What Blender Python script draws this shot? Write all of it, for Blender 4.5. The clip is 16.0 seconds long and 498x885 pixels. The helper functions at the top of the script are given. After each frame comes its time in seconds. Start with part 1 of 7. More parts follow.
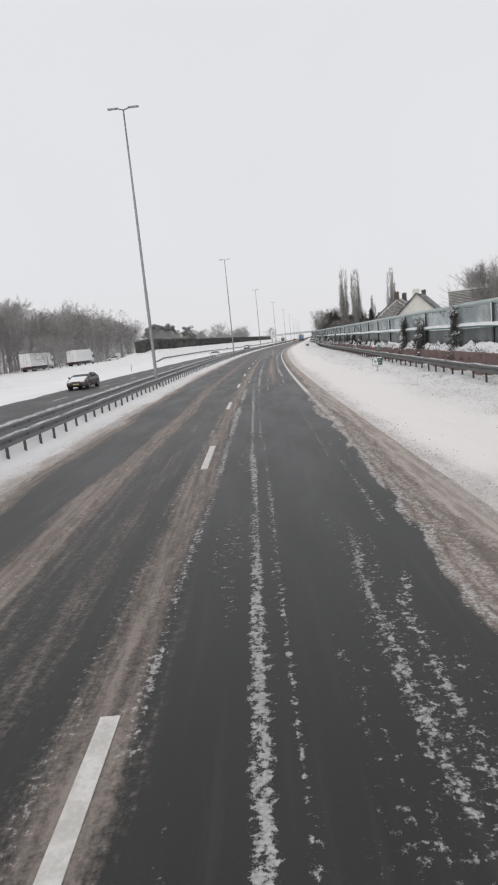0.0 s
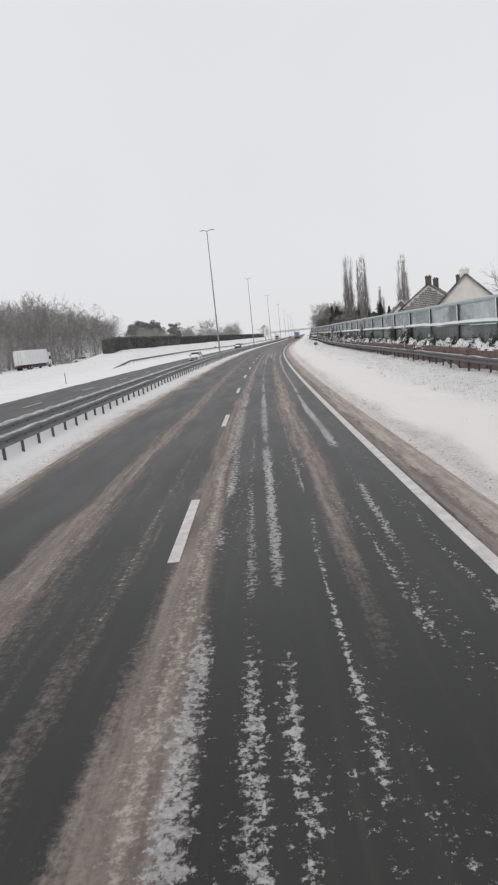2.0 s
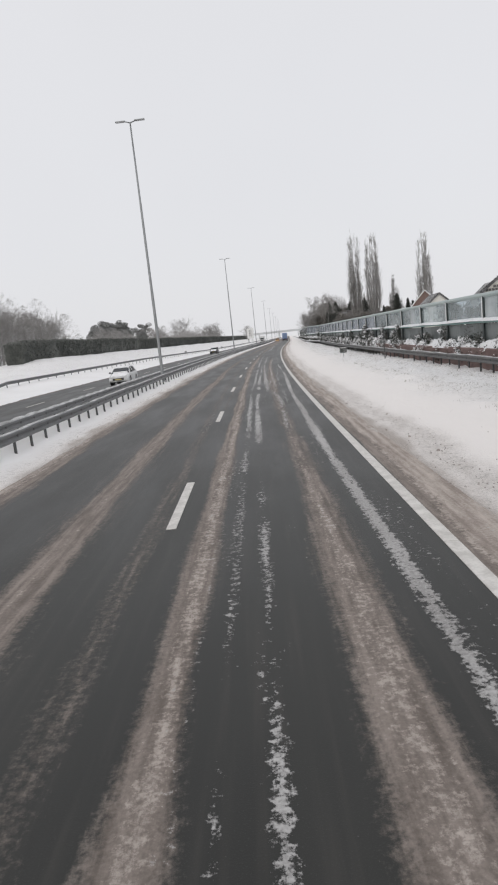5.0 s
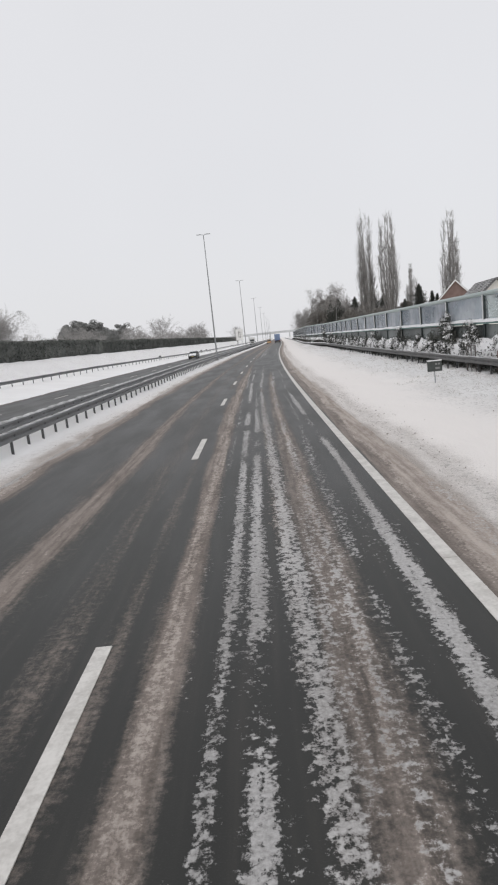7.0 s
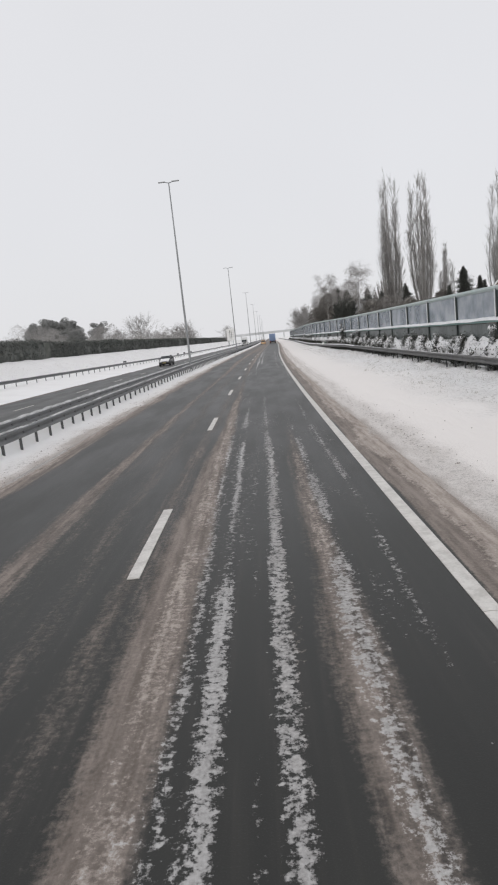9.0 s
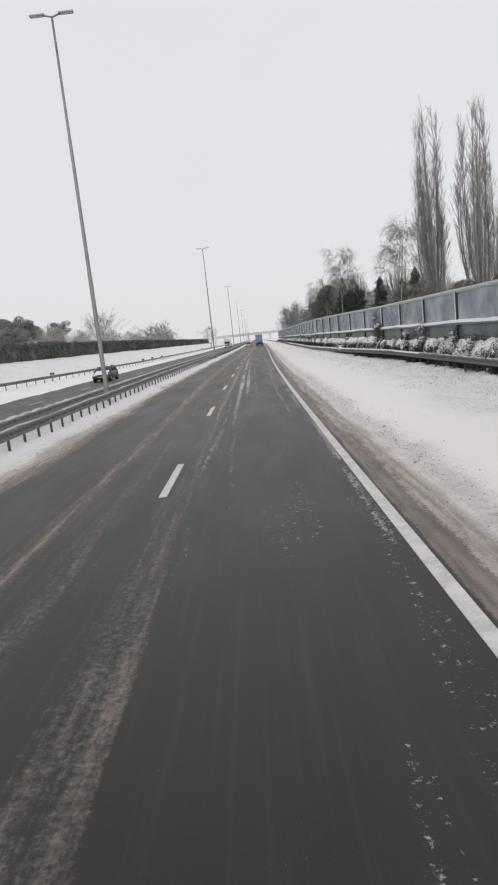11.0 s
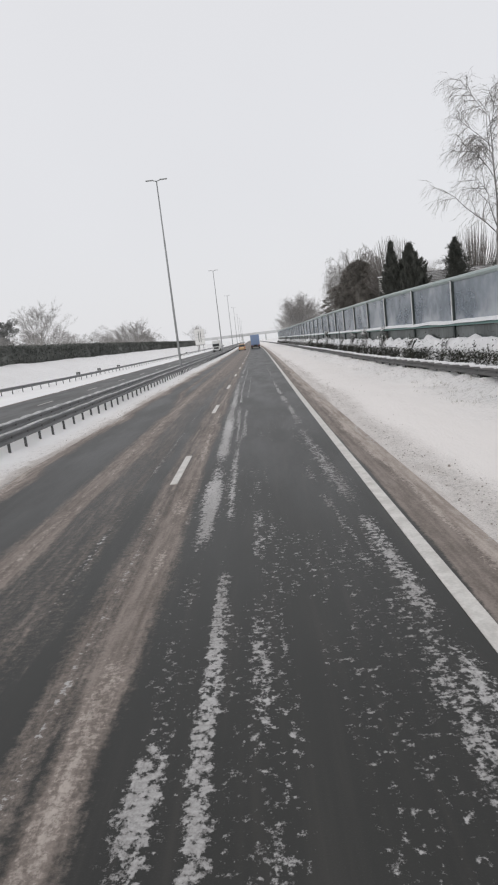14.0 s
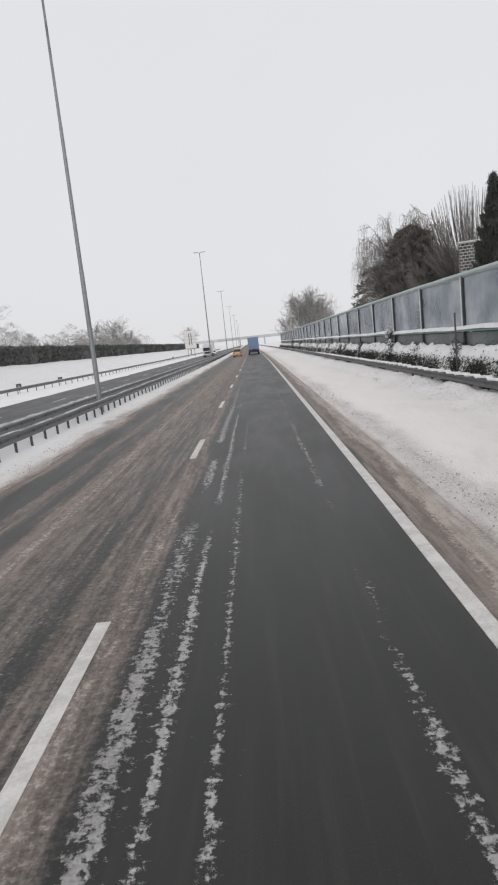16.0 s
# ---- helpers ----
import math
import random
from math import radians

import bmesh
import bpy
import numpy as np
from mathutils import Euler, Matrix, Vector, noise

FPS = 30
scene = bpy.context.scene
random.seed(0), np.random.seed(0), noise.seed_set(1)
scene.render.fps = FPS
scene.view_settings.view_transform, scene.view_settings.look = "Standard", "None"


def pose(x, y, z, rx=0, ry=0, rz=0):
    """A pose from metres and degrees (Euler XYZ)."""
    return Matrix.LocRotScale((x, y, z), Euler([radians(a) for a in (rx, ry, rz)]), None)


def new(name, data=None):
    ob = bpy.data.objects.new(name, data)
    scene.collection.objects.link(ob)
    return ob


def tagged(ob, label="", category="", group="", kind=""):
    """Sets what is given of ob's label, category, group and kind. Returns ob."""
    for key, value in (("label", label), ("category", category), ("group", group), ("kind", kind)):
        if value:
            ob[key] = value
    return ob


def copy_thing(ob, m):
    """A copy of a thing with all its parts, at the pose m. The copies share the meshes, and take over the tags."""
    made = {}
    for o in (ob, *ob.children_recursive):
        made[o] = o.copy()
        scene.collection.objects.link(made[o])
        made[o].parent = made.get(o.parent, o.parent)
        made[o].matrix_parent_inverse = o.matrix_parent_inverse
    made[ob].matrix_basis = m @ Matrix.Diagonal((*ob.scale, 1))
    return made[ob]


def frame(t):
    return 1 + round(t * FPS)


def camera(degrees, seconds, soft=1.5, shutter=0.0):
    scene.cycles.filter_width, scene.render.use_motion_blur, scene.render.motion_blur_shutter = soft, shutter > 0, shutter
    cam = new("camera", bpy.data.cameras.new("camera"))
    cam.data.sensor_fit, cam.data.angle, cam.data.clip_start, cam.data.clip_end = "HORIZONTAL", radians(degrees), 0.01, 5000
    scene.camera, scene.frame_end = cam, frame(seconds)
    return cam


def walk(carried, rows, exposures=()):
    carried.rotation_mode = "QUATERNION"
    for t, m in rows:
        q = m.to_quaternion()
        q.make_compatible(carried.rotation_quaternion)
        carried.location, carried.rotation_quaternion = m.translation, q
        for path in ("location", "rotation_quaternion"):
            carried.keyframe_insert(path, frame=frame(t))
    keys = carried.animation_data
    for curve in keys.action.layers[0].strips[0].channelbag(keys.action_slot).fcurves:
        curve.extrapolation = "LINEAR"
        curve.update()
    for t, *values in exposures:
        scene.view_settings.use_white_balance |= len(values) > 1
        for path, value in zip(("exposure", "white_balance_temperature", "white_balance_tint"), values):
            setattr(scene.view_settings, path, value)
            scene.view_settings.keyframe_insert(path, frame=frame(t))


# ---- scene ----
# ---------------------------------------------------------------- camera
cam = camera(43.75, 16.0, soft=2.1)
ROWS = [
    (0, -0.007, 6.469, 2.621, 80.78, 5.73, 0.32),
    (0.5, -0.036, 12.791, 2.621, 80.36, 5.74, 0.32),
    (1, -0.059, 21.030, 2.621, 80.57, 6.18, 0.18),
    (1.5, -0.045, 29.278, 2.621, 80.55, 6.06, -0.09),
    (2, 0.007, 36.345, 2.622, 80.52, 5.81, -0.41),
    (2.5, 0.116, 44.359, 2.622, 80.57, 5.54, -0.64),
    (3, 0.279, 52.472, 2.622, 80.53, 5.71, -1.05),
    (3.5, 0.452, 58.919, 2.622, 80.52, 6.02, -1.18),
    (4.75, 1.136, 78.712, 2.623, 80.57, 6.05, -1.83),
    (6, 1.981, 97.909, 2.623, 80.48, 6.26, -2.33),
    (6.5, 2.375, 106.086, 2.623, 80.50, 6.06, -2.57),
    (7, 2.749, 113.310, 2.624, 80.60, 6.03, -2.91),
    (7.5, 3.154, 120.605, 2.624, 80.44, 5.92, -3.12),
    (8, 3.644, 128.827, 2.624, 80.64, 6.14, -3.38),
    (8.5, 4.176, 137.024, 2.624, 80.55, 6.06, -3.50),
    (9, 4.709, 144.616, 2.624, 80.56, 6.11, -3.58),
    (10.25, 6.270, 164.589, 2.625, 80.57, 6.05, -4.46),
    (11.5, 8.022, 184.351, 2.626, 80.52, 6.28, -5.20),
    (12, 8.720, 191.941, 2.626, 80.39, 6.19, -5.34),
    (12.5, 9.506, 200.452, 2.626, 80.62, 6.12, -5.32),
    (13, 10.164, 207.516, 2.626, 80.40, 5.93, -5.33),
    (13.5, 10.879, 215.092, 2.626, 80.64, 6.23, -5.36),
    (14, 11.670, 223.280, 2.627, 80.61, 6.62, -5.47),
    (14.5, 12.536, 232.007, 2.627, 80.50, 6.07, -5.60),
    (15, 13.261, 239.167, 2.627, 80.57, 6.03, -5.80),
    (15.5, 14.126, 247.502, 2.627, 80.87, 6.49, -5.78),
    (16, 15.044, 256.137, 2.628, 80.91, 6.01, -5.66),
]
walk(cam, [(t, pose(x, y, z, rx, ry, rz)) for t, x, y, z, rx, ry, rz in ROWS])

# ---------------------------------------------------------------- light: overcast winter sky
SUN_UP, SUN_AZ = radians(28), radians(200)
world = bpy.data.worlds.new("overcast_sky")
scene.world = world
world.use_nodes = True
wn, wl = world.node_tree.nodes, world.node_tree.links
wn.clear()
w_out = wn.new("ShaderNodeOutputWorld")
w_bg = wn.new("ShaderNodeBackground")
w_sky = wn.new("ShaderNodeTexSky")
w_sky.sky_type = "NISHITA"
w_sky.sun_disc = False
w_sky.sun_elevation, w_sky.sun_rotation = SUN_UP, SUN_AZ
w_sky.dust_density, w_sky.air_density = 4.0, 1.0
w_dim = wn.new("ShaderNodeVectorMath")
w_dim.operation = "SCALE"
w_dim.inputs["Scale"].default_value = 0.10
w_mix = wn.new("ShaderNodeMix")
w_mix.data_type = "RGBA"
w_mix.inputs["Factor"].default_value = 0.93
w_mix.inputs["B"].default_value = (0.800, 0.801, 0.826, 1)
wl.new(w_sky.outputs["Color"], w_dim.inputs[0])
wl.new(w_dim.outputs["Vector"], w_mix.inputs["A"])
# the cloud layer: broad, very faint differences of brightness
w_co = wn.new("ShaderNodeTexCoord")
w_no = wn.new("ShaderNodeTexNoise")
w_no.inputs["Scale"].default_value, w_no.inputs["Detail"].default_value = 2.2, 3.0
w_ra = wn.new("ShaderNodeMapRange")
w_ra.inputs["To Min"].default_value, w_ra.inputs["To Max"].default_value = 0.97, 1.04
wl.new(w_co.outputs["Generated"], w_no.inputs["Vector"])
wl.new(w_no.outputs["Fac"], w_ra.inputs["Value"])
wl.new(w_mix.outputs["Result"], w_bg.inputs["Color"])
wl.new(w_ra.outputs["Result"], w_bg.inputs["Strength"])
wl.new(w_bg.outputs["Background"], w_out.inputs["Surface"])

sun_data = bpy.data.lights.new("sun", "SUN")
sun_data.energy, sun_data.angle, sun_data.color = 0.5, radians(40), (1.0, 0.97, 0.93)
sun_ob = new("sun", sun_data)
sun_dir = Vector((math.sin(SUN_AZ) * math.cos(SUN_UP), math.cos(SUN_AZ) * math.cos(SUN_UP), math.sin(SUN_UP)))
sun_ob.matrix_world = Matrix.Translation((0, 0, 60)) @ (-sun_dir).to_track_quat("-Z", "Y").to_matrix().to_4x4()

# ---------------------------------------------------------------- the road's line: s metres along, d metres to the right
KNOT_S = (-20, 20, 60, 100, 140, 180, 220, 260, 320, 420, 600)
KNOT_H = (-0.16, 0.0, 1.38, 2.43, 3.77, 4.95, 5.64, 6.26, 6.17, 5.62, 5.62)
S_GRID = np.arange(-300, 2600, 1.0)
H_GRID = np.radians(np.interp(S_GRID, KNOT_S, KNOT_H))
X_GRID, Y_GRID = np.cumsum(np.sin(H_GRID)), np.cumsum(np.cos(H_GRID))
X_GRID -= np.interp(0, S_GRID, X_GRID)
Y_GRID -= np.interp(0, S_GRID, Y_GRID)


def heading(s):
    return np.interp(s, S_GRID, H_GRID)


def at(s, d, z=0.0):
    """World place of a point s metres along the road and d metres to its right."""
    a = np.interp(s, S_GRID, H_GRID)
    return (float(np.interp(s, S_GRID, X_GRID) + d * np.cos(a)), float(np.interp(s, S_GRID, Y_GRID) - d * np.sin(a)), z)


def at_many(s, d, z):
    s, d, z = np.broadcast_arrays(np.asarray(s, float), np.asarray(d, float), np.asarray(z, float))
    a = np.interp(s, S_GRID, H_GRID)
    return np.stack([np.interp(s, S_GRID, X_GRID) + d * np.cos(a), np.interp(s, S_GRID, Y_GRID) - d * np.sin(a), z], -1)


def stand(s, d, z=0.0, turn=0.0, lean=0.0):
    """Pose of a thing that stands at s, d; its y axis runs along the road, turned by so many degrees to the left."""
    x, y, z = at(s, d, z)
    return pose(x, y, z, 0, lean, -math.degrees(heading(s)) + turn)


def vnoise(x, y, seed=0):
    """Smooth value noise in 0..1 on arrays."""
    x, y = np.broadcast_arrays(np.asarray(x, float), np.asarray(y, float))
    ix, iy = np.floor(x).astype(np.int64), np.floor(y).astype(np.int64)
    fx, fy = x - ix, y - iy
    fx, fy = fx * fx * (3 - 2 * fx), fy * fy * (3 - 2 * fy)

    def h(a, b):
        n = (a * 374761393 + b * 668265263 + seed * 2246822519) & 0x7FFFFFFF
        n = ((n ^ (n >> 13)) * 1274126177) & 0x7FFFFFFF
        return ((n ^ (n >> 16)) & 0xFFFF) / 65535.0
    return (h(ix, iy) * (1 - fx) + h(ix + 1, iy) * fx) * (1 - fy) + (h(ix, iy + 1) * (1 - fx) + h(ix + 1, iy + 1) * fx) * fy


def fbm(x, y, seed=0, octaves=4):
    total, amp, norm = 0.0, 1.0, 0.0
    for k in range(octaves):
        total = total + amp * vnoise(np.asarray(x) * 2 ** k, np.asarray(y) * 2 ** k, seed + 17 * k)
        norm += amp
        amp *= 0.5
    return total / norm


def smooth(x, a, b):
    k = np.clip((np.asarray(x, float) - a) / (b - a), 0, 1)
    return k * k * (3 - 2 * k)


# ---------------------------------------------------------------- materials
def shader(name, rough=0.7, metal=0.0, colour=(0.5, 0.5, 0.5)):
    m = bpy.data.materials.new(name)
    m.use_nodes = True
    b = m.node_tree.nodes["Principled BSDF"]
    b.inputs["Roughness"].default_value, b.inputs["Metallic"].default_value = rough, metal
    b.inputs["Base Color"].default_value = (*colour, 1)
    return m, m.node_tree.nodes, m.node_tree.links, b


def noise_of(nodes, links, vector, scale, detail=4.0, rough=0.6):
    n = nodes.new("ShaderNodeTexNoise")
    n.inputs["Scale"].default_value, n.inputs["Detail"].default_value, n.inputs["Roughness"].default_value = scale, detail, rough
    if vector is not None:
        links.new(vector, n.inputs["Vector"])
    return n.outputs["Fac"]


def ramp(nodes, links, fac, low, high, to_low=0.0, to_high=1.0, mode="SMOOTHSTEP"):
    n = nodes.new("ShaderNodeMapRange")
    n.interpolation_type = mode
    n.inputs["From Min"].default_value, n.inputs["From Max"].default_value = low, high
    n.inputs["To Min"].default_value, n.inputs["To Max"].default_value = to_low, to_high
    links.new(fac, n.inputs["Value"])
    return n.outputs["Result"]


def mixed(nodes, links, fac, a, b):
    n = nodes.new("ShaderNodeMix")
    n.data_type = "RGBA"
    for key, v in (("Factor", fac), ("A", a), ("B", b)):
        if isinstance(v, tuple):
            n.inputs[key].default_value = (*v, 1)
        elif isinstance(v, float):
            n.inputs[key].default_value = v
        else:
            links.new(v, n.inputs[key])
    return n.outputs["Result"]


def maths(nodes, links, op, a, b):
    n = nodes.new("ShaderNodeMath")
    n.operation = op
    for k, v in enumerate((a, b)):
        if isinstance(v, (int, float)):
            n.inputs[k].default_value = v
        else:
            links.new(v, n.inputs[k])
    return n.outputs["Value"]


def bumped(nodes, links, bsdf, height, strength, distance):
    n = nodes.new("ShaderNodeBump")
    n.inputs["Strength"].default_value, n.inputs["Distance"].default_value = strength, distance
    links.new(height, n.inputs["Height"])
    links.new(n.outputs["Normal"], bsdf.inputs["Normal"])


def spot_of(nodes):
    return nodes.new("ShaderNodeTexCoord").outputs["Object"]


def plain(name, colour, other, rough=0.6, metal=0.0, scale=6.0, bump=0.2, dist=0.01, fine=40.0):
    """A surface of one colour with stains (large) and grain (small)."""
    m, n, l, b = shader(name, rough, metal)
    v = spot_of(n)
    big, small = noise_of(n, l, v, scale), noise_of(n, l, v, fine, 3.0)
    f = ramp(n, l, maths(n, l, "ADD", maths(n, l, "MULTIPLY", big, 0.7), maths(n, l, "MULTIPLY", small, 0.3)), 0.35, 0.65)
    l.new(mixed(n, l, f, colour, other), b.inputs["Base Color"])
    l.new(ramp(n, l, big, 0.3, 0.7, rough - 0.08, rough + 0.1), b.inputs["Roughness"])
    bumped(n, l, b, small, bump, dist)
    return m


def attribute(nodes, name):
    n = nodes.new("ShaderNodeAttribute")
    n.attribute_name = name
    return n


def road_mat(name, streak=True):
    """Wet asphalt with slush: attributes 'white', 'brown' and 'film' say how likely snow, clods of slush and a film of it are."""
    m, n, l, b = shader(name)
    uv = n.new("ShaderNodeUVMap").outputs["UV"]
    mp = n.new("ShaderNodeMapping")
    mp.inputs["Scale"].default_value = (1.0, 0.22, 1.0)
    l.new(uv, mp.inputs["Vector"])
    along = mp.outputs["Vector"]
    grain = noise_of(n, l, uv, 90.0, 2.0)
    blotch = noise_of(n, l, along, 0.9, 5.0)
    tracks = noise_of(n, l, along, 9.0, 6.0, 0.65)
    lumps = noise_of(n, l, uv, 26.0, 6.0, 0.7)
    blobs = noise_of(n, l, uv, 11.5, 6.0, 0.72)
    mq = n.new("ShaderNodeMapping")
    mq.inputs["Scale"].default_value = (1.0, 0.04, 1.0)
    l.new(uv, mq.inputs["Vector"])
    lanes = noise_of(n, l, mq.outputs["Vector"], 9.0, 3.0, 0.55)
    rag = maths(n, l, "ADD", maths(n, l, "MULTIPLY", blobs, 0.57), maths(n, l, "ADD", maths(n, l, "MULTIPLY", lumps, 0.23), maths(n, l, "MULTIPLY", tracks, 0.20)))
    rag = maths(n, l, "SUBTRACT", maths(n, l, "MULTIPLY", rag, 2.4), 0.7)
    asphalt = mixed(n, l, ramp(n, l, blotch, 0.3, 0.7), (0.0222, 0.0226, 0.0208), (0.0335, 0.0339, 0.0313))
    asphalt = mixed(n, l, ramp(n, l, grain, 0.55, 0.75, 0.0, 0.45), asphalt, (0.060, 0.062, 0.060))
    asphalt = mixed(n, l, ramp(n, l, lanes, 0.46, 0.80, 0.0, 0.16), asphalt, (0.112, 0.098, 0.088))
    white_at, brown_at, film_at = (attribute(n, k).outputs["Fac"] for k in ("white", "brown", "film"))
    fw = ramp(n, l, maths(n, l, "ADD", white_at, rag), 0.98, 1.12)
    soft = maths(n, l, "ADD", maths(n, l, "MULTIPLY", rag, 0.62), maths(n, l, "MULTIPLY", lanes, 0.36))
    thin = ramp(n, l, maths(n, l, "ADD", film_at, soft), 0.74, 1.20)
    thick = ramp(n, l, maths(n, l, "ADD", brown_at, rag), 1.00, 1.20)
    mottle = ramp(n, l, maths(n, l, "ADD", maths(n, l, "MULTIPLY", lumps, 0.32), maths(n, l, "ADD", maths(n, l, "MULTIPLY", tracks, 0.30), maths(n, l, "MULTIPLY", lanes, 0.38))), 0.38, 0.62)
    film = mixed(n, l, mottle, (0.164, 0.136, 0.118), (0.340, 0.290, 0.258))
    slush = mixed(n, l, mottle, (0.284, 0.240, 0.212), (0.540, 0.479, 0.434))
    white = mixed(n, l, ramp(n, l, maths(n, l, "ADD", maths(n, l, "MULTIPLY", lumps, 0.5), maths(n, l, "MULTIPLY", blotch, 0.5)), 0.38, 0.62), (0.33, 0.320, 0.312), (0.60, 0.590, 0.585))
    col = mixed(n, l, maths(n, l, "MULTIPLY", thin, 0.84), asphalt, film)
    col = mixed(n, l, maths(n, l, "MULTIPLY", thick, 0.9), col, slush)
    col = mixed(n, l, maths(n, l, "MULTIPLY", fw, 0.92), col, white)
    fb = maths(n, l, "MAXIMUM", maths(n, l, "MULTIPLY", thin, 0.6), thick)
    l.new(col, b.inputs["Base Color"])
    cover = maths(n, l, "MAXIMUM", fw, fb)
    wet = ramp(n, l, blotch, 0.3, 0.7, 0.40, 0.50)
    rr = n.new("ShaderNodeMix")
    l.new(cover, rr.inputs["Factor"])
    l.new(wet, rr.inputs["A"])
    rr.inputs["B"].default_value = 0.85
    l.new(rr.outputs["Result"], b.inputs["Roughness"])
    b.inputs["Specular IOR Level"].default_value = 0.27
    hgt = maths(n, l, "ADD", maths(n, l, "MULTIPLY", maths(n, l, "MULTIPLY", cover, lumps), 1.0), maths(n, l, "MULTIPLY", grain, 0.08))
    bumped(n, l, b, hgt, 0.7, 0.02)
    return m


def snow_mat(name="snow_field"):
    """Snow: attribute 'dirt' is the share of road dirt thrown on it."""
    m, n, l, b = shader(name, 0.75)
    uv = n.new("ShaderNodeUVMap").outputs["UV"]
    mp = n.new("ShaderNodeMapping")
    mp.inputs["Scale"].default_value = (1.0, 0.35, 1.0)
    l.new(uv, mp.inputs["Vector"])
    big, mid = noise_of(n, l, uv, 0.25, 5.0), noise_of(n, l, mp.outputs["Vector"], 3.0, 6.0, 0.65)
    small = noise_of(n, l, uv, 18.0, 5.0, 0.7)
    base = mixed(n, l, ramp(n, l, big, 0.3, 0.7), (0.86, 0.85, 0.845), (0.92, 0.914, 0.911))
    base = mixed(n, l, attribute(n, "cream").outputs["Fac"], base, (0.882, 0.843, 0.815))
    rag = maths(n, l, "ADD", maths(n, l, "MULTIPLY", mid, 0.55), maths(n, l, "MULTIPLY", small, 0.45))
    dirt = attribute(n, "dirt").outputs["Fac"]
    f = ramp(n, l, maths(n, l, "ADD", dirt, rag), 0.70, 1.30)
    speck = noise_of(n, l, uv, 34.0, 5.0, 0.75)
    dark = mixed(n, l, ramp(n, l, speck, 0.38, 0.60), (0.46, 0.410, 0.374), (0.80, 0.754, 0.718))
    core = mixed(n, l, ramp(n, l, speck, 0.38, 0.60), (0.325, 0.283, 0.254), (0.600, 0.545, 0.504))
    dark = mixed(n, l, ramp(n, l, dirt, 0.22, 0.52), dark, core)
    col = mixed(n, l, f, base, dark)
    # clods and grass tips that stick out
    grass = attribute(n, "tips").outputs["Fac"]
    tuft = noise_of(n, l, uv, 6.0, 8.0, 0.8)
    tips = ramp(n, l, tuft, 0.50, 0.62, 0.0, 0.62)
    col = mixed(n, l, maths(n, l, "MULTIPLY", tips, grass), col, (0.33, 0.31, 0.285))
    # dark flecks of road dirt
    fleck = maths(n, l, "MULTIPLY", ramp(n, l, noise_of(n, l, uv, 27.0, 6.0, 0.75), 0.53, 0.63, 0.0, 0.75), attribute(n, "fleck").outputs["Fac"])
    col = mixed(n, l, fleck, col, (0.215, 0.178, 0.155))
    l.new(col, b.inputs["Base Color"])
    b.inputs["Subsurface Weight"].default_value = 0.0
    rough = maths(n, l, "MULTIPLY", maths(n, l, "MULTIPLY", tuft, grass), 0.9)
    soil = maths(n, l, "MULTIPLY", maths(n, l, "MULTIPLY", small, f), 0.45)
    bumped(n, l, b, maths(n, l, "ADD", maths(n, l, "ADD", maths(n, l, "MULTIPLY", mid, 0.6), maths(n, l, "MULTIPLY", small, 0.2)), maths(n, l, "ADD", rough, soil)), 0.75, 0.12)
    return m


M_ROAD = road_mat("wet_asphalt_with_slush")
M_SNOW = snow_mat()
M_CAP = plain("fresh_snow", (0.80, 0.80, 0.81), (0.88, 0.88, 0.89), 0.8, 0, 3.0, 0.5, 0.02, 25.0)
M_LINE = plain("worn_road_paint", (0.52, 0.500, 0.470), (0.72, 0.700, 0.668), 0.6, 0, 4.0, 0.3, 0.004, 30.0)
M_OLDLINE = plain("road_paint_under_slush", (0.25, 0.222, 0.202), (0.56, 0.525, 0.495), 0.75, 0, 1.6, 0.4, 0.006, 14.0)
M_ZINC = plain("weathered_galvanised_steel", (0.135, 0.139, 0.142), (0.225, 0.230, 0.233), 0.5, 0.35, 2.0, 0.15, 0.004, 30.0)
M_RAIL = plain("dirty_galvanised_steel", (0.095, 0.095, 0.094), (0.175, 0.174, 0.172), 0.6, 0.3, 2.0, 0.2, 0.004, 24.0)
M_POST = plain("dark_galvanised_post", (0.07, 0.072, 0.075), (0.12, 0.12, 0.12), 0.55, 0.4, 4.0, 0.2, 0.004, 40.0)
M_POLE = plain("pole_zinc_grey", (0.22, 0.23, 0.235), (0.33, 0.34, 0.345), 0.45, 0.5, 1.5, 0.1, 0.003, 30.0)
M_GREEN = plain("green_painted_steel", (0.10, 0.20, 0.185), (0.16, 0.27, 0.25), 0.42, 0.1, 2.5, 0.1, 0.003, 30.0)
M_REDWALL = plain("red_brown_plinth", (0.165, 0.108, 0.098), (0.235, 0.165, 0.150), 0.8, 0, 1.2, 0.4, 0.008, 18.0)
M_BARK = plain("bare_bark", (0.12, 0.105, 0.097), (0.21, 0.195, 0.18), 0.9, 0, 2.0, 0.5, 0.02, 20.0)
# twig grey from frost, raised further to imitate haze in the air
M_FROST_HAZED = plain("frosted_hazed_twigs", (0.22, 0.209, 0.199), (0.38, 0.367, 0.355), 0.9, 0, 0.8, 0.3, 0.01, 12.0)
# woodland limbs and twigs: frost grey, lightened to stand for distance haze
M_WOOD_HAZED = plain("frosted_hazed_woodland_twigs", (0.23, 0.222, 0.213), (0.41, 0.40, 0.39), 0.9, 0, 0.5, 0.3, 0.01, 12.0)
M_LEAF = plain("dark_evergreen", (0.046, 0.051, 0.044), (0.100, 0.104, 0.092), 0.75, 0, 1.2, 0.3, 0.01, 14.0)
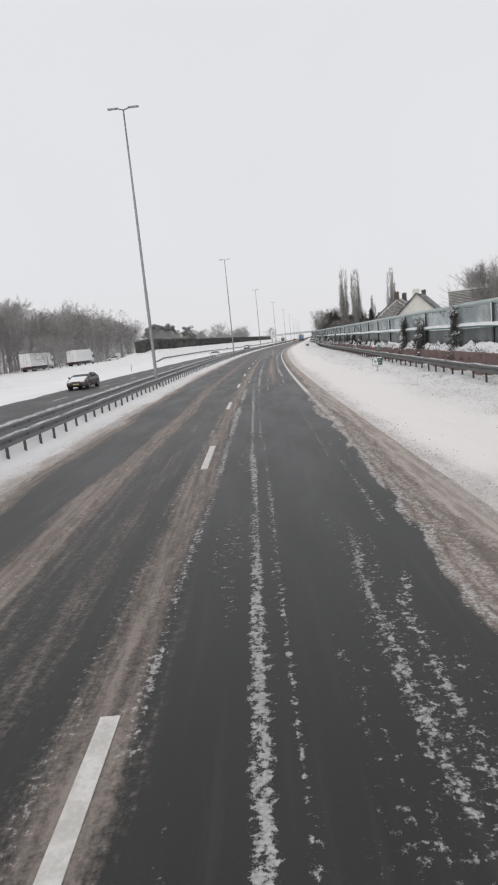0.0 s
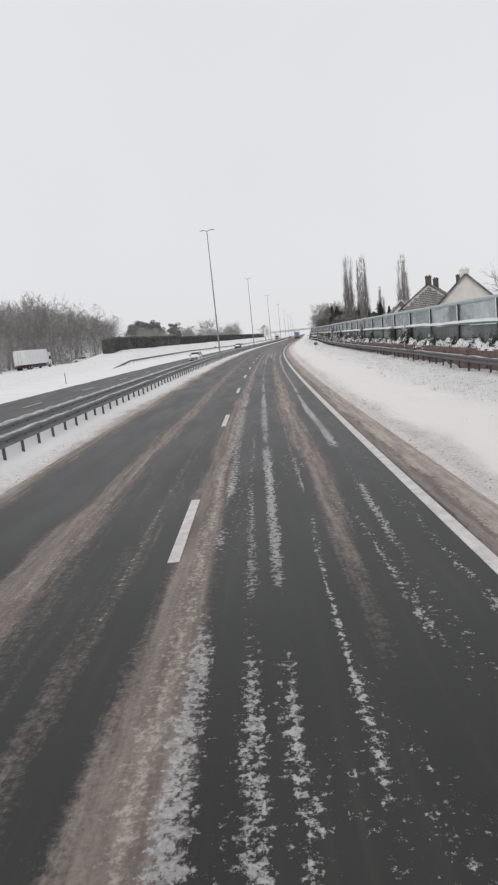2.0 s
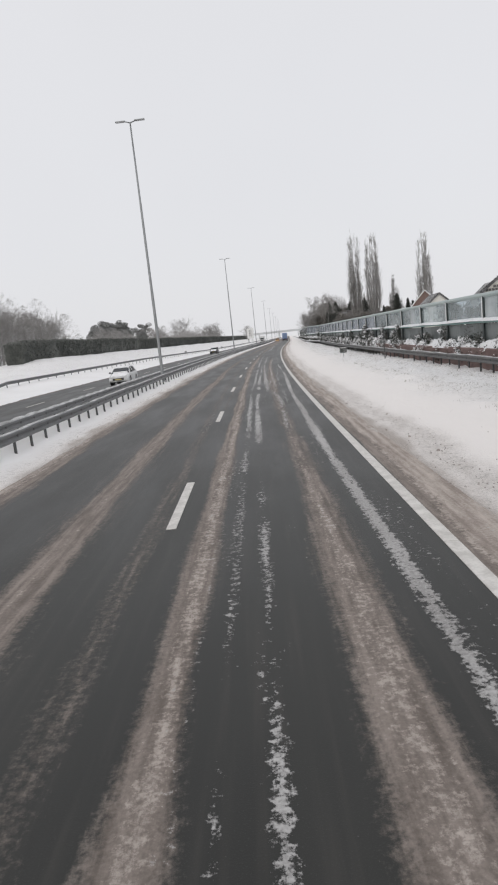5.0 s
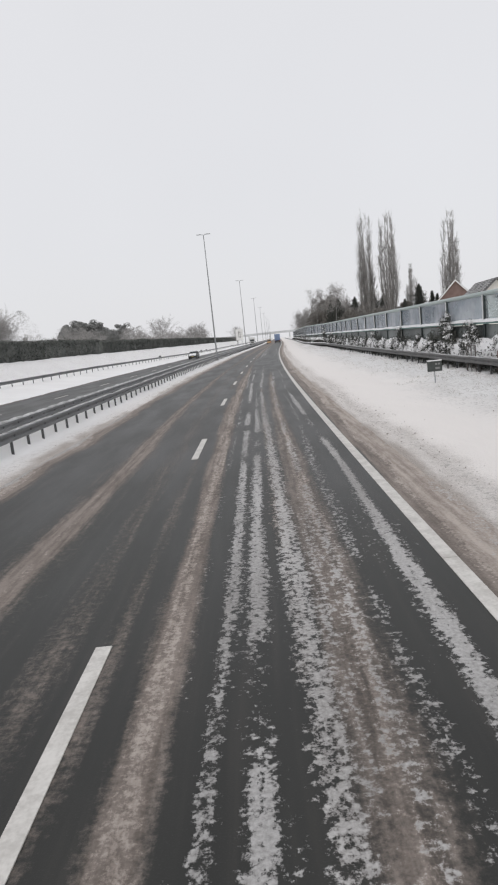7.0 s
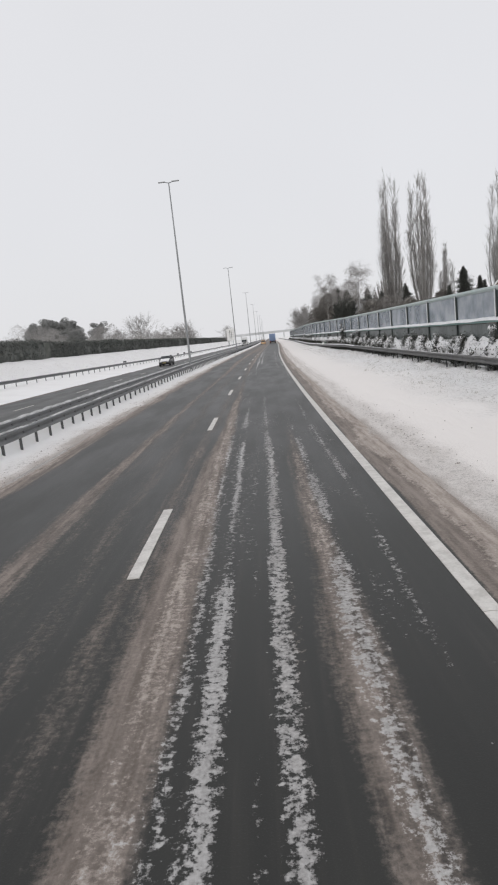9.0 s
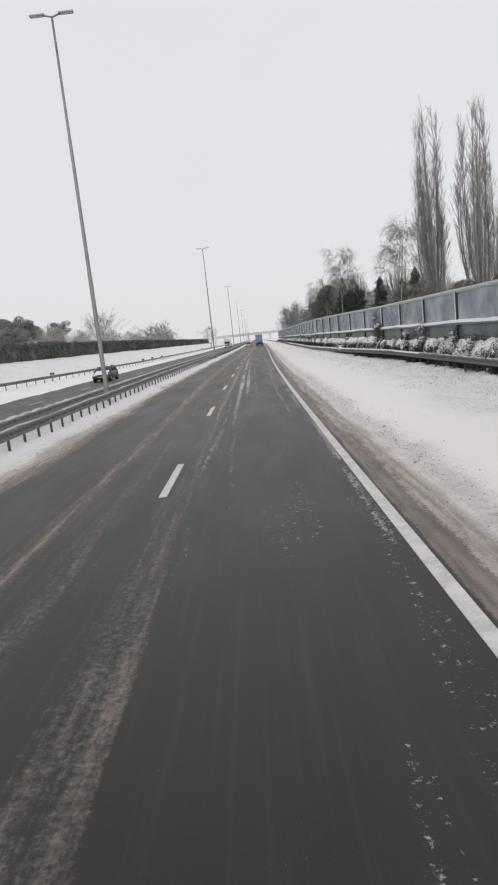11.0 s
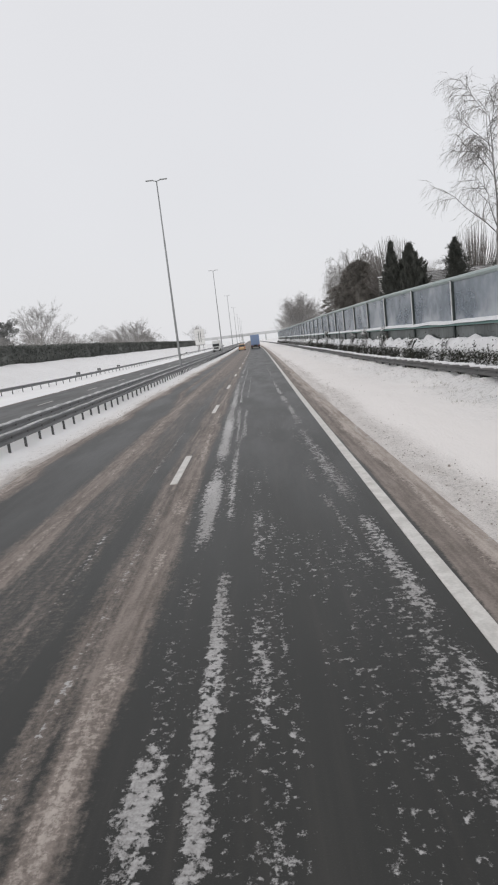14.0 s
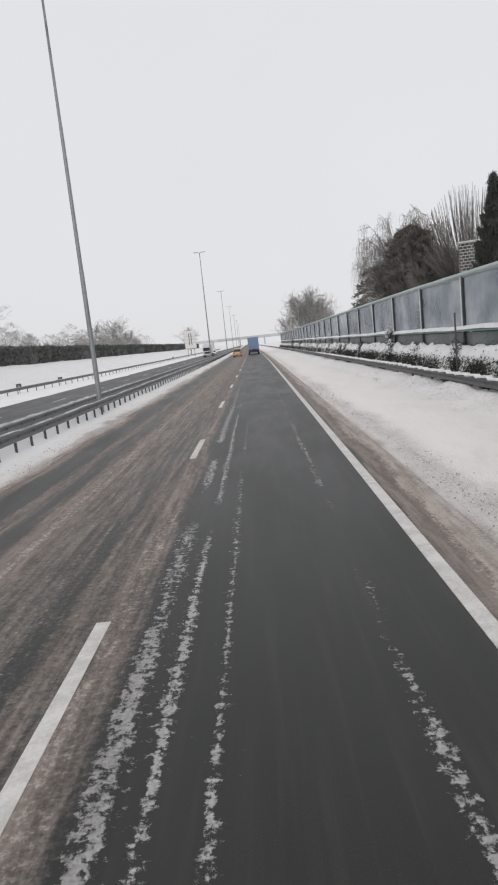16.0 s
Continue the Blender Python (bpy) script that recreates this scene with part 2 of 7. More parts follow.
M_YEW = plain("brown_grey_evergreen", (0.140, 0.131, 0.119), (0.262, 0.248, 0.228), 0.85, 0, 1.0, 0.3, 0.01, 12.0)
# needle tone lightened so that the far pines look hazed
M_PINE_HAZED = plain("hazed_grey_green_needles", (0.185, 0.190, 0.185), (0.300, 0.304, 0.296), 0.85, 0, 0.6, 0.3, 0.02, 8.0)
M_STRAW = plain("bleached_grass", (0.22, 0.195, 0.15), (0.36, 0.33, 0.27), 0.9, 0, 1.0, 0.2, 0.01, 12.0)
M_BIRCH = plain("grey_birch_bark", (0.15, 0.14, 0.135), (0.34, 0.33, 0.315), 0.8, 0, 3.0, 0.4, 0.01, 14.0)
M_PALE = plain("pale_concrete", (0.52, 0.53, 0.54), (0.62, 0.63, 0.64), 0.85, 0, 0.5, 0.2, 0.01, 12.0)
M_BED = plain("dark_bed_leaves", (0.026, 0.028, 0.021), (0.062, 0.062, 0.048), 0.8, 0, 1.2, 0.3, 0.01, 14.0)
# hedge green lifted somewhat, with haze worked into its colour
M_HEDGE = plain("hazed_winter_hedge", (0.088, 0.096, 0.088), (0.170, 0.176, 0.162), 0.85, 0, 0.8, 0.4, 0.02, 9.0)


# ---------------------------------------------------------------- mesh helpers
def link_mesh(name, verts, faces, material, parent=None, label="", smoothed=False):
    me = bpy.data.meshes.new(name)
    me.from_pydata([tuple(map(float, v)) for v in verts], [], [tuple(map(int, f)) for f in faces])
    me.materials.append(material)
    if smoothed:
        me.polygons.foreach_set("use_smooth", [True] * len(me.polygons))
    me.update()
    ob = new(name, me)
    if parent is not None:
        ob.parent = parent
    if label:
        tagged(ob, label)
    return ob


def part(name, bm, material, parent=None, label="", smoothed=False):
    me = bpy.data.meshes.new(name)
    if smoothed:
        for f in bm.faces:
            f.smooth = True
    bm.to_mesh(me)
    bm.free()
    me.materials.append(material)
    ob = new(name, me)
    if parent is not None:
        ob.parent = parent
    if label:
        tagged(ob, label)
    return ob


def share(name, mesh, parent, m):
    """One more object on a mesh that exists already."""
    ob = new(name, mesh)
    ob.parent = parent
    ob.matrix_basis = m
    return ob


def thing(name, m, label, category, group="", kind=""):
    ob = tagged(new(name), label, category, group, kind)
    ob.matrix_basis = m
    return ob


def box(bm, x0, x1, y0, y1, z0, z1, bevel=0.0, m=None):
    made = bmesh.ops.create_cube(bm, size=1.0)["verts"]
    for v in made:
        v.co = Vector((x0 + (v.co.x + 0.5) * (x1 - x0), y0 + (v.co.y + 0.5) * (y1 - y0), z0 + (v.co.z + 0.5) * (z1 - z0)))
    if m is not None:
        bmesh.ops.transform(bm, matrix=m, verts=made)
    if bevel:
        edges = list({e for v in made for e in v.link_edges})
        bmesh.ops.bevel(bm, geom=edges, offset=bevel, segments=2, affect="EDGES", profile=0.6)
    return bm


def rod(bm, a, b, r0, r1=None, sides=8):
    a, b = Vector(a), Vector(b)
    r1 = r0 if r1 is None else r1
    made = bmesh.ops.create_cone(bm, cap_ends=True, segments=sides, radius1=r0, radius2=r1, depth=(b - a).length)["verts"]
    bmesh.ops.transform(bm, matrix=Matrix.Translation((a + b) / 2) @ (b - a).to_track_quat("Z", "Y").to_matrix().to_4x4(), verts=made)
    return bm


def sheet(name, ss, dd, z, material, attrs, label, category="", kind="structure", parent=None):
    """A surface over a grid of s and d (arrays), with heights z[s, d] and point attributes; its UV is (d, s)."""
    S, D = np.meshgrid(ss, dd, indexing="ij")
    P = at_many(S, D, z).reshape(-1, 3)
    ns, nd = len(ss), len(dd)
    i = (np.arange(ns - 1)[:, None] * nd + np.arange(nd - 1)[None]).ravel()
    F = np.stack([i, i + 1, i + nd + 1, i + nd], 1)
    me = bpy.data.meshes.new(name)
    me.vertices.add(len(P))
    me.vertices.foreach_set("co", P.astype(np.float32).ravel())
    me.loops.add(F.size)
    me.polygons.add(len(F))
    me.loops.foreach_set("vertex_index", F.astype(np.int32).ravel())
    me.polygons.foreach_set("loop_start", np.arange(0, F.size, 4, dtype=np.int32))
    me.polygons.foreach_set("use_smooth", np.ones(len(F), dtype=bool))
    me.update(calc_edges=True)
    uv = me.uv_layers.new(name="UVMap")
    uv.data.foreach_set("uv", np.stack([D.ravel(), S.ravel()], 1)[F.ravel()].astype(np.float32).ravel())
    for key, val in attrs.items():
        a = me.attributes.new(key, "FLOAT", "POINT")
        a.data.foreach_set("value", np.broadcast_to(val, S.shape).astype(np.float32).ravel())
    me.materials.append(material)
    ob = new(name, me)
    if parent is not None:
        ob.parent = parent
    return tagged(ob, label, category, "", kind)


def sweep(name, ss, section, material, parent=None, label="", closed=True, lift=None, offset=None):
    """A section of (d, z) points drawn along the road from station to station."""
    k = len(section)
    off = np.zeros(len(ss)) if offset is None else np.asarray(offset, float)
    up = np.zeros(len(ss)) if lift is None else np.asarray(lift, float)
    V = np.concatenate([at_many(s, np.array([p[0] for p in section]) + o, np.array([p[1] for p in section]) + u) for s, o, u in zip(ss, off, up)])
    n = k if closed else k - 1
    F = [(i * k + j, i * k + (j + 1) % k, (i + 1) * k + (j + 1) % k, (i + 1) * k + j) for i in range(len(ss) - 1) for j in range(n)]
    if closed:
        F += [tuple(range(k))[::-1], tuple((len(ss) - 1) * k + j for j in range(k))]
    return link_mesh(name, V, F, material, parent, label)


# ---------------------------------------------------------------- ground, roads
LEFT_EDGE, RIGHT_EDGE = -5.62, 3.15


def rise(s, d):
    """Height of the snow-covered ground."""
    s, d = np.broadcast_arrays(np.asarray(s, float), np.asarray(d, float))
    z = np.full(s.shape, -0.08)
    # verges beside the carriageways
    left_verge = smooth(-d, 5.3, 5.72) * (1 - smooth(-d, 8.4, 9.3))
    z = z + left_verge * 0.11
    right_verge = 0.62 * smooth(d, 2.75, 3.1) + 0.38 * smooth(d, 3.1, 4.6)
    z = z + right_verge * 0.13
    far_left = smooth(-d, 17.4, 18.4)
    z = z + far_left * 0.12
    # bank on the left, behind the outer rail, from s = 165 on; a parking area before it
    bank = smooth(s, 158, 182)
    rail = np.interp(s, (100, 200, 300, 400), (0.5, 0.5, -0.05, -0.05))
    z = z + smooth(-d, 18.5, 23.5) * rail * smooth(s, 112, 150)
    behind = smooth(-d, 40.5, 46.0) * (1 - smooth(s, 225, 275))
    z = z + bank * smooth(-d, 24.5, 36.0) * (2.85 - rail + 0.1) * (1 - behind) + bank * behind * 0.45
    z = z + (1 - bank) * smooth(-d, 19, 34) * 0.45
    # a low bed in front of the barrier
    z = z + smooth(d, 11.0, 13.5) * 0.35
    far = smooth(np.abs(d), 60, 200)
    z = z * (1 - 0.4 * far)
    # snow heaped up between the two median rails
    z = z + 0.33 * smooth(-d, 7.02, 7.22) * (1 - smooth(-d, 8.10, 8.32))
    # snow ploughed up against the rail where it comes nearer
    fence = np.interp(s, (222, 242, 262, 320), (10.3, 8.7, 7.75, 7.55))
    z = z + smooth(s, 222, 255) * smooth(d - fence, -1.3, -0.1) * 0.30
    # unevenness
    amp = np.where((d > -5.4) & (d < 3.0), 0.0, 1.0)
    z = z + amp * (fbm(s / 2.2, d / 1.1, 3) - 0.5) * 0.09 * (0.4 * smooth(d, 3.0, 3.3) + 0.6 * smooth(d, 3.4, 5.5) + smooth(-d, 5.5, 6.2))
    z = z + amp * (fbm(s / 0.9, d / 0.5, 31, 3) - 0.5) * 0.38 * (smooth(d, 5.6, 7.2) * (1 - smooth(d, 14, 20)) + 0.9 * smooth(-d, 24, 26) * (1 - smooth(-d, 36, 39)) + 0.5 * smooth(-d, 5.6, 6.1) * (1 - smooth(-d, 10, 11)))
    z = z + amp * (fbm(s / 9, d / 5, 9) - 0.5) * 0.25 * smooth(np.abs(d), 14, 24)
    return z


s_near = np.concatenate([np.arange(-60, -2, 4), np.arange(-2, 292, 0.4), np.arange(292, 300, 1), np.arange(300, 460, 2.5), np.arange(460, 900, 12), np.arange(900, 2500, 80)])
d_cols = np.concatenate([[-1500, -900, -500, -300, -200, -140], np.arange(-110, -40, 6), np.arange(-40, -17, 1.0), np.arange(-17, -9.5, 2.0), np.arange(-9.5, -5.0, 0.22),
                         np.arange(-5.0, 2.6, 1.9), np.arange(2.65, 5.5, 0.09), np.arange(5.5, 13.5, 0.22), np.arange(13.5, 40, 3.0), [45, 60, 80, 110, 160, 240, 400, 700, 1200]])
SS, DD = np.meshgrid(s_near, d_cols, indexing="ij")
g_z = rise(SS, DD)
wob = (fbm(SS / 5.0, DD * 0.0, 21) - 0.5) * 0.9 + (fbm(SS / 1.2, DD * 1.0, 22) - 0.5) * 0.8
edge = np.interp(SS, (40, 100, 200, 235), (2.78, 3.08, 3.08, 2.92))
g_dirt = 0.95 * (1 - smooth(DD + wob * 0.4 - edge, -0.30, 0.66)) * (DD > 0)
g_dirt = np.maximum(g_dirt, (0.32 * (1 - smooth(DD + wob * 0.8 - edge, 0.5, 1.5)) + 0.08 * (1 - smooth(DD, 5, 7))) * (DD > 0))
g_dirt = np.maximum(g_dirt, 0.72 * smooth(DD + wob * 0.6, -6.35, -5.45) * (DD < 0) * (DD > -9))
late = smooth(SS, 228, 258) * (DD > 3.0) * (1 - smooth(DD, 7.2, 8.6))
g_dirt = np.maximum(g_dirt, 0.26 * late * smooth(fbm(SS / 2.5, DD / 0.8, 41), 0.32, 0.62))
g_tips = np.maximum(smooth(DD + wob * 2, 5.6, 7.6) * 0.9, 0.85 * smooth(-DD, 24, 28)) * (np.abs(DD) < 60)
g_tips = np.maximum(g_tips, 0.75 * np.exp(-((DD + 6.1 + wob * 0.4) / 0.38) ** 2))
g_tips = np.maximum(g_tips, 0.8 * np.exp(-((DD - edge - 0.55 + wob * 0.5) / 0.34) ** 2))
g_fleck = np.maximum(0.9 * np.exp(-((DD - edge - 0.55 + wob * 0.7) / 0.62) ** 2), 0.7 * np.exp(-((DD + 6.0 + wob * 0.4) / 0.30) ** 2))
g_fleck = np.maximum(g_fleck, 0.40 * late * smooth(fbm(SS / 1.5, DD / 0.6, 43), 0.40, 0.60))
g_cream = smooth(DD, 2.5, 3.0) * (1 - smooth(DD + wob, 5.0, 9.0)) + 0.7 * smooth(DD, -6.9, -5.6) * (DD < 0)
ground = sheet("ground", s_near, d_cols, g_z, M_SNOW, {"dirt": g_dirt, "tips": g_tips, "fleck": g_fleck, "cream": g_cream}, "snow-covered verges and fields beside the motorway", "snow")

# carriageway that the camera follows: streaks of snow and slush between and beside the wheel tracks
s_road = np.concatenate([np.arange(-60, -2, 4), np.arange(-2, 290, 0.35), np.arange(290, 420, 1.5), np.arange(420, 1400, 15)])
d_road = np.arange(LEFT_EDGE, RIGHT_EDGE + 0.01, 0.08)
RS, RD = np.meshgrid(s_road, d_road, indexing="ij")


def trail(layer, seed, gap, run, *knots):
    """A ragged band along the road through knots of (s, d, half width, strength); gap > 0 breaks it into patches about run metres long."""
    s = s_road
    ks = [k[0] for k in knots]
    d, w, p = (np.interp(s, ks, [k[j] for k in knots]) for j in (1, 2, 3))
    p = p * smooth(s, ks[0] - 5, ks[0] + 1) * (1 - smooth(s, ks[-1] - 1, ks[-1] + 6))
    d = d + (fbm(s / 6.0, 0 * s + seed, seed) - 0.5) * 0.10
    w = w * (0.60 + 0.80 * fbm(s / 2.5, 0 * s + 3.1 * seed, seed + 5))
    if gap:
        p = p * (0.45 + 0.55 * smooth(fbm(s / run, 0 * s + 7.7 * seed, seed + 11), gap - 0.16, gap + 0.06))
    body = p[:, None] * np.exp(-np.abs((RD - d[:, None]) / w[:, None]) ** 2.3)
    np.maximum(layer, body, out=layer)


r_white, r_brown, r_film = np.zeros_like(RS), np.zeros_like(RS), np.zeros_like(RS)
# white ridges left standing between the wheel tracks of the lane
trail(r_white, 1, 0.40, 3.0, (-5, -0.20, 0.12, 0.64), (11, -0.21, 0.12, 0.66), (17, -0.23, 0.10, 0.62), (30, -0.25, 0.10, 0.68), (36, -0.27, 0.19, 0.56), (44, -0.33, 0.10, 0.60), (52, -0.34, 0.08, 0.52), (60, -0.43, 0.08, 0.40),
      (80, -0.38, 0.09, 0.42), (100, -0.23, 0.14, 0.66), (108, -0.24, 0.14, 0.64), (114, -0.28, 0.10, 0.56), (120, -0.16, 0.14, 0.66), (125, -0.13, 0.15, 0.68), (145, -0.16, 0.15, 0.70), (165, -0.17, 0.13, 0.64), (172, -0.15, 0.12, 0.44))
trail(r_white, 2, 0.44, 2.0, (8, 0.09, 0.09, 0.46), (15, 0.05, 0.10, 0.52), (28, -0.03, 0.09, 0.52), (38, -0.02, 0.10, 0.52), (43, -0.06, 0.13, 0.66), (61, 0.02, 0.17, 0.66), (74, 0.02, 0.13, 0.62), (90, 0.03, 0.13, 0.60),
      (103, 0.07, 0.16, 0.70), (110, 0.06, 0.14, 0.68), (119, 0.13, 0.17, 0.72), (130, 0.16, 0.14, 0.68), (138, 0.18, 0.13, 0.64), (146, 0.14, 0.09, 0.48), (160, 0.12, 0.08, 0.40))
trail(r_white, 3, 0.36, 3.0, (187, -0.04, 0.08, 0.44), (194, -0.20, 0.09, 0.48), (199, -0.28, 0.12, 0.56), (206, -0.28, 0.15, 0.68), (215, -0.31, 0.20, 0.70), (225, -0.40, 0.19, 0.70), (232, -0.40, 0.24, 0.74), (242, -0.51, 0.22, 0.72),
      (249, -0.59, 0.19, 0.70), (257, -0.70, 0.20, 0.66), (275, -0.76, 0.17, 0.60), (300, -0.74, 0.14, 0.50), (340, -0.70, 0.14, 0.44))
trail(r_white, 4, 0.38, 2.2, (203, 0.02, 0.10, 0.46), (209, 0.04, 0.15, 0.66), (216, 0.02, 0.18, 0.70), (226, -0.05, 0.13, 0.66), (234, -0.08, 0.12, 0.66), (240, -0.15, 0.10, 0.62), (246, -0.27, 0.12, 0.66), (256, -0.39, 0.11, 0.64),
      (275, -0.42, 0.10, 0.60), (300, -0.40, 0.09, 0.48))
trail(r_white, 5, 0.46, 1.6, (200, 0.50, 0.10, 0.44), (211, 0.53, 0.15, 0.54), (219, 0.47, 0.12, 0.46), (229, 0.33, 0.13, 0.56), (235, 0.31, 0.12, 0.52))
trail(r_white, 6, 0.46, 1.6, (226, 0.53, 0.09, 0.52), (235, 0.53, 0.08, 0.52))
trail(r_white, 7, 0.44, 1.8, (241, 0.00, 0.12, 0.62), (253, -0.03, 0.10, 0.60), (270, -0.05, 0.09, 0.52), (300, -0.02, 0.08, 0.40))
# specks beside them
trail(r_white, 8, 0.46, 1.2, (116, -0.44, 0.10, 0.46), (124, -0.46, 0.10, 0.46), (134, -0.41, 0.13, 0.56), (141, -0.50, 0.10, 0.52), (150, -0.43, 0.12, 0.56), (160, -0.52, 0.14, 0.54), (168, -0.55, 0.12, 0.46))
trail(r_white, 9, 0.42, 1.4, (190, -0.66, 0.13, 0.44), (194, -0.61, 0.16, 0.54), (204, -0.62, 0.14, 0.50))
# the pale edge of the brown film beside the dashes
trail(r_white, 10, 0.36, 2.4, (0, -1.04, 0.09, 0.54), (14, -1.06, 0.11, 0.56), (18, -0.96, 0.10, 0.56), (27, -0.86, 0.16, 0.62), (31, -0.84, 0.18, 0.64), (42, -0.76, 0.19, 0.64), (50, -0.72, 0.14, 0.56), (59, -0.75, 0.20, 0.62), (70, -0.67, 0.14, 0.52), (90, -0.60, 0.10, 0.44))
trail(r_white, 11, 0.40, 3.0, (8, -1.62, 0.20, 0.46), (14, -1.60, 0.14, 0.36), (24, -1.55, 0.22, 0.47), (30, -1.46, 0.14, 0.42))
trail(r_white, 12, 0.42, 3.0, (43, -1.85, 0.10, 0.46), (50, -1.87, 0.09, 0.42))
trail(r_white, 13, 0.42, 3.0, (101, -1.60, 0.10, 0.46), (108, -1.56, 0.09, 0.42))
trail(r_white, 14, 0.44, 2.0, (231, -1.94, 0.11, 0.52), (240, -1.90, 0.10, 0.50), (262, -2.05, 0.10, 0.48))
trail(r_white, 15, 0.40, 2.0, (227, -1.30, 0.10, 0.50), (234, -1.28, 0.07, 0.46))
trail(r_white, 16, 0.38, 2.0, (189, -0.78, 0.12, 0.46), (193, -0.75, 0.14, 0.50))
# middle of the lane and its right half
trail(r_white, 17, 0.36, 2.0, (40, 0.49, 0.09, 0.60), (48, 0.53, 0.08, 0.58), (58, 0.56, 0.08, 0.46))
trail(r_white, 18, 0.42, 1.6, (101, 0.91, 0.14, 0.54), (105, 0.97, 0.18, 0.56), (110, 1.00, 0.24, 0.56), (113, 0.80, 0.22, 0.54))
trail(r_white, 19, 0.36, 2.4, (114, 0.60, 0.16, 0.56), (119, 0.54, 0.25, 0.64), (128, 0.49, 0.21, 0.60), (136, 0.45, 0.18, 0.58), (145, 0.38, 0.16, 0.60), (151, 0.43, 0.18, 0.66), (158, 0.47, 0.16, 0.64), (166, 0.45, 0.14, 0.58), (176, 0.45, 0.10, 0.40))
trail(r_white, 20, 0.44, 1.8, (116, 0.78, 0.10, 0.52), (122, 0.82, 0.14, 0.54))
trail(r_white, 21, 0.42, 1.6, (116, 1.00, 0.14, 0.54), (124, 1.00, 0.18, 0.56), (136, 0.94, 0.16, 0.52), (147, 1.05, 0.16, 0.56), (150, 1.06, 0.28, 0.60), (153, 1.17, 0.17, 0.62), (159, 1.18, 0.15, 0.60), (166, 1.15, 0.12, 0.46))
trail(r_white, 22, 0.44, 1.2, (102, 1.23, 0.08, 0.50), (111, 1.31, 0.13, 0.54), (119, 1.30, 0.22, 0.52), (126, 1.34, 0.22, 0.52), (134, 1.50, 0.12, 0.52), (142, 1.46, 0.10, 0.50))
trail(r_white, 23, 0.34, 4.0, (44, 1.44, 0.12, 0.62), (50, 1.57, 0.14, 0.68), (58, 1.52, 0.16, 0.72), (66, 1.58, 0.11, 0.72), (80, 1.55, 0.13, 0.70), (102, 1.64, 0.18, 0.76), (110, 1.66, 0.14, 0.74), (119, 1.75, 0.17, 0.76), (125, 1.83, 0.15, 0.74), (134, 1.78, 0.16, 0.72), (140, 1.72, 0.14, 0.66), (144, 1.62, 0.08, 0.48))
trail(r_white, 24, 0.46, 1.6, (145, 1.60, 0.12, 0.54), (151, 1.67, 0.10, 0.52), (154, 1.74, 0.15, 0.58), (164, 1.72, 0.14, 0.56), (172, 1.74, 0.10, 0.40))
trail(r_white, 25, 0.44, 1.8, (185, 2.08, 0.17, 0.60), (193, 2.14, 0.16, 0.62), (197, 2.08, 0.13, 0.50), (205, 2.04, 0.16, 0.60), (213, 2.02, 0.16, 0.62), (218, 2.06, 0.13, 0.56))
trail(r_white, 26, 0.46, 1.3, (198, 1.62, 0.14, 0.52), (213, 1.47, 0.13, 0.58), (217, 1.53, 0.13, 0.58), (222, 1.66, 0.20, 0.60), (228, 1.72, 0.24, 0.58))
trail(r_white, 27, 0.40, 1.5, (226, 1.96, 0.19, 0.60), (229, 1.93, 0.18, 0.62), (232, 1.86, 0.20, 0.60), (235, 1.76, 0.26, 0.56), (239, 1.68, 0.24, 0.52), (247, 1.64, 0.18, 0.63), (250, 1.56, 0.23, 0.65), (256, 1.48, 0.13, 0.62), (262, 1.40, 0.14, 0.62), (280, 1.40, 0.12, 0.46), (310, 1.40, 0.10, 0.40))
trail(r_white, 28, 0.44, 1.2, (226, 1.65, 0.11, 0.56), (231, 1.58, 0.12, 0.52), (235, 1.34, 0.20, 0.52))
trail(r_white, 29, 0.42, 1.5, (4, 0.92, 0.14, 0.56), (13, 0.95, 0.13, 0.56), (15, 1.18, 0.08, 0.52), (17, 1.22, 0.07, 0.50), (20, 1.42, 0.07, 0.54), (26, 1.46, 0.09, 0.52), (30, 1.44, 0.08, 0.42))
trail(r_white, 30, 0.44, 1.2, (3, 1.20, 0.12, 0.56), (12, 1.18, 0.10, 0.54), (13.5, 1.52, 0.11, 0.52), (22, 1.62, 0.10, 0.44))
trail(r_white, 31, 0.42, 1.2, (40, 1.28, 0.12, 0.54), (44, 1.20, 0.12, 0.52), (47, 1.12, 0.10, 0.40))
trail(r_white, 32, 0.40, 1.2, (40, 1.95, 0.15, 0.54), (44, 1.92, 0.14, 0.46))
r_white = np.maximum(r_white, 0.385 * smooth(fbm(RS / 3.5, RD / 0.5, 27), 0.46, 0.66) * smooth(RD, -1.1, -0.7) * (1 - smooth(RD, 2.0, 2.3)) * (1 - 0.5 * smooth(RS, 240, 270)))
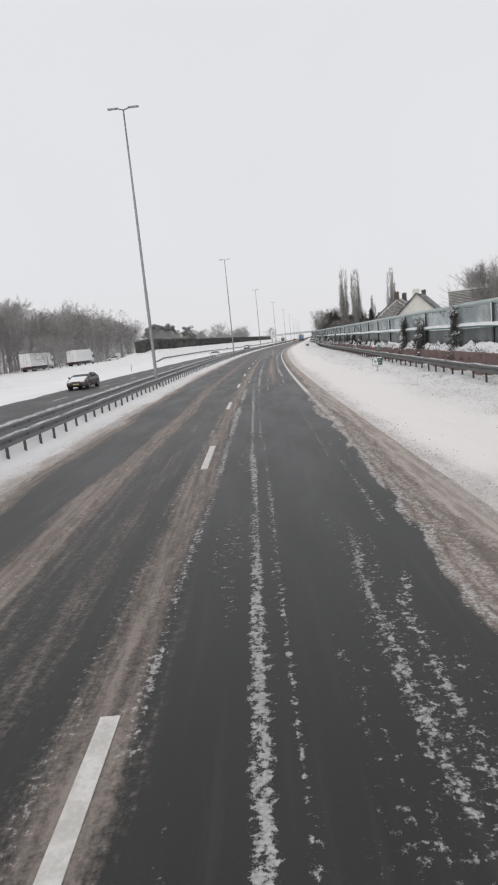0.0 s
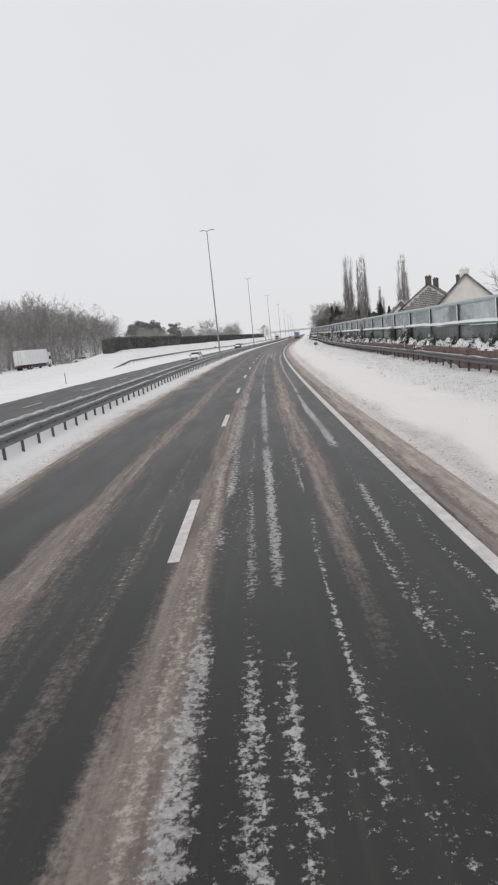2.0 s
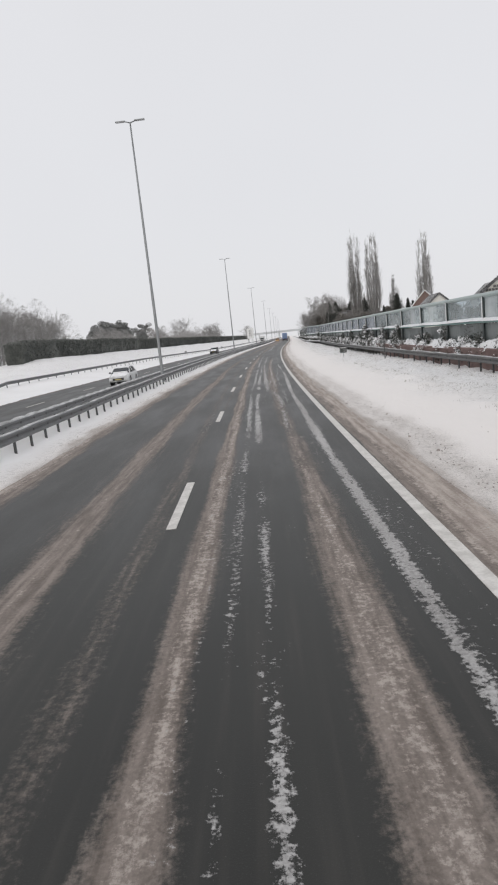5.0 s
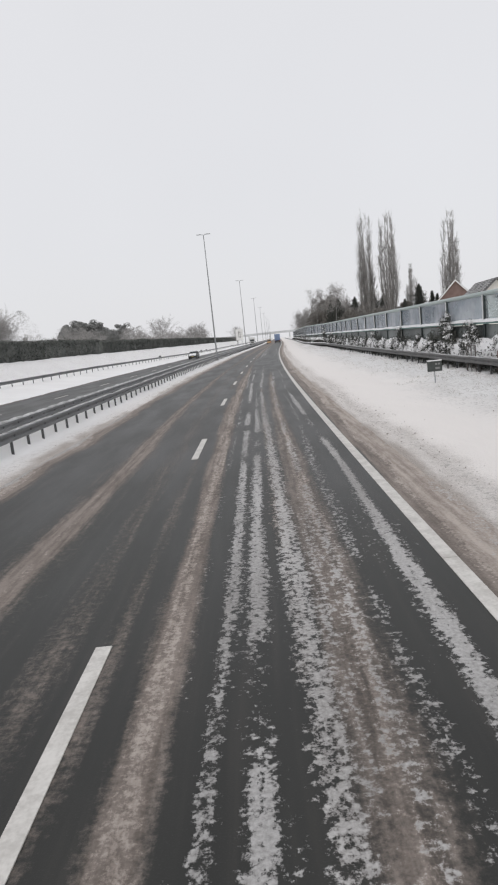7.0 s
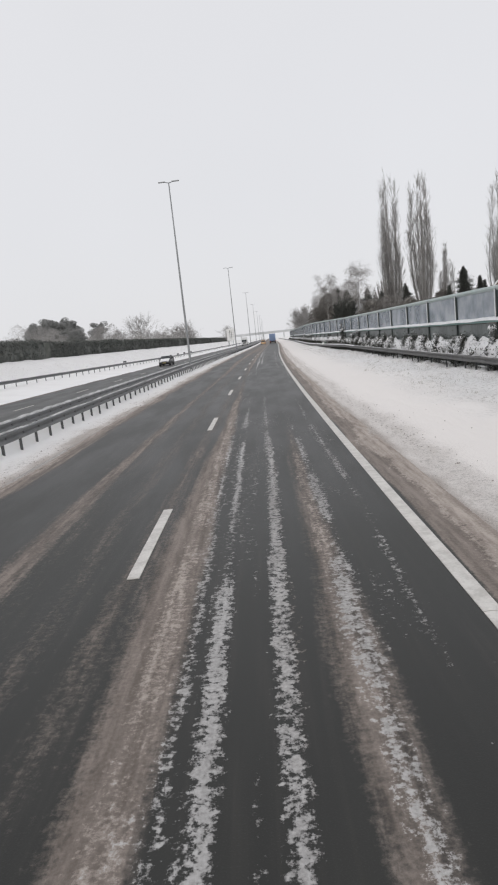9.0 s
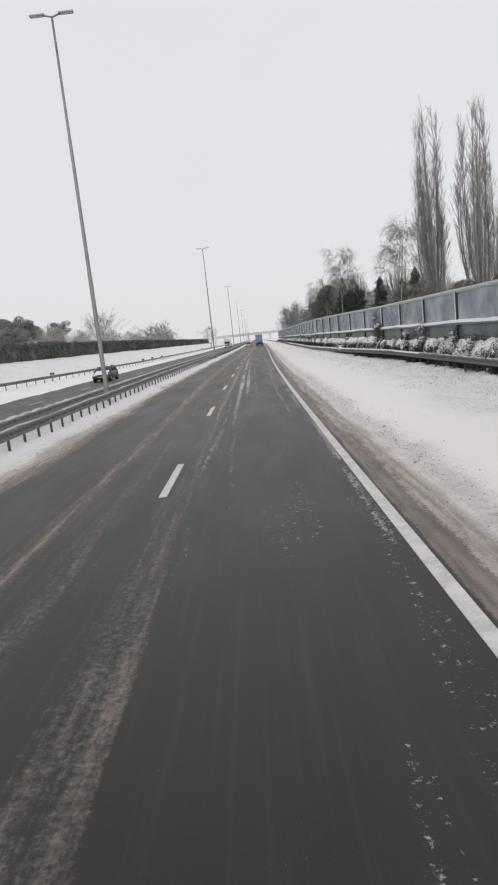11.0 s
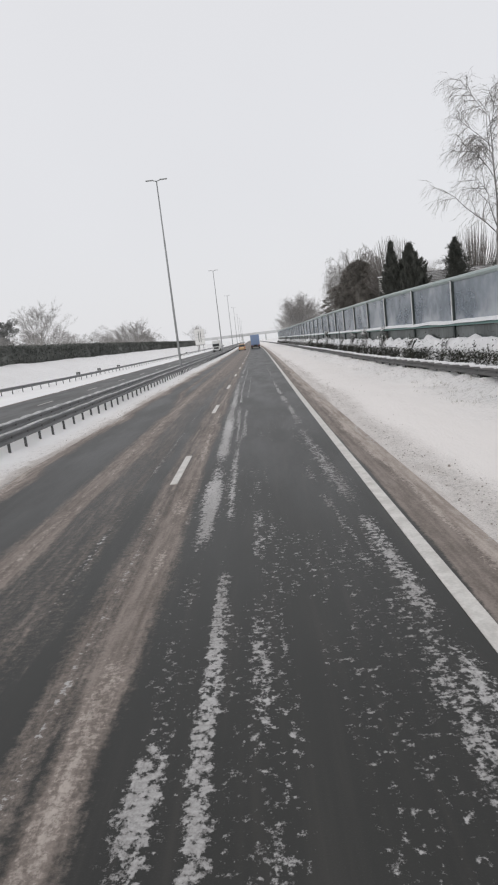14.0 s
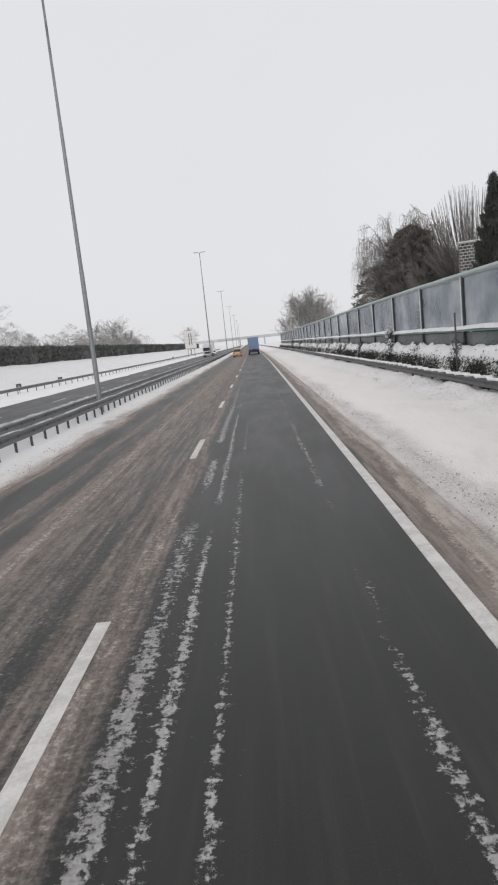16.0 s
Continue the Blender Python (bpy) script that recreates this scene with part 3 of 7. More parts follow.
# brown film and clods of slush: beside the dashes, in the middle of the lane, in the overtaking lane
trail(r_film, 51, 0, 1, (-5, -1.36, 0.48, 0.58), (14, -1.36, 0.46, 0.62), (28, -1.22, 0.44, 0.74), (41, -1.06, 0.32, 0.90), (52, -1.00, 0.33, 0.92), (60, -0.93, 0.31, 0.94), (74, -0.82, 0.26, 0.92), (90, -0.74, 0.22, 0.92), (103, -0.69, 0.20, 0.94), (121, -0.69, 0.21, 0.92), (136, -0.82, 0.32, 0.92), (146, -0.74, 0.26, 0.90),
      (151, -0.78, 0.32, 0.90), (163, -0.72, 0.22, 0.90), (176, -0.78, 0.18, 0.58), (188, -0.84, 0.14, 0.42), (200, -0.93, 0.18, 0.60), (213, -0.89, 0.19, 0.74), (229, -0.96, 0.26, 0.82), (240, -1.02, 0.28, 0.80), (250, -1.12, 0.38, 0.66), (264, -1.20, 0.34, 0.66), (320, -1.25, 0.30, 0.64), (900, -1.25, 0.30, 0.60))
trail(r_brown, 52, 0.30, 3.0, (-5, -1.30, 0.30, 0.36), (22, -1.20, 0.28, 0.40), (30, -1.10, 0.26, 0.50), (44, -0.96, 0.24, 0.58), (60, -0.88, 0.24, 0.60), (80, -0.78, 0.18, 0.60), (103, -0.66, 0.15, 0.64), (121, -0.66, 0.17, 0.64), (136, -0.76, 0.25, 0.62), (151, -0.72, 0.24, 0.62), (164, -0.70, 0.18, 0.60), (176, -0.76, 0.14, 0.42))
trail(r_brown, 53, 0.34, 3.0, (190, -0.85, 0.10, 0.46), (202, -0.93, 0.18, 0.54), (214, -0.86, 0.16, 0.62), (229, -0.92, 0.20, 0.64), (240, -1.00, 0.22, 0.58), (256, -1.15, 0.30, 0.50), (320, -1.2, 0.28, 0.50))
trail(r_film, 54, 0, 1, (108, -1.22, 0.13, 0.42), (120, -1.23, 0.14, 0.44), (130, -1.24, 0.14, 0.34))
trail(r_film, 55, 0, 1, (150, -1.35, 0.25, 0.46), (190, -1.05, 0.30, 0.36), (214, -1.20, 0.34, 0.56), (230, -1.32, 0.24, 0.58), (246, -1.40, 0.36, 0.58), (256, -1.62, 0.30, 0.56), (300, -1.60, 0.30, 0.60), (900, -1.60, 0.30, 0.60))
trail(r_film, 56, 0, 1, (43, 0.80, 0.20, 0.58), (49, 0.95, 0.32, 0.80), (58, 0.82, 0.40, 0.96), (62, 0.88, 0.40, 0.98), (70, 0.95, 0.34, 0.96), (85, 0.95, 0.34, 0.90), (100, 0.95, 0.28, 0.52), (112, 0.90, 0.36, 0.58), (122, 0.92, 0.40, 0.66), (136, 0.92, 0.26, 0.66), (150, 0.98, 0.26, 0.66), (160, 1.05, 0.22, 0.50))
trail(r_brown, 57, 0.30, 2.5, (49, 0.95, 0.22, 0.48), (58, 0.80, 0.32, 0.60), (64, 0.90, 0.34, 0.60), (85, 0.95, 0.28, 0.56), (100, 0.95, 0.24, 0.46), (112, 0.92, 0.24, 0.50), (122, 1.00, 0.18, 0.62), (136, 0.93, 0.18, 0.62), (148, 1.02, 0.18, 0.58), (156, 1.00, 0.20, 0.56), (164, 1.10, 0.14, 0.42))
trail(r_brown, 58, 0.28, 2.5, (114, 0.56, 0.16, 0.58), (120, 0.53, 0.24, 0.68), (136, 0.46, 0.20, 0.66), (146, 0.40, 0.18, 0.58), (158, 0.47, 0.16, 0.58), (170, 0.45, 0.12, 0.42))
trail(r_film, 59, 0, 1, (-5, -3.35, 0.46, 0.84), (18, -3.30, 0.44, 0.84), (31, -2.95, 0.42, 0.86), (45, -3.10, 0.38, 0.82), (61, -2.80, 0.34, 0.82), (80, -2.78, 0.36, 0.80), (108, -2.90, 0.32, 0.82), (128, -2.86, 0.30, 0.80), (140, -3.06, 0.26, 0.66), (160, -3.00, 0.25, 0.62), (180, -2.90, 0.22, 0.52),
      (198, -2.78, 0.28, 0.60), (212, -2.92, 0.32, 0.80), (220, -3.04, 0.34, 0.86), (240, -3.00, 0.42, 0.78), (256, -3.12, 0.50, 0.80), (300, -3.10, 0.46, 0.72), (900, -3.10, 0.46, 0.62))
trail(r_brown, 60, 0.34, 8.0, (-5, -3.45, 0.22, 0.48), (31, -3.05, 0.20, 0.50), (61, -2.80, 0.18, 0.46), (128, -2.86, 0.14, 0.46), (150, -3.0, 0.12, 0.38), (212, -2.92, 0.18, 0.46), (256, -3.10, 0.28, 0.56), (320, -3.10, 0.26, 0.54))
trail(r_film, 61, 0, 1, (-5, -2.30, 0.40, 0.42), (30, -2.10, 0.30, 0.40), (60, -1.60, 0.30, 0.36), (100, -1.60, 0.30, 0.40), (150, -2.00, 0.30, 0.36), (240, -2.10, 0.40, 0.42), (260, -4.05, 0.30, 0.60), (340, -4.05, 0.30, 0.60))
trail(r_film, 62, 0, 1, (205, -2.2, 0.5, 0.34), (228, -2.45, 0.8, 0.38), (250, -2.60, 1.0, 0.42), (266, -2.60, 1.25, 0.54), (290, -2.70, 1.5, 0.72), (900, -2.70, 1.5, 0.70))
trail(r_brown, 63, 0.36, 5.0, (250, -2.0, 0.9, 0.30), (285, -2.5, 1.3, 0.44), (900, -2.6, 1.4, 0.44))
trail(r_film, 64, 0, 1, (-5, -3.1, 0.85, 0.40), (60, -2.85, 0.80, 0.40), (130, -2.90, 0.75, 0.36), (180, -2.9, 0.7, 0.28), (215, -2.95, 0.9, 0.40))
# slush along the shoulder; it lies over the edge line at the start of the stretch
ragged = (fbm(RS / 3.0, RD * 0.8, 16) - 0.5)
tear = (fbm(RS / 0.8, RD * 2.0, 18) - 0.5) * 0.5
bare = 0.16 * smooth(RS, 100, 170)
heap = np.interp(RS, (-5, 12, 15, 19, 24, 28, 31, 34, 37, 41), (1.80, 1.82, 1.86, 2.02, 2.06, 1.98, 2.08, 2.16, 2.30, 2.60))
r_film = np.maximum(r_film, 0.98 * smooth(-RD + ragged * 0.6, 4.55, 5.45))
r_film = np.maximum(r_film, (1.05 - 1.0 * bare) * smooth(RD + ragged * 0.2, 2.33, 2.46))
r_film = np.maximum(r_film, 1.15 * smooth(RD + ragged * 0.3 - bare, 2.45, 2.75))
covered = smooth(RD + tear - heap, -0.06, 0.10) * (1 - smooth(RS, 37, 43))
r_film = np.maximum(r_film, 0.95 * covered)
r_brown = np.maximum(r_brown, 0.60 * covered * (1 - 0.4 * smooth(RD - heap, 0.3, 0.7)))
r_white = np.maximum(r_white, 0.58 * np.exp(-((RD + tear - heap - 0.10) / 0.18) ** 2) * (1 - smooth(RS, 36, 42)))
r_white = np.maximum(r_white, 0.46 * np.exp(-((RD + tear - heap - 0.42) / 0.18) ** 2) * (1 - smooth(RS, 30, 38)))
r_brown = np.maximum(r_brown, 0.72 * smooth(-RD + ragged * 0.8, 4.95, 5.5))
r_white = np.maximum(r_white, 0.62 * smooth(-RD + ragged * 0.8, 5.25, 5.62))
r_brown = np.maximum(r_brown, 1.02 * smooth(RD + ragged * 0.4 + 0.4 * tear - 0.8 * bare, 2.32, 2.86))
r_white = np.maximum(r_white, 0.50 * smooth(RD + ragged * 1.0, 2.75, 3.2))
r_z = 0.026 * np.clip(np.maximum(r_white, r_brown) - 0.30, 0, 1) * fbm(RS * 2.2, RD * 7, 77, 2) - 0.02 * smooth(np.abs(RD + 1.0), 4.2, 4.75)
road = sheet("road", s_road, d_road, r_z, M_ROAD, {"white": r_white, "brown": r_brown, "film": r_film}, "wet dark asphalt carriageway with streaks of slush and snow", "road")

s_opp = np.concatenate([np.arange(-60, 460, 2.0), np.arange(460, 1400, 15)])
d_opp = np.arange(-17.9, -9.2, 0.3)
OS, OD = np.meshgrid(s_opp, d_opp, indexing="ij")
o_brown = np.maximum(0.55 * smooth(-OD, 16.9, 17.8), 0.5 * smooth(OD, -9.9, -9.3)) + 0.25 * np.exp(-((OD + 13.9) / 0.5) ** 2)
o_white = 0.35 * smooth(-OD, 17.0, 17.9)
road_opposite = sheet("road_opposite", s_opp, d_opp, 0.0 * OS - 0.01, M_ROAD, {"white": o_white, "brown": 0.8 * o_brown, "film": 1.2 * o_brown}, "wet asphalt carriageway of the opposite direction", "road")


def dash_mesh(name, s, d, length, width, parent, material=M_LINE):
    st = np.linspace(s, s + length, 4)
    V = np.concatenate([at_many(a, np.array([d - width / 2, d + width / 2, d + width / 2, d - width / 2]), np.array([0.009, 0.009, 0.0, 0.0])) for a in st])
    F = [(i * 4 + j, i * 4 + (j + 1) % 4, i * 4 + 4 + (j + 1) % 4, i * 4 + 4 + j) for i in range(3) for j in range(4)] + [(3, 2, 1, 0), (12, 13, 14, 15)]
    return link_mesh(name, V, F, material, parent)


DASH0 = 19.66
for k in range(-2, 36):
    dash_mesh("lane_dash", DASH0 + 12 * k, -1.31, 3.0, 0.15, road)
for k in range(-2, 36):
    dash_mesh("lane_dash", DASH0 + 4.5 + 12 * k, -14.1, 3.0, 0.15, road_opposite)
# solid edge line, laid in runs with fine seams
for k in range(4, 90):
    dash_mesh("edge_line", 6.0 * k, 2.28, 5.985, 0.175, road, M_OLDLINE if k < 6 else M_LINE)
for k in range(-3, 60):
    dash_mesh("edge_line", 8.0 * k, -9.75, 7.985, 0.18, road_opposite)

# ---------------------------------------------------------------- guard rails
M_GREYSNOW = plain("dirty_snow", (0.36, 0.36, 0.36), (0.66, 0.66, 0.66), 0.8, 0, 1.5, 0.5, 0.02, 9.0)
W_SECTION = [(0.0, 0.0), (0.055, 0.035), (0.055, 0.09), (0.0, 0.135), (0.0, 0.175), (0.055, 0.22), (0.055, 0.275), (0.0, 0.31), (-0.012, 0.31),
             (0.043, 0.27), (0.043, 0.225), (-0.012, 0.18), (-0.012, 0.13), (0.043, 0.085), (0.043, 0.04), (-0.012, 0.0)]


def guard_rail(s0, s1, d_of, z_of, side, gap, label, near_end, snow=True, spacer=0.12, material=None):
    """A W-beam rail from s0 to s1; side +1 turns its waves to the right, posts stand gap metres apart up to near_end."""
    rail = thing("guard_rail", Matrix(), label, "guard rail", "guard rails along the motorway")
    ss = np.arange(s0, s1 + 0.01, 4.0)
    dd, zz = np.array([d_of(s) for s in ss]), np.array([z_of(s) for s in ss])
    sec = [(side * a, b + 0.44) for a, b in W_SECTION]
    sweep("beam", ss, sec if side > 0 else sec[::-1], material or M_ZINC, rail, offset=dd, lift=zz)
    if snow:
        fine = np.arange(s0, s1, 0.5 if side < 0 else 1.0)
        fd, fz = np.array([d_of(s) for s in fine]), np.array([z_of(s) for s in fine])
        up = fz + (vnoise(fine / 1.1, fine * 0 + d_of(s0), 5) - 0.5) * 0.06 - 0.012
        sweep("snow_cap", fine, [(-0.15 * side, 0.728), (0.032 * side, 0.742), (0.028 * side, 0.764), (-0.04 * side, 0.782), (-0.135 * side, 0.760)][::side], M_GREYSNOW, rail, "thin cap of grey snow", offset=fd, lift=up)
    if side > 0 and -10 < d_of(0.0) < -8:
        # short cushions of snow left between the posts
        fine = np.arange(-20.0, 300.0, 0.133)
        cell = fine / 1.333
        up = 0.055 * np.sin(math.pi * (cell % 1.0)) * (0.45 + 0.8 * vnoise(np.floor(cell) * 1.9, fine * 0 + d_of(0.0), 15)) - 0.046
        sweep("snow_cushion", fine, [(-0.15, 0.70), (0.05, 0.71), (0.055, 0.765), (-0.02, 0.80), (-0.13, 0.785)], M_GREYSNOW, rail, "row of small snow cushions on the rail", offset=np.full(len(fine), d_of(0.0)), lift=up)
    if side < 0:
        # cushions of snow with sharp breaks between them
        fine = np.arange(214.0, 330.0, 0.11)
        cell = fine / 1.02 + 0.25 * (vnoise(fine / 3.0, fine * 0, 9) - 0.5)
        up = 0.075 * (1 - (cell % 1.0)) ** 0.6 * (0.5 + 0.8 * vnoise(np.floor(cell) * 1.7, fine * 0, 12)) * smooth(fine, 214, 232) - 0.03
        fd = np.array([d_of(s) for s in fine]) - 0.03 * vnoise(np.floor(cell) * 2.3, fine * 0, 13)
        sweep("snow_cushion", fine, [(0.17, 0.70), (-0.05, 0.72), (-0.06, 0.765), (0.02, 0.80), (0.15, 0.785)][::-1], M_CAP, rail, "row of snow cushions on the rail", offset=fd, lift=up)
    bm = bmesh.new()
    w = 0.04
    box(bm, -w, w, -0.022, 0.022, -0.5, 0.70, 0.006)
    box(bm, -0.01 if side > 0 else -spacer - 0.02, spacer + 0.02 if side > 0 else 0.01, -0.04, 0.04, 0.50, 0.68)
    first = part("post", bm, M_POST, rail)
    mesh, count = first.data, 0
    s = s0 + gap / 2
    first.matrix_basis = stand(s, d_of(s) - side * spacer, z_of(s))
    rest = []
    while s + gap < s1:
        s += gap
        count += 1
        m = stand(s, d_of(s) - side * spacer, z_of(s))
        if s < near_end and count < 295:
            share("post", mesh, rail, m)
        else:
            rest.append(m)
    if rest:
        V, F = [], []
        cube = [(-w, -0.03, -0.5), (w, -0.03, -0.5), (w, 0.03, -0.5), (-w, 0.03, -0.5), (-w, -0.03, 0.7), (w, -0.03, 0.7), (w, 0.03, 0.7), (-w, 0.03, 0.7)]
        for m in rest:
            k = len(V)
            V += [m @ Vector(c) for c in cube]
            F += [tuple(k + j for j in f) for f in ((0, 1, 5, 4), (1, 2, 6, 5), (2, 3, 7, 6), (3, 0, 4, 7), (4, 5, 6, 7))]
        tagged(link_mesh("posts_far_off", V, F, M_POST, rail), kind="stuff")
    return rail


guard_rail(-20, 800, lambda s: -6.93, lambda s: 0.0, 1, 1.333, "grey steel guard rail with snow along the median", 360)
guard_rail(-20, 800, lambda s: -8.35, lambda s: 0.0, 1, 1.333, "grey steel guard rail on the far side of the median", 360)
right_d = lambda s: float(np.interp(s, (-20, 33, 80, 190, 222, 242, 262, 320), (8.9, 9.2, 10.35, 10.4, 10.3, 8.7, 7.75, 7.55)))
guard_rail(-20, 800, right_d, lambda s: 0.0, -1, 1.6, "grey steel guard rail with snow in front of the noise barrier", 330, material=M_RAIL)
outer_z = lambda s: float(np.interp(s, (128, 140, 200, 300, 400), (-0.5, 0.42, 0.5, -0.05, -0.05)))
guard_rail(128, 760, lambda s: -23.5, outer_z, 1, 2.667, "grey steel guard rail at the foot of the snowy bank", 420)


# ---------------------------------------------------------------- street lamps in the median
def street_lamp(s, d, height, like=None):
    m = stand(s, d, 0.0)
    if like is not None:
        return copy_thing(like, m)
    lamp = thing("street_lamp", m, "tall grey steel street lamp with two heads in the median", "street lamp", "street lamps in the median")
    steps = ((-0.2, 0.138), (0.9, 0.136), (0.98, 0.118), (height * 0.36, 0.104), (height * 0.363, 0.095), (height * 0.70, 0.080), (height * 0.703, 0.071), (height - 0.1, 0.053))
    V = [(r * math.cos(a * math.pi / 8), r * math.sin(a * math.pi / 8), z) for z, r in steps for a in range(16)]
    F = [(16 * i + j, 16 * i + (j + 1) % 16, 16 * i + 16 + (j + 1) % 16, 16 * i + 16 + j) for i in range(len(steps) - 1) for j in range(16)]
    link_mesh("pole", V, F + [tuple(16 * (len(steps) - 1) + j for j in range(16))], M_POLE, lamp, "", True)
    bm = bmesh.new()
    box(bm, -0.055, 0.055, -0.148, -0.130, 0.45, 0.85, 0.004)
    part("access_door", bm, M_POLE, lamp)
    bm = bmesh.new()
    rod(bm, (0, 0, 0), (0, 0, 0.03), 0.26, 0.26, 12)
    part("base_plate", bm, M_POST, lamp)
    for k in (-1, 1):
        bm = bmesh.new()
        rod(bm, (0, 0, height - 0.12), (k * 0.35, 0, height - 0.02), 0.045, 0.04, 8)
        arm = part("arm", bm, M_POLE, lamp)
        bm = bmesh.new()
        box(bm, min(k * 0.33, k * 1.05), max(k * 0.33, k * 1.05), -0.11, 0.11, height - 0.03, height + 0.05, 0.025)
        part("lamp_head", bm, M_POLE, lamp)
        bm = bmesh.new()
        box(bm, min(k * 0.45, k * 1.0), max(k * 0.45, k * 1.0), -0.08, 0.08, height - 0.045, height - 0.028, 0.006)
        part("lamp_glass", bm, M_PALE, lamp)
    return lamp


first_lamp = street_lamp(50.5, -7.32, 18.7)
for s in (129.8, 209.0, 286.5, 366.0, 445.9, 524.8, 603.8, 682.8, 761.7):
    street_lamp(s, -7.22, 18.75, first_lamp)


# clods of frozen slush thrown along the edge of the carriageway
rng = np.random.default_rng(90)
V, F = [], []
for k in range(9000):
    s = rng.uniform(4, 292)
    d = float(np.interp(s, (40, 100, 200, 235), (2.72, 3.05, 3.05, 2.92))) + 0.6 + rng.normal(0, 0.27) if rng.uniform() < 0.70 else (-5.85 + rng.normal(0, 0.22) if rng.uniform() < 0.8 else rng.uniform(3.0, 6.5))
    if rng.uniform() > 0.25 + 1.5 * float(fbm(s / 7.0, d * 0.3, 44, 3) - 0.32):
        continue
    r = rng.uniform(0.008, 0.022) * (2.0 if rng.uniform() < 0.02 else 1)
    x, y, z = at(s, d, float(rise(s, d)))
    b0 = len(V)
    for j in range(5):
        a = j * math.pi / 2.5 + rng.uniform(-0.3, 0.3)
        q = r * rng.uniform(0.7, 1.25)
        V += [(x + q * math.cos(a), y + q * math.sin(a), z - 0.01), (x + 0.6 * q * math.cos(a + 0.3), y + 0.6 * q * math.sin(a + 0.3), z + r * rng.uniform(0.5, 1.0))]
    F += [(b0 + 2 * j, b0 + (2 * j + 2) % 10, b0 + (2 * j + 3) % 10, b0 + 2 * j + 1) for j in range(5)] + [tuple(b0 + 2 * j + 1 for j in range(5))]
M_CLOD = plain("frozen_slush", (0.24, 0.205, 0.182), (0.46, 0.415, 0.38), 0.8, 0, 4.0, 0.5, 0.01, 40.0)
tagged(link_mesh("ice_clods", V, F, M_CLOD), "dirty clods of frozen slush along the road edge", "ice", "", "stuff")

# bleached grass that sticks out of the snow on the verge
V, F = [], []
for k in range(9500):
    s = 20 + 275 * rng.uniform() ** 1.0
    d = rng.uniform(6.3, 10.4) if rng.uniform() < 0.7 else -rng.uniform(24.5, 35)
    if fbm(s / 1.6, d / 1.2, 71, 3) < 0.47 + (0.08 if d < 7.0 else 0.0):
        continue
    x, y, z = at(s, d, float(rise(s, d)))
    for j in range(5):
        a, h = rng.uniform(0, 2 * math.pi), rng.uniform(0.03, 0.11)
        u, w = rng.normal(0, 0.07, 2), 0.006
        b0 = len(V)
        V += [(x + u[0] - w * math.sin(a), y + u[1] + w * math.cos(a), z - 0.03), (x + u[0] + w * math.sin(a), y + u[1] - w * math.cos(a), z - 0.03), (x + u[0] + 0.6 * h * math.cos(a), y + u[1] + 0.6 * h * math.sin(a), z + h)]
        F.append((b0, b0 + 1, b0 + 2))
tagged(link_mesh("grass_tips", V, F, M_STRAW), "bleached grass tips sticking out of the snow", "grass", "", "stuff")

# ---------------------------------------------------------------- noise barrier
M_BARPOST = plain("grey_green_post", (0.03, 0.042, 0.041), (0.065, 0.082, 0.08), 0.5, 0.2, 2.0, 0.15, 0.004, 30.0)
M_LOWPANEL = plain("dull_green_panel", (0.062, 0.075, 0.075), (0.215, 0.238, 0.236), 0.35, 0.0, 0.8, 0.12, 0.006, 5.0)
M_TOPTUBE = plain("pale_green_tube", (0.30, 0.37, 0.36), (0.42, 0.48, 0.47), 0.4, 0.1, 1.2, 0.1, 0.003, 25.0)


def dirty_glass(name, cloud_low, cloud_high, thin_film, thick_film, foot_frost):
    """Clear acrylic panel under a film of salt and frost; the film lies in clouds and runs."""
    m, n, l, b = shader(name, 0.25, 0, (0.30, 0.35, 0.39))
    v = n.new("ShaderNodeNewGeometry").outputs["Position"]
    mp = n.new("ShaderNodeMapping")
    mp.inputs["Scale"].default_value = (1.0, 1.0, 0.35)
    l.new(v, mp.inputs["Vector"])
    cloud, runs = noise_of(n, l, v, 0.42, 5.0), noise_of(n, l, mp.outputs["Vector"], 3.0, 4.0)
    f = maths(n, l, "ADD", maths(n, l, "MULTIPLY", cloud, 0.97), maths(n, l, "MULTIPLY", runs, 0.03))
    split = n.new("ShaderNodeSeparateXYZ")
    l.new(v, split.inputs["Vector"])
    foot = ramp(n, l, maths(n, l, "ADD", split.outputs["Z"], maths(n, l, "MULTIPLY", cloud, -1.1)), 1.72, 2.35, foot_frost, 0.0)
    f = maths(n, l, "ADD", f, foot)
    l.new(mixed(n, l, ramp(n, l, f, 0.30, 0.74), cloud_low, cloud_high), b.inputs["Base Color"])
    clear = n.new("ShaderNodeBsdfTransparent")
    clear.inputs["Color"].default_value = (0.86, 0.92, 0.95, 1)
    mix = n.new("ShaderNodeMixShader")
    l.new(ramp(n, l, f, 0.28, 0.72, thin_film, thick_film), mix.inputs["Fac"])
    l.new(clear.outputs["BSDF"], mix.inputs[1])
    l.new(b.outputs["BSDF"], mix.inputs[2])
    l.new(mix.outputs["Shader"], n["Material Output"].inputs["Surface"])
    return m


M_PANE = dirty_glass("dirty_acrylic", (0.32, 0.36, 0.415), (0.58, 0.61, 0.65), 0.46, 0.74, 0.09)
M_PANE_CLEAR = dirty_glass("frosted_clear_acrylic", (0.42, 0.46, 0.46), (0.71, 0.74, 0.74), 0.28, 0.58, 0.04)
bar_d = lambda s: float(np.interp(s, (-20, 60, 100, 205, 228, 246, 264, 300, 440), (11.1, 11.2, 11.45, 11.45, 11.1, 9.8, 9.0, 8.75, 8.7)))
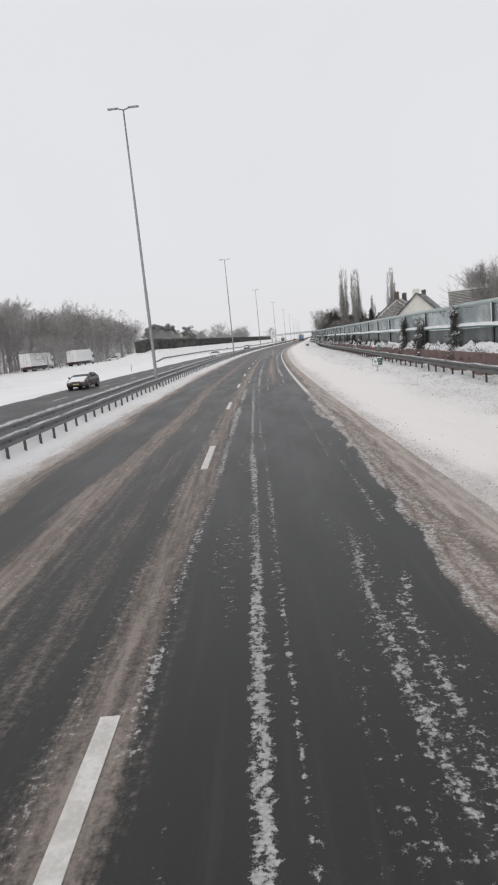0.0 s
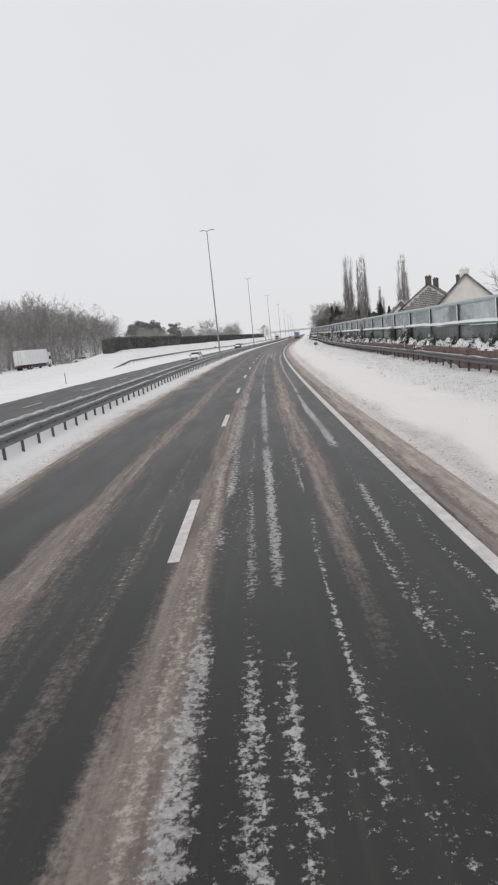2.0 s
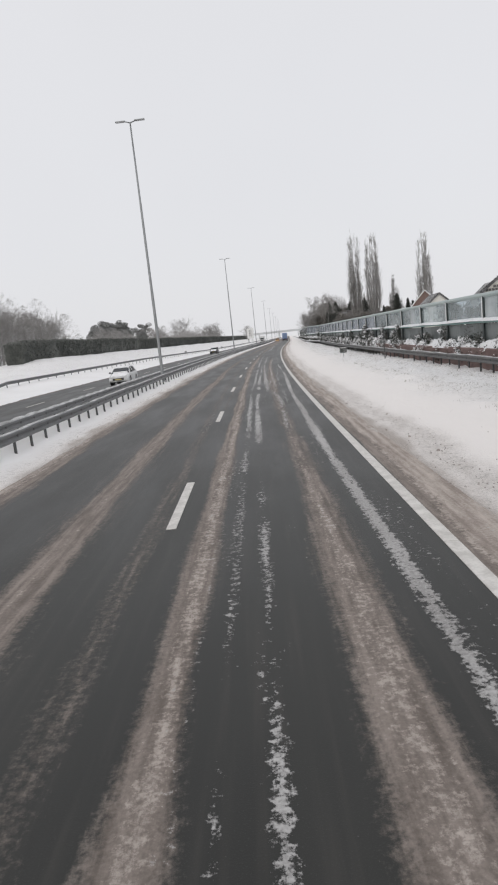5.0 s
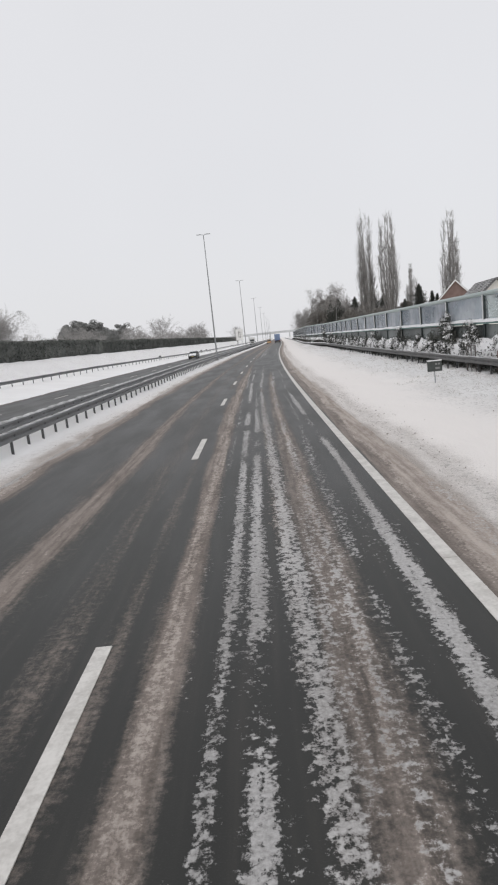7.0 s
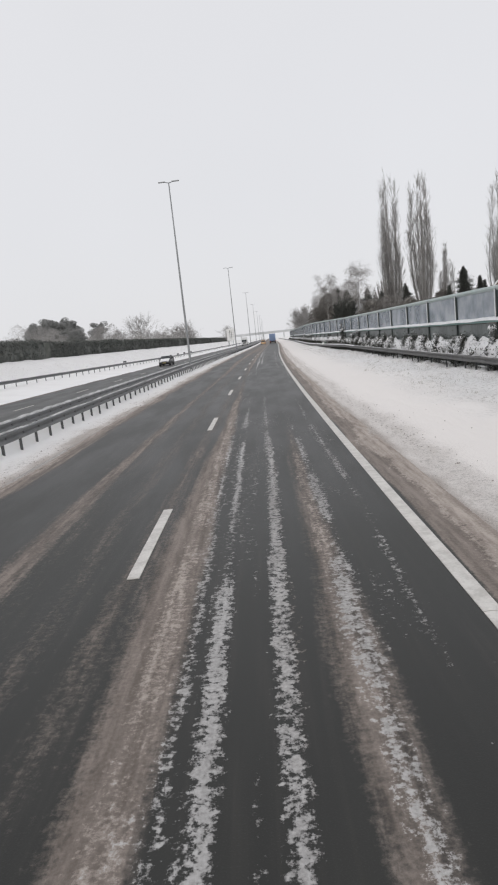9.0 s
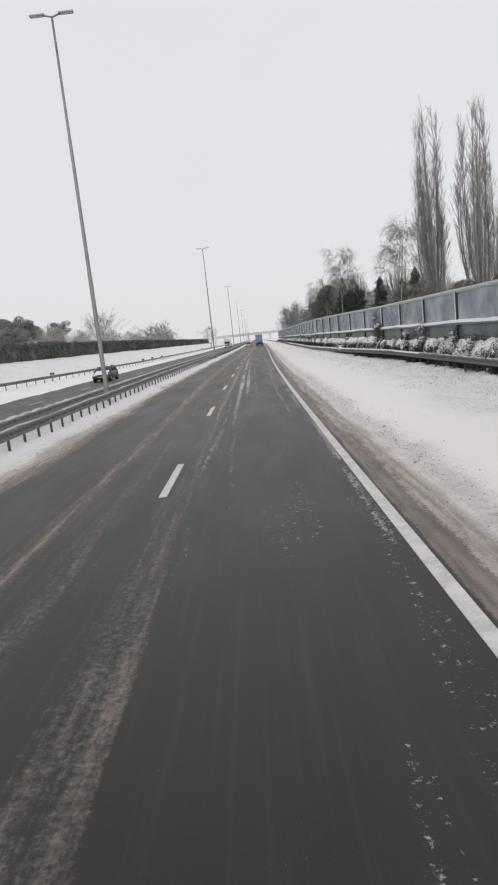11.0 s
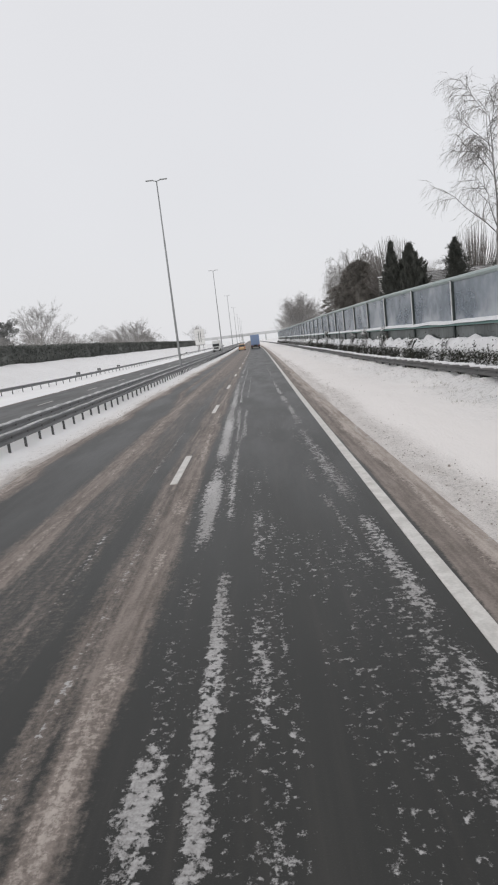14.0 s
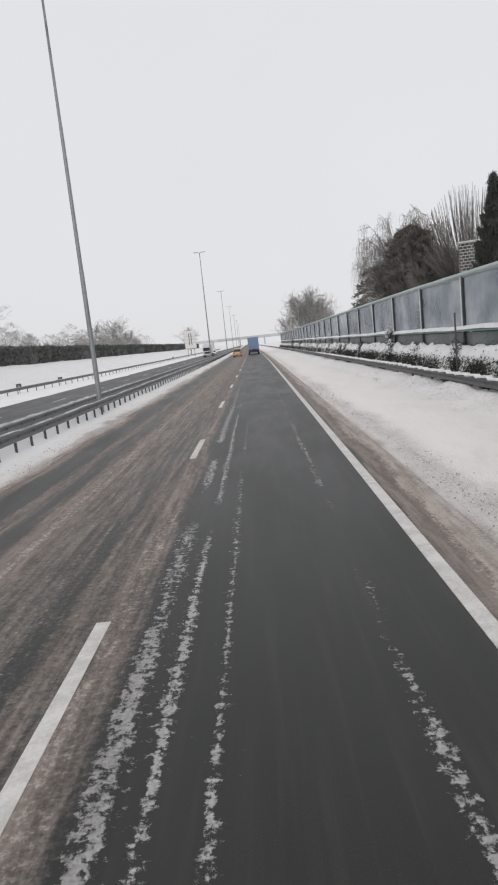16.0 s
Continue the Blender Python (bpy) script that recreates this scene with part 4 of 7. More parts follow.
bar_top = lambda s: float(np.interp(s, (-20, 80, 160, 230, 262, 290, 440), (3.32, 3.40, 3.67, 4.02, 4.28, 4.42, 4.42)))
BAR_MID = 2.30


def bar_pose(s):
    x0, y0, _ = at(s - 3, bar_d(s - 3))
    x1, y1, _ = at(s + 3, bar_d(s + 3))
    x, y, _ = at(s, bar_d(s))
    return pose(x, y, 0, 0, 0, -math.degrees(math.atan2(x1 - x0, y1 - y0)))


def noise_barrier(s0, s1):
    wall = thing("noise_barrier", Matrix(), "noise barrier of clear panels between snowy green steel posts", "noise barrier")
    ss = np.arange(s0, s1 + 0.1, 2.0)
    dd = np.array([bar_d(s) for s in ss])
    tops = np.array([bar_top(s) for s in ss])
    ring = [(0.115 * math.cos(a), 0.115 * math.sin(a)) for a in np.linspace(0, 2 * math.pi, 9)[:-1]]
    sweep("top_tube", ss, ring, M_TOPTUBE, wall, "pale green steel tube", offset=dd, lift=tops)
    sweep("ledge", ss, [(-0.26, BAR_MID - 0.10), (0.06, BAR_MID - 0.10), (0.06, BAR_MID), (-0.22, BAR_MID), (-0.26, BAR_MID - 0.05)][::-1], M_GREEN, wall, offset=dd)
    fine = np.arange(s0, s1, 0.5)
    fd = np.array([bar_d(s) for s in fine])
    puff = (fbm(fine / 2.5, fine * 0, 61) - 0.5) * 0.10
    sec = [(-0.29, BAR_MID - 0.01), (0.02, BAR_MID - 0.01), (0.02, BAR_MID + 0.15), (-0.10, BAR_MID + 0.12), (-0.25, BAR_MID + 0.055)][::-1]
    sweep("ledge_snow", fine, sec, M_CAP, wall, "ridge of snow on the ledge", offset=fd, lift=np.clip(puff, -0.06, 0.1))
    # posts: two flanges and a web, height as unit length
    bm = bmesh.new()
    box(bm, -0.10, -0.075, -0.09, 0.09, 0, 1)
    box(bm, 0.075, 0.10, -0.09, 0.09, 0, 1)
    box(bm, -0.08, 0.08, -0.02, 0.02, 0, 1)
    post = part("post", bm, M_BARPOST, wall)
    bm = bmesh.new()
    box(bm, -0.011, 0.011, -2.88, 2.88, 0, 1, 0.0)
    pane = part("pane", bm, M_PANE, wall, "dirty clear acrylic panel")
    bright = pane.data.copy()
    bright.materials.clear()
    bright.materials.append(M_PANE_CLEAR)
    bm = bmesh.new()
    box(bm, -0.03, 0.03, -2.9, 2.9, 0, 1, 0.008)
    panel = part("lower_panel", bm, M_LOWPANEL, wall, "dull green lower panel")
    bm = bmesh.new()
    box(bm, -0.125, -0.10, 0.025, 0.09, 0, 1, 0.0)
    strip = part("post_cover", bm, M_CAP, wall, "frost and snow on the post")
    first = True
    for s in np.arange(s0, s1, 6.0):
        m, mm = bar_pose(s), bar_pose(s + 3)
        top = bar_top(s)
        scale = lambda z0, z1: Matrix.Translation((0, 0, z0)) @ Matrix.Diagonal((1, 1, z1 - z0, 1))
        spots = ((post, m @ scale(-0.3, top)), (pane, mm @ scale(BAR_MID + 0.02, bar_top(s + 3) - 0.08)), (panel, mm @ scale(0.1, BAR_MID - 0.15)), (strip, m @ scale(BAR_MID, top - 0.05)))
        for ob, pm in spots:
            if first:
                ob.matrix_basis = pm
            else:
                share(ob.name.split(".")[0], bright if ob is pane and s < 138 else ob.data, wall, pm)
        first = False
    return wall


noise_barrier(-18.1, 432)


# low plinth of red-brown panels in front of the barrier, up to s = 140
def plinth():
    wall = thing("plinth_wall", Matrix(), "low red-brown concrete wall in front of the noise barrier", "wall")
    for k in range(-6, 47):
        a, b = 3.0 * k, 3.0 * k + 2.98
        sec = [(-0.62, -0.3), (-0.40, -0.3), (-0.40, 1.00), (-0.43, 1.03), (-0.59, 1.03), (-0.62, 1.00)][::-1]
        ob = sweep("wall_panel", np.array([a, b]), sec, M_REDWALL, wall, offset=[bar_d(a), bar_d(b)])
    return wall


plinth()


# ---------------------------------------------------------------- plants
def quads(spots, normals, size, seed, name, material, parent=None, label="", stretch=1.6):
    """Many small leaf or clump faces at given places, each turned about its normal."""
    rng = np.random.default_rng(seed)
    P, N = np.asarray(spots, float), np.asarray(normals, float)
    n = len(P)
    N = N + rng.normal(0, 0.55, (n, 3))
    N /= np.linalg.norm(N, axis=1, keepdims=True) + 1e-9
    T = np.cross(N, rng.normal(0, 1, (n, 3)))
    T /= np.linalg.norm(T, axis=1, keepdims=True) + 1e-9
    B = np.cross(N, T)
    sz = (size * rng.uniform(0.5, 1.3, n))[:, None] if np.isscalar(size) else (np.asarray(size) * rng.uniform(0.5, 1.3, n))[:, None]
    V = np.stack([P - T * sz * stretch, P - B * sz * 0.6 + N * sz * 0.15, P + T * sz * stretch, P + B * sz * 0.6 + N * sz * 0.15], 1).reshape(-1, 3)
    k = np.arange(n) * 4
    F = np.stack([np.stack([k, k + 1, k + 2], 1), np.stack([k, k + 2, k + 3], 1)], 1).reshape(-1, 3)
    return link_mesh(name, V, F, material, parent, label)


def tube_mesh(name, segs, material, parent=None, label=""):
    """Branches: rows of start, end, radius at both."""
    A = np.array([s[0] for s in segs], float)
    B = np.array([s[1] for s in segs], float)
    R0, R1 = np.array([s[2] for s in segs]), np.array([s[3] for s in segs])
    D = B - A
    D /= np.linalg.norm(D, axis=1, keepdims=True) + 1e-9
    ref = np.where(np.abs(D[:, 2:3]) > 0.9, np.array([[1.0, 0, 0]]), np.array([[0, 0, 1.0]]))
    U = np.cross(D, ref)
    U /= np.linalg.norm(U, axis=1, keepdims=True) + 1e-9
    W = np.cross(D, U)
    V, F, base = [], [], 0
    for sides, pick in ((7, R0 > 0.06), (3, R0 <= 0.06)):
        idx = np.where(pick)[0]
        if not len(idx):
            continue
        ang = np.arange(sides) * 2 * math.pi / sides
        off = U[idx, None] * np.cos(ang)[None, :, None] + W[idx, None] * np.sin(ang)[None, :, None]
        lo = A[idx, None] + off * R0[idx, None, None]
        hi = B[idx, None] + off * R1[idx, None, None]
        V.append(np.concatenate([lo, hi], 1).reshape(-1, 3))
        k = base + np.arange(len(idx))[:, None] * 2 * sides
        j = np.arange(sides)[None]
        F.append(np.stack([k + j, k + (j + 1) % sides, k + sides + (j + 1) % sides, k + sides + j], -1).reshape(-1, 4))
        base += len(idx) * 2 * sides
    return link_mesh(name, np.concatenate(V), np.concatenate(F), material, parent, label, True)


def blade_mesh(name, twigs, material, parent=None, label=""):
    """Fine twigs: each a slim blade that tapers to a point."""
    A, B, R = np.array([t[0] for t in twigs], float), np.array([t[1] for t in twigs], float), np.array([t[2] for t in twigs])
    r = np.random.default_rng(len(twigs))
    U = np.cross(B - A, r.normal(0, 1, A.shape))
    U *= (R / (np.linalg.norm(U, axis=1) + 1e-9))[:, None]
    V = np.stack([A - U, A + U, B], 1).reshape(-1, 3)
    return link_mesh(name, V, np.arange(len(V)).reshape(-1, 3), material, parent, label)


def spray(twigs, rng, pts, count, length, radius, angle, droop, forks=2):
    """Twigs along a branch, each with a few side twigs."""
    for k in range(count):
        q, e = along(pts, rng.uniform(0.12, 1.0))
        d = sideways(rng, e, rng.uniform(*angle)) + np.array((0, 0, droop))
        d /= np.linalg.norm(d)
        n = length * rng.uniform(0.5, 1.4)
        tip = q + d * n
        if droop < -0.3:
            mid = q + d * n * 0.45
            tip = mid + (d + np.array((0, 0, droop * 1.3))) / np.linalg.norm(d + np.array((0, 0, droop * 1.3))) * n * 0.75
            twigs.append((q, mid + (mid - q) * 0.3, radius))
            q = mid
        twigs.append((q, tip, radius))
        for j in range(forks):
            f = rng.uniform(0.2, 0.75)
            g = sideways(rng, tip - q, rng.uniform(0.35, 0.8)) + np.array((0, 0, droop * 0.8))
            twigs.append((q + (tip - q) * f, q + (tip - q) * f + g / np.linalg.norm(g) * n * rng.uniform(0.3, 0.6), radius * 0.7))


def limb(segs, rng, p, d, length, r0, r1, steps, wander, pull):
    """One wandering limb; pull bends it towards a direction. Returns its points."""
    pts = [np.array(p, float)]
    d = np.array(d, float)
    for k in range(steps):
        d = d + rng.normal(0, wander, 3) + np.array(pull) / steps
        d /= np.linalg.norm(d)
        q = pts[-1] + d * length / steps
        a, b = r0 + (r1 - r0) * k / steps, r0 + (r1 - r0) * (k + 1) / steps
        segs.append((pts[-1], q, a, b))
        pts.append(q)
    return pts, d


def along(pts, f):
    k = min(int(f * (len(pts) - 1)), len(pts) - 2)
    u = f * (len(pts) - 1) - k
    return pts[k] * (1 - u) + pts[k + 1] * u, pts[k + 1] - pts[k]


def sideways(rng, d, angle):
    d = np.array(d, float) / (np.linalg.norm(d) + 1e-9)
    t = np.cross(d, rng.normal(0, 1, 3))
    t /= np.linalg.norm(t) + 1e-9
    return d * math.cos(angle) + t * math.sin(angle)


def bare_tree(name, height, seed, style, label, spread=0.5, group="", twigs=11, stout=1.0):
    """A leafless tree. Styles: broad, poplar, fan, weeping."""
    rng = np.random.default_rng(seed)
    wood, crown = [], []
    if style == "poplar":
        # a bundle of stems that part low down and rise side by side, all of them set with steep fine branches
        stems = [limb(wood, rng, (0, 0, -0.3), (0, 0, 1), height * 0.945, height * 0.010, 0.014, 14, 0.008, (0, 0, 0.9))[0]]
        main = stems[0]
        for k in range(17):
            a, f0 = k * 2.4 + rng.uniform(0, 0.6), rng.uniform(0.02, 0.16)
            top = 0.72 if k == 0 else rng.uniform(0.84, 0.955) if k < 6 else rng.uniform(0.48, 0.86)
            p, _ = along(main, f0)
            lean = 0.30 if k == 0 else rng.uniform(0.09, 0.20) if k < 6 else rng.uniform(0.30, 0.55) * (1.35 - 0.6 * top)
            pts, _ = limb(wood, rng, p, (lean * math.cos(a), lean * math.sin(a), 1), height * (top - f0), height * 0.0050, 0.012, 12, 0.010, (-1.05 * lean * math.cos(a), -1.05 * lean * math.sin(a), 0.7))
            stems.append(pts)
        for k in range(1250):
            pts = stems[k % len(stems)]
            f = 0.09 + 0.90 * rng.uniform() ** 0.8
            p, d = along(pts, f)
            reach = height * min(0.095, 0.034 + 0.16 * (1.0 - f)) * rng.uniform(0.6, 1.2)
            sub, _ = limb(wood, rng, p, sideways(rng, (0, 0, 1), rng.uniform(0.25, 0.60)), reach, 0.014, 0.006, 4, 0.05, (0, 0, 0.6))
            spray(crown, rng, sub, 7, 0.85, 0.0105, (0.15, 0.60), 0.40, 2)
    elif style == "fan":
        trunk, _ = limb(wood, rng, (0, 0, -0.3), (0, 0, 1), height * 0.40, height * 0.022, height * 0.017, 3, 0.03, (0, 0, 0))
        for k in range(300):
            # each branch leaves low, curves up and ends on the skin of a round head
            p0 = along(trunk, rng.uniform(0.7, 1.0))[0]
            a, u = rng.uniform(0, 2 * math.pi), math.acos(1 - 1.05 * rng.uniform())
            tip = np.array((spread * height * math.sin(u) * math.cos(a), spread * height * math.sin(u) * math.sin(a), height * (0.58 + 0.40 * math.cos(u)))) * rng.uniform(0.95, 1.0)
            mid = p0 + np.array((0.80 * (tip[0] - p0[0]), 0.80 * (tip[1] - p0[1]), 0.40 * (tip[2] - p0[2])))
            pts = [(1 - w) ** 2 * p0 + 2 * w * (1 - w) * mid + w * w * tip + rng.normal(0, 0.04, 3) * w for w in np.linspace(0, 1, 7)]
            wood += [(pts[i], pts[i + 1], 0.056 - 0.007 * i, 0.049 - 0.007 * i) for i in range(6)]
            spray(crown, rng, pts[1:6], 26, 0.60, 0.012, (0.12, 0.45), 0.30, 2)
    elif style == "weeping":
        # limbs arch up and out to a low dome; from each hangs a curtain of long twigs
        trunk, _ = limb(wood, rng, (0, 0, -0.3), (0, 0, 1), height * 0.45, height * 0.020, height * 0.012, 5, 0.04, (0, 0, 0.2))
        for k in range(54):
            p0 = along(trunk, rng.uniform(0.65, 1.0))[0]
            a, u = k * 2.4 + rng.uniform(0, 0.7), math.acos(1 - rng.uniform(0, 1.0) ** 0.8)
            out = spread * height * math.sin(u) * rng.uniform(0.8, 1.05)
            tip = np.array((out * math.cos(a), out * math.sin(a), height * (0.56 + 0.41 * math.cos(u)) * rng.uniform(0.93, 1.03)))
            mid = np.array((0.62 * tip[0], 0.62 * tip[1], tip[2] + 0.05 * height))
            pts = [(1 - w) ** 2 * p0 + 2 * w * (1 - w) * mid + w * w * tip + rng.normal(0, 0.10, 3) * w for w in np.linspace(0, 1, 8)]
            wood += [(pts[i], pts[i + 1], 0.050 - 0.005 * i, 0.045 - 0.005 * i) for i in range(7)]
            for j in range(7):
                q, e = along(pts, rng.uniform(0.35, 1.0))
                sub, _ = limb(wood, rng, q, sideways(rng, e, rng.uniform(0.3, 0.9)), rng.uniform(0.7, 1.7), 0.016, 0.008, 3, 0.12, (0, 0, -0.45))
                sway = rng.normal(0, 0.10, 2)
                for i in range(twigs):
                    a0, _ = along(sub, rng.uniform(0.15, 1.0))
                    drop = rng.uniform(0.7, 3.4) * (0.75 + 0.6 * math.sin(u))
                    side = sway + rng.normal(0, 0.13, 2)
                    m1, m2 = a0 + np.array((1.4 * side[0], 1.4 * side[1], -0.12 * drop)), a0 + np.array((2.2 * side[0], 2.2 * side[1], -0.5 * drop))
                    crown += [(a0, m1, 0.011), (m1, m2, 0.012), (m2, m2 + np.array((0.5 * side[0], 0.5 * side[1], -0.5 * drop)), 0.011)]
    else:
        weep = {"weeping": -0.85, "birch": -0.45}.get(style, 0.12)
        trunk, _ = limb(wood, rng, (0, 0, -0.3), (0, 0, 1), height * (0.62 if weep > 0 else 0.93), height * (0.018 if style != "birch" else 0.009), 0.014 if style == "birch" else 0.04, 9, 0.06, (0, 0, 0.3))
        slim = style == "birch"
        for k in range(20 if slim else 24):
            f = 0.54 + 0.46 * k / 20 if slim else 0.2 + 0.8 * k / 24
            p, d = along(trunk, f)
            reach = height * spread * (1.15 - 0.75 * f) * rng.uniform(0.7, 1.15)
            pts, e = limb(wood, rng, p, sideways(rng, (0, 0, 1), (rng.uniform(0.40, 0.85) if slim else rng.uniform(0.6, 1.15) * (1.15 - 0.5 * f))), reach * (1.25 if slim else 1.0), min(0.10 if stout > 1 else 0.09, height * 0.007) * (1.25 - f) * (0.5 if slim else 1.0), 0.010 if slim else 0.022, 5, 0.13 if stout > 1 else 0.10, (0, 0, -0.25 if slim else 0.14 if stout > 1 else 0.35))
            spray(crown, rng, pts, 8, reach * 0.22, 0.007 if slim else 0.018, (0.4, 0.9), weep, 2)
            for j in range(8 if slim else 9):
                q, e = along(pts, rng.uniform(0.2, 1.0))
                sub, _ = limb(wood, rng, q, sideways(rng, e, rng.uniform(0.4, 0.95)), reach * rng.uniform(0.25, 0.5), 0.014 if slim else 0.026, 0.008 if slim else 0.012, 3, 0.12, (0, 0, 0.25 if weep > 0 else -0.4))
                spray(crown, rng, sub, twigs, 0.62 if slim else 1.0, 0.0058 if slim else 0.012 * stout, (0.35, 0.95), weep, 3)
    tree = thing(name, Matrix(), label, "tree", group)
    # woodland and poplar trunks get pale tones instead of bark, as painted haze
    tube_mesh("trunk", wood, M_WOOD_HAZED if stout > 1 else M_BIRCH if style == "birch" else M_FROST_HAZED if style == "poplar" else M_BARK, tree)
    blade_mesh("crown", crown, M_WOOD_HAZED if stout > 1 else M_FROST_HAZED, tree, "haze of fine twigs" if stout > 1 else "")
    return tree


def evergreen(name, height, radius, seed, label, group="", cone=0.9, count=20000, snow=0.0, size=0.085, material=None):
    """A dense evergreen: short needled sprays all over an uneven body, some with snow."""
    rng = np.random.default_rng(seed)
    h = rng.uniform(0, 1, count) ** 0.85
    a = rng.uniform(0, 2 * math.pi, count)
    lump = 1 + 0.22 * np.sin(3 * a + 9 * h + seed) + 0.15 * np.sin(7 * a - 17 * h) + 0.10 * np.sin(13 * a + 41 * h)
    prof = np.where(h < 0.12, 0.75 + 2.0 * h, 1.0) * (1 - h) ** cone * 1.05 + 0.03
    r = radius * prof * lump * (0.25 + 1.5 * fbm(a * 1.9 + 7, h * height * 0.8, seed, 3)) * rng.uniform(0.40, 1.12, count) ** 0.6
    if name == "fir_tree":
        # whorls of boughs with gaps between them
        r = r * (0.35 + 0.75 * (1 - (h * height / 0.85 + 0.12 * np.sin(2 * a + 3 * h)) % 1.0)) * (0.75 + 0.35 * np.sin(5 * a + 2.4 * np.floor(h * height / 0.85)))
    P = np.stack([r * np.cos(a), r * np.sin(a), 0.3 + h * (height - 0.3) + rng.normal(0, 0.12, count)], 1)
    N = np.stack([np.cos(a), np.sin(a), np.full(count, 0.55)], 1)
    if name != "fir_tree":
        # separate boughs: each a bunch of sprays that tapers outwards, steep on a cypress, flat and spreading on a yew
        steep = name == "cypress_tree"
        boughs = int(26 * height ** 0.5 * radius ** 0.7)
        bh, ba = (np.arange(boughs) + rng.uniform(0, 1, boughs)) / boughs, np.arange(boughs) * 2.4 + rng.uniform(-0.5, 0.5, boughs)
        bh = bh ** 0.9
        reach = radius * (np.where(bh < 0.12, 0.8 + 1.6 * bh, 1.0) * (1 - bh) ** cone + 0.04) * (rng.uniform(0.70, 1.10, boughs) if steep else rng.uniform(0.50, 1.22, boughs))
        if steep:
            reach = reach * np.minimum(1.0, (1 - bh) / 0.26) ** 0.6
        which = rng.integers(0, boughs, count)
        f = rng.uniform(0, 1, count) ** 0.7
        girth = (0.22 + 0.13 * radius if steep else 0.16 + 0.10 * radius) * (1.15 - f) * (0.45 + 0.55 * (1 - bh[which]))
        lift = (0.55 if steep else 0.10) * reach[which] * f ** 1.4 - (0 if steep else 0.22) * reach[which] * f ** 3
        ca, sa, rr = np.cos(ba[which]), np.sin(ba[which]), reach[which] * (0.25 + 0.80 * f)
        o = rng.normal(0, 0.62, (count, 3)) * girth[:, None]
        P = np.stack([rr * ca + o[:, 0], rr * sa + o[:, 1], np.minimum(0.3 + bh[which] * (height - 1.1) + lift + o[:, 2] * (1.2 if steep else 0.7), height + 0.1)], 1)
        N = np.stack([ca, sa, np.full(count, 1.1 if steep else 0.25)], 1)
    tree = thing(name, Matrix(), label, "tree", group)
    bm = bmesh.new()
    rod(bm, (0, 0, -0.3), (0, 0, height * 0.85), 0.05 * height ** 0.6, 0.02, 8)
    part("trunk", bm, M_BARK, tree)
    # inner mass of old wood and shaded needles
    V, F, rings, k = [], [], 12, 14
    for i in range(rings):
        hh = i / (rings - 1)
        pr = (min(1.0, 0.75 + 2.0 * hh) * (1 - hh) ** cone + 0.02) * radius * (0.22 if name == "fir_tree" else 0.50)
        for j in range(k):
            q = pr * rng.uniform(0.75, 1.1)
            V.append((q * math.cos(2 * math.pi * j / k), q * math.sin(2 * math.pi * j / k), 0.4 + hh * (height - 0.9)))
    F = [(i * k + j, i * k + (j + 1) % k, (i + 1) * k + (j + 1) % k, (i + 1) * k + j) for i in range(rings - 1) for j in range(k)]
    link_mesh("core", V, F, material or M_LEAF, tree)
    # needled sprays: slim blades that point outwards and up
    N = N / np.linalg.norm(N, axis=1, keepdims=True) + rng.normal(0, 0.45, (count, 3)) + np.array((0, 0, 0.35))
    N /= np.linalg.norm(N, axis=1, keepdims=True)
    long = size * 5.0 * rng.uniform(0.6, 1.4, count)
    U = np.cross(N, rng.normal(0, 1, (count, 3)))
    U *= (0.36 * size / (np.linalg.norm(U, axis=1) + 1e-9))[:, None]
    A, B = P - N * long[:, None] * 0.5, P + N * long[:, None] * 0.5
    V = np.stack([A - U, A + U, B], 1).reshape(-1, 3)
    link_mesh("crown", V, np.arange(3 * count).reshape(-1, 3), material or M_LEAF, tree)
    pick = rng.uniform(0, 1, count) < snow
    if pick.any():
        quads(P[pick] * np.array([1.04, 1.04, 1]) + np.array([0, 0, 0.05]), np.tile((0.1, 0.1, 1.0), (pick.sum(), 1)), size * 0.8, seed + 1, "snow_on_branches", M_CAP, tree)
    return tree


def put(tree, s, d, z=None, turn=0.0, scale=1.0):
    m = stand(s, d, float(rise(s, d)) if z is None else z, turn) @ Matrix.Scale(scale, 4)
    tree.matrix_basis = m
    return tree


def again(tree, s, d, turn, scale):
    ob = copy_thing(tree, stand(s, d, float(rise(s, d)), turn))
    ob.scale = (scale, scale, scale)
    return ob


# three tall poplars and the trees round them
POPS = "tall poplars behind the noise barrier"
put(bare_tree("poplar_tree", 28.2, 3, "poplar", "tall bare Lombardy poplar behind the noise barrier", group=POPS), 253.6, 22.6, 0.3, 170)
put(bare_tree("poplar_tree", 26.6, 4, "poplar", "tall bare Lombardy poplar behind the noise barrier", group=POPS), 250.6, 26.9, 0.3)
pop3 = put(bare_tree("poplar_tree", 25.8, 5, "poplar", "tall bare Lombardy poplar beside the brick house", group=POPS), 252.9, 40.3, 0.3)
again(pop3, 262, 33.5, 80, 0.62)

BROAD = "bare trees behind the noise barrier"
broad_a = put(bare_tree("bare_tree", 15.0, 11, "broad", "bare broad-crowned tree with thin snow-dusted twigs", group=BROAD), 148, 46, 0.3, 0, 1.1)
broad_b = put(bare_tree("bare_tree", 14.0, 12, "broad", "bare broad-crowned tree with thin snow-dusted twigs", 0.42, BROAD), 262, 24.5, 0.3, 0, 0.68)
broad_c = put(bare_tree("bare_tree", 13.0, 13, "broad", "bare spreading tree with dense dusted twigs", 0.55, BROAD, 13), 330, 22, 0.3)
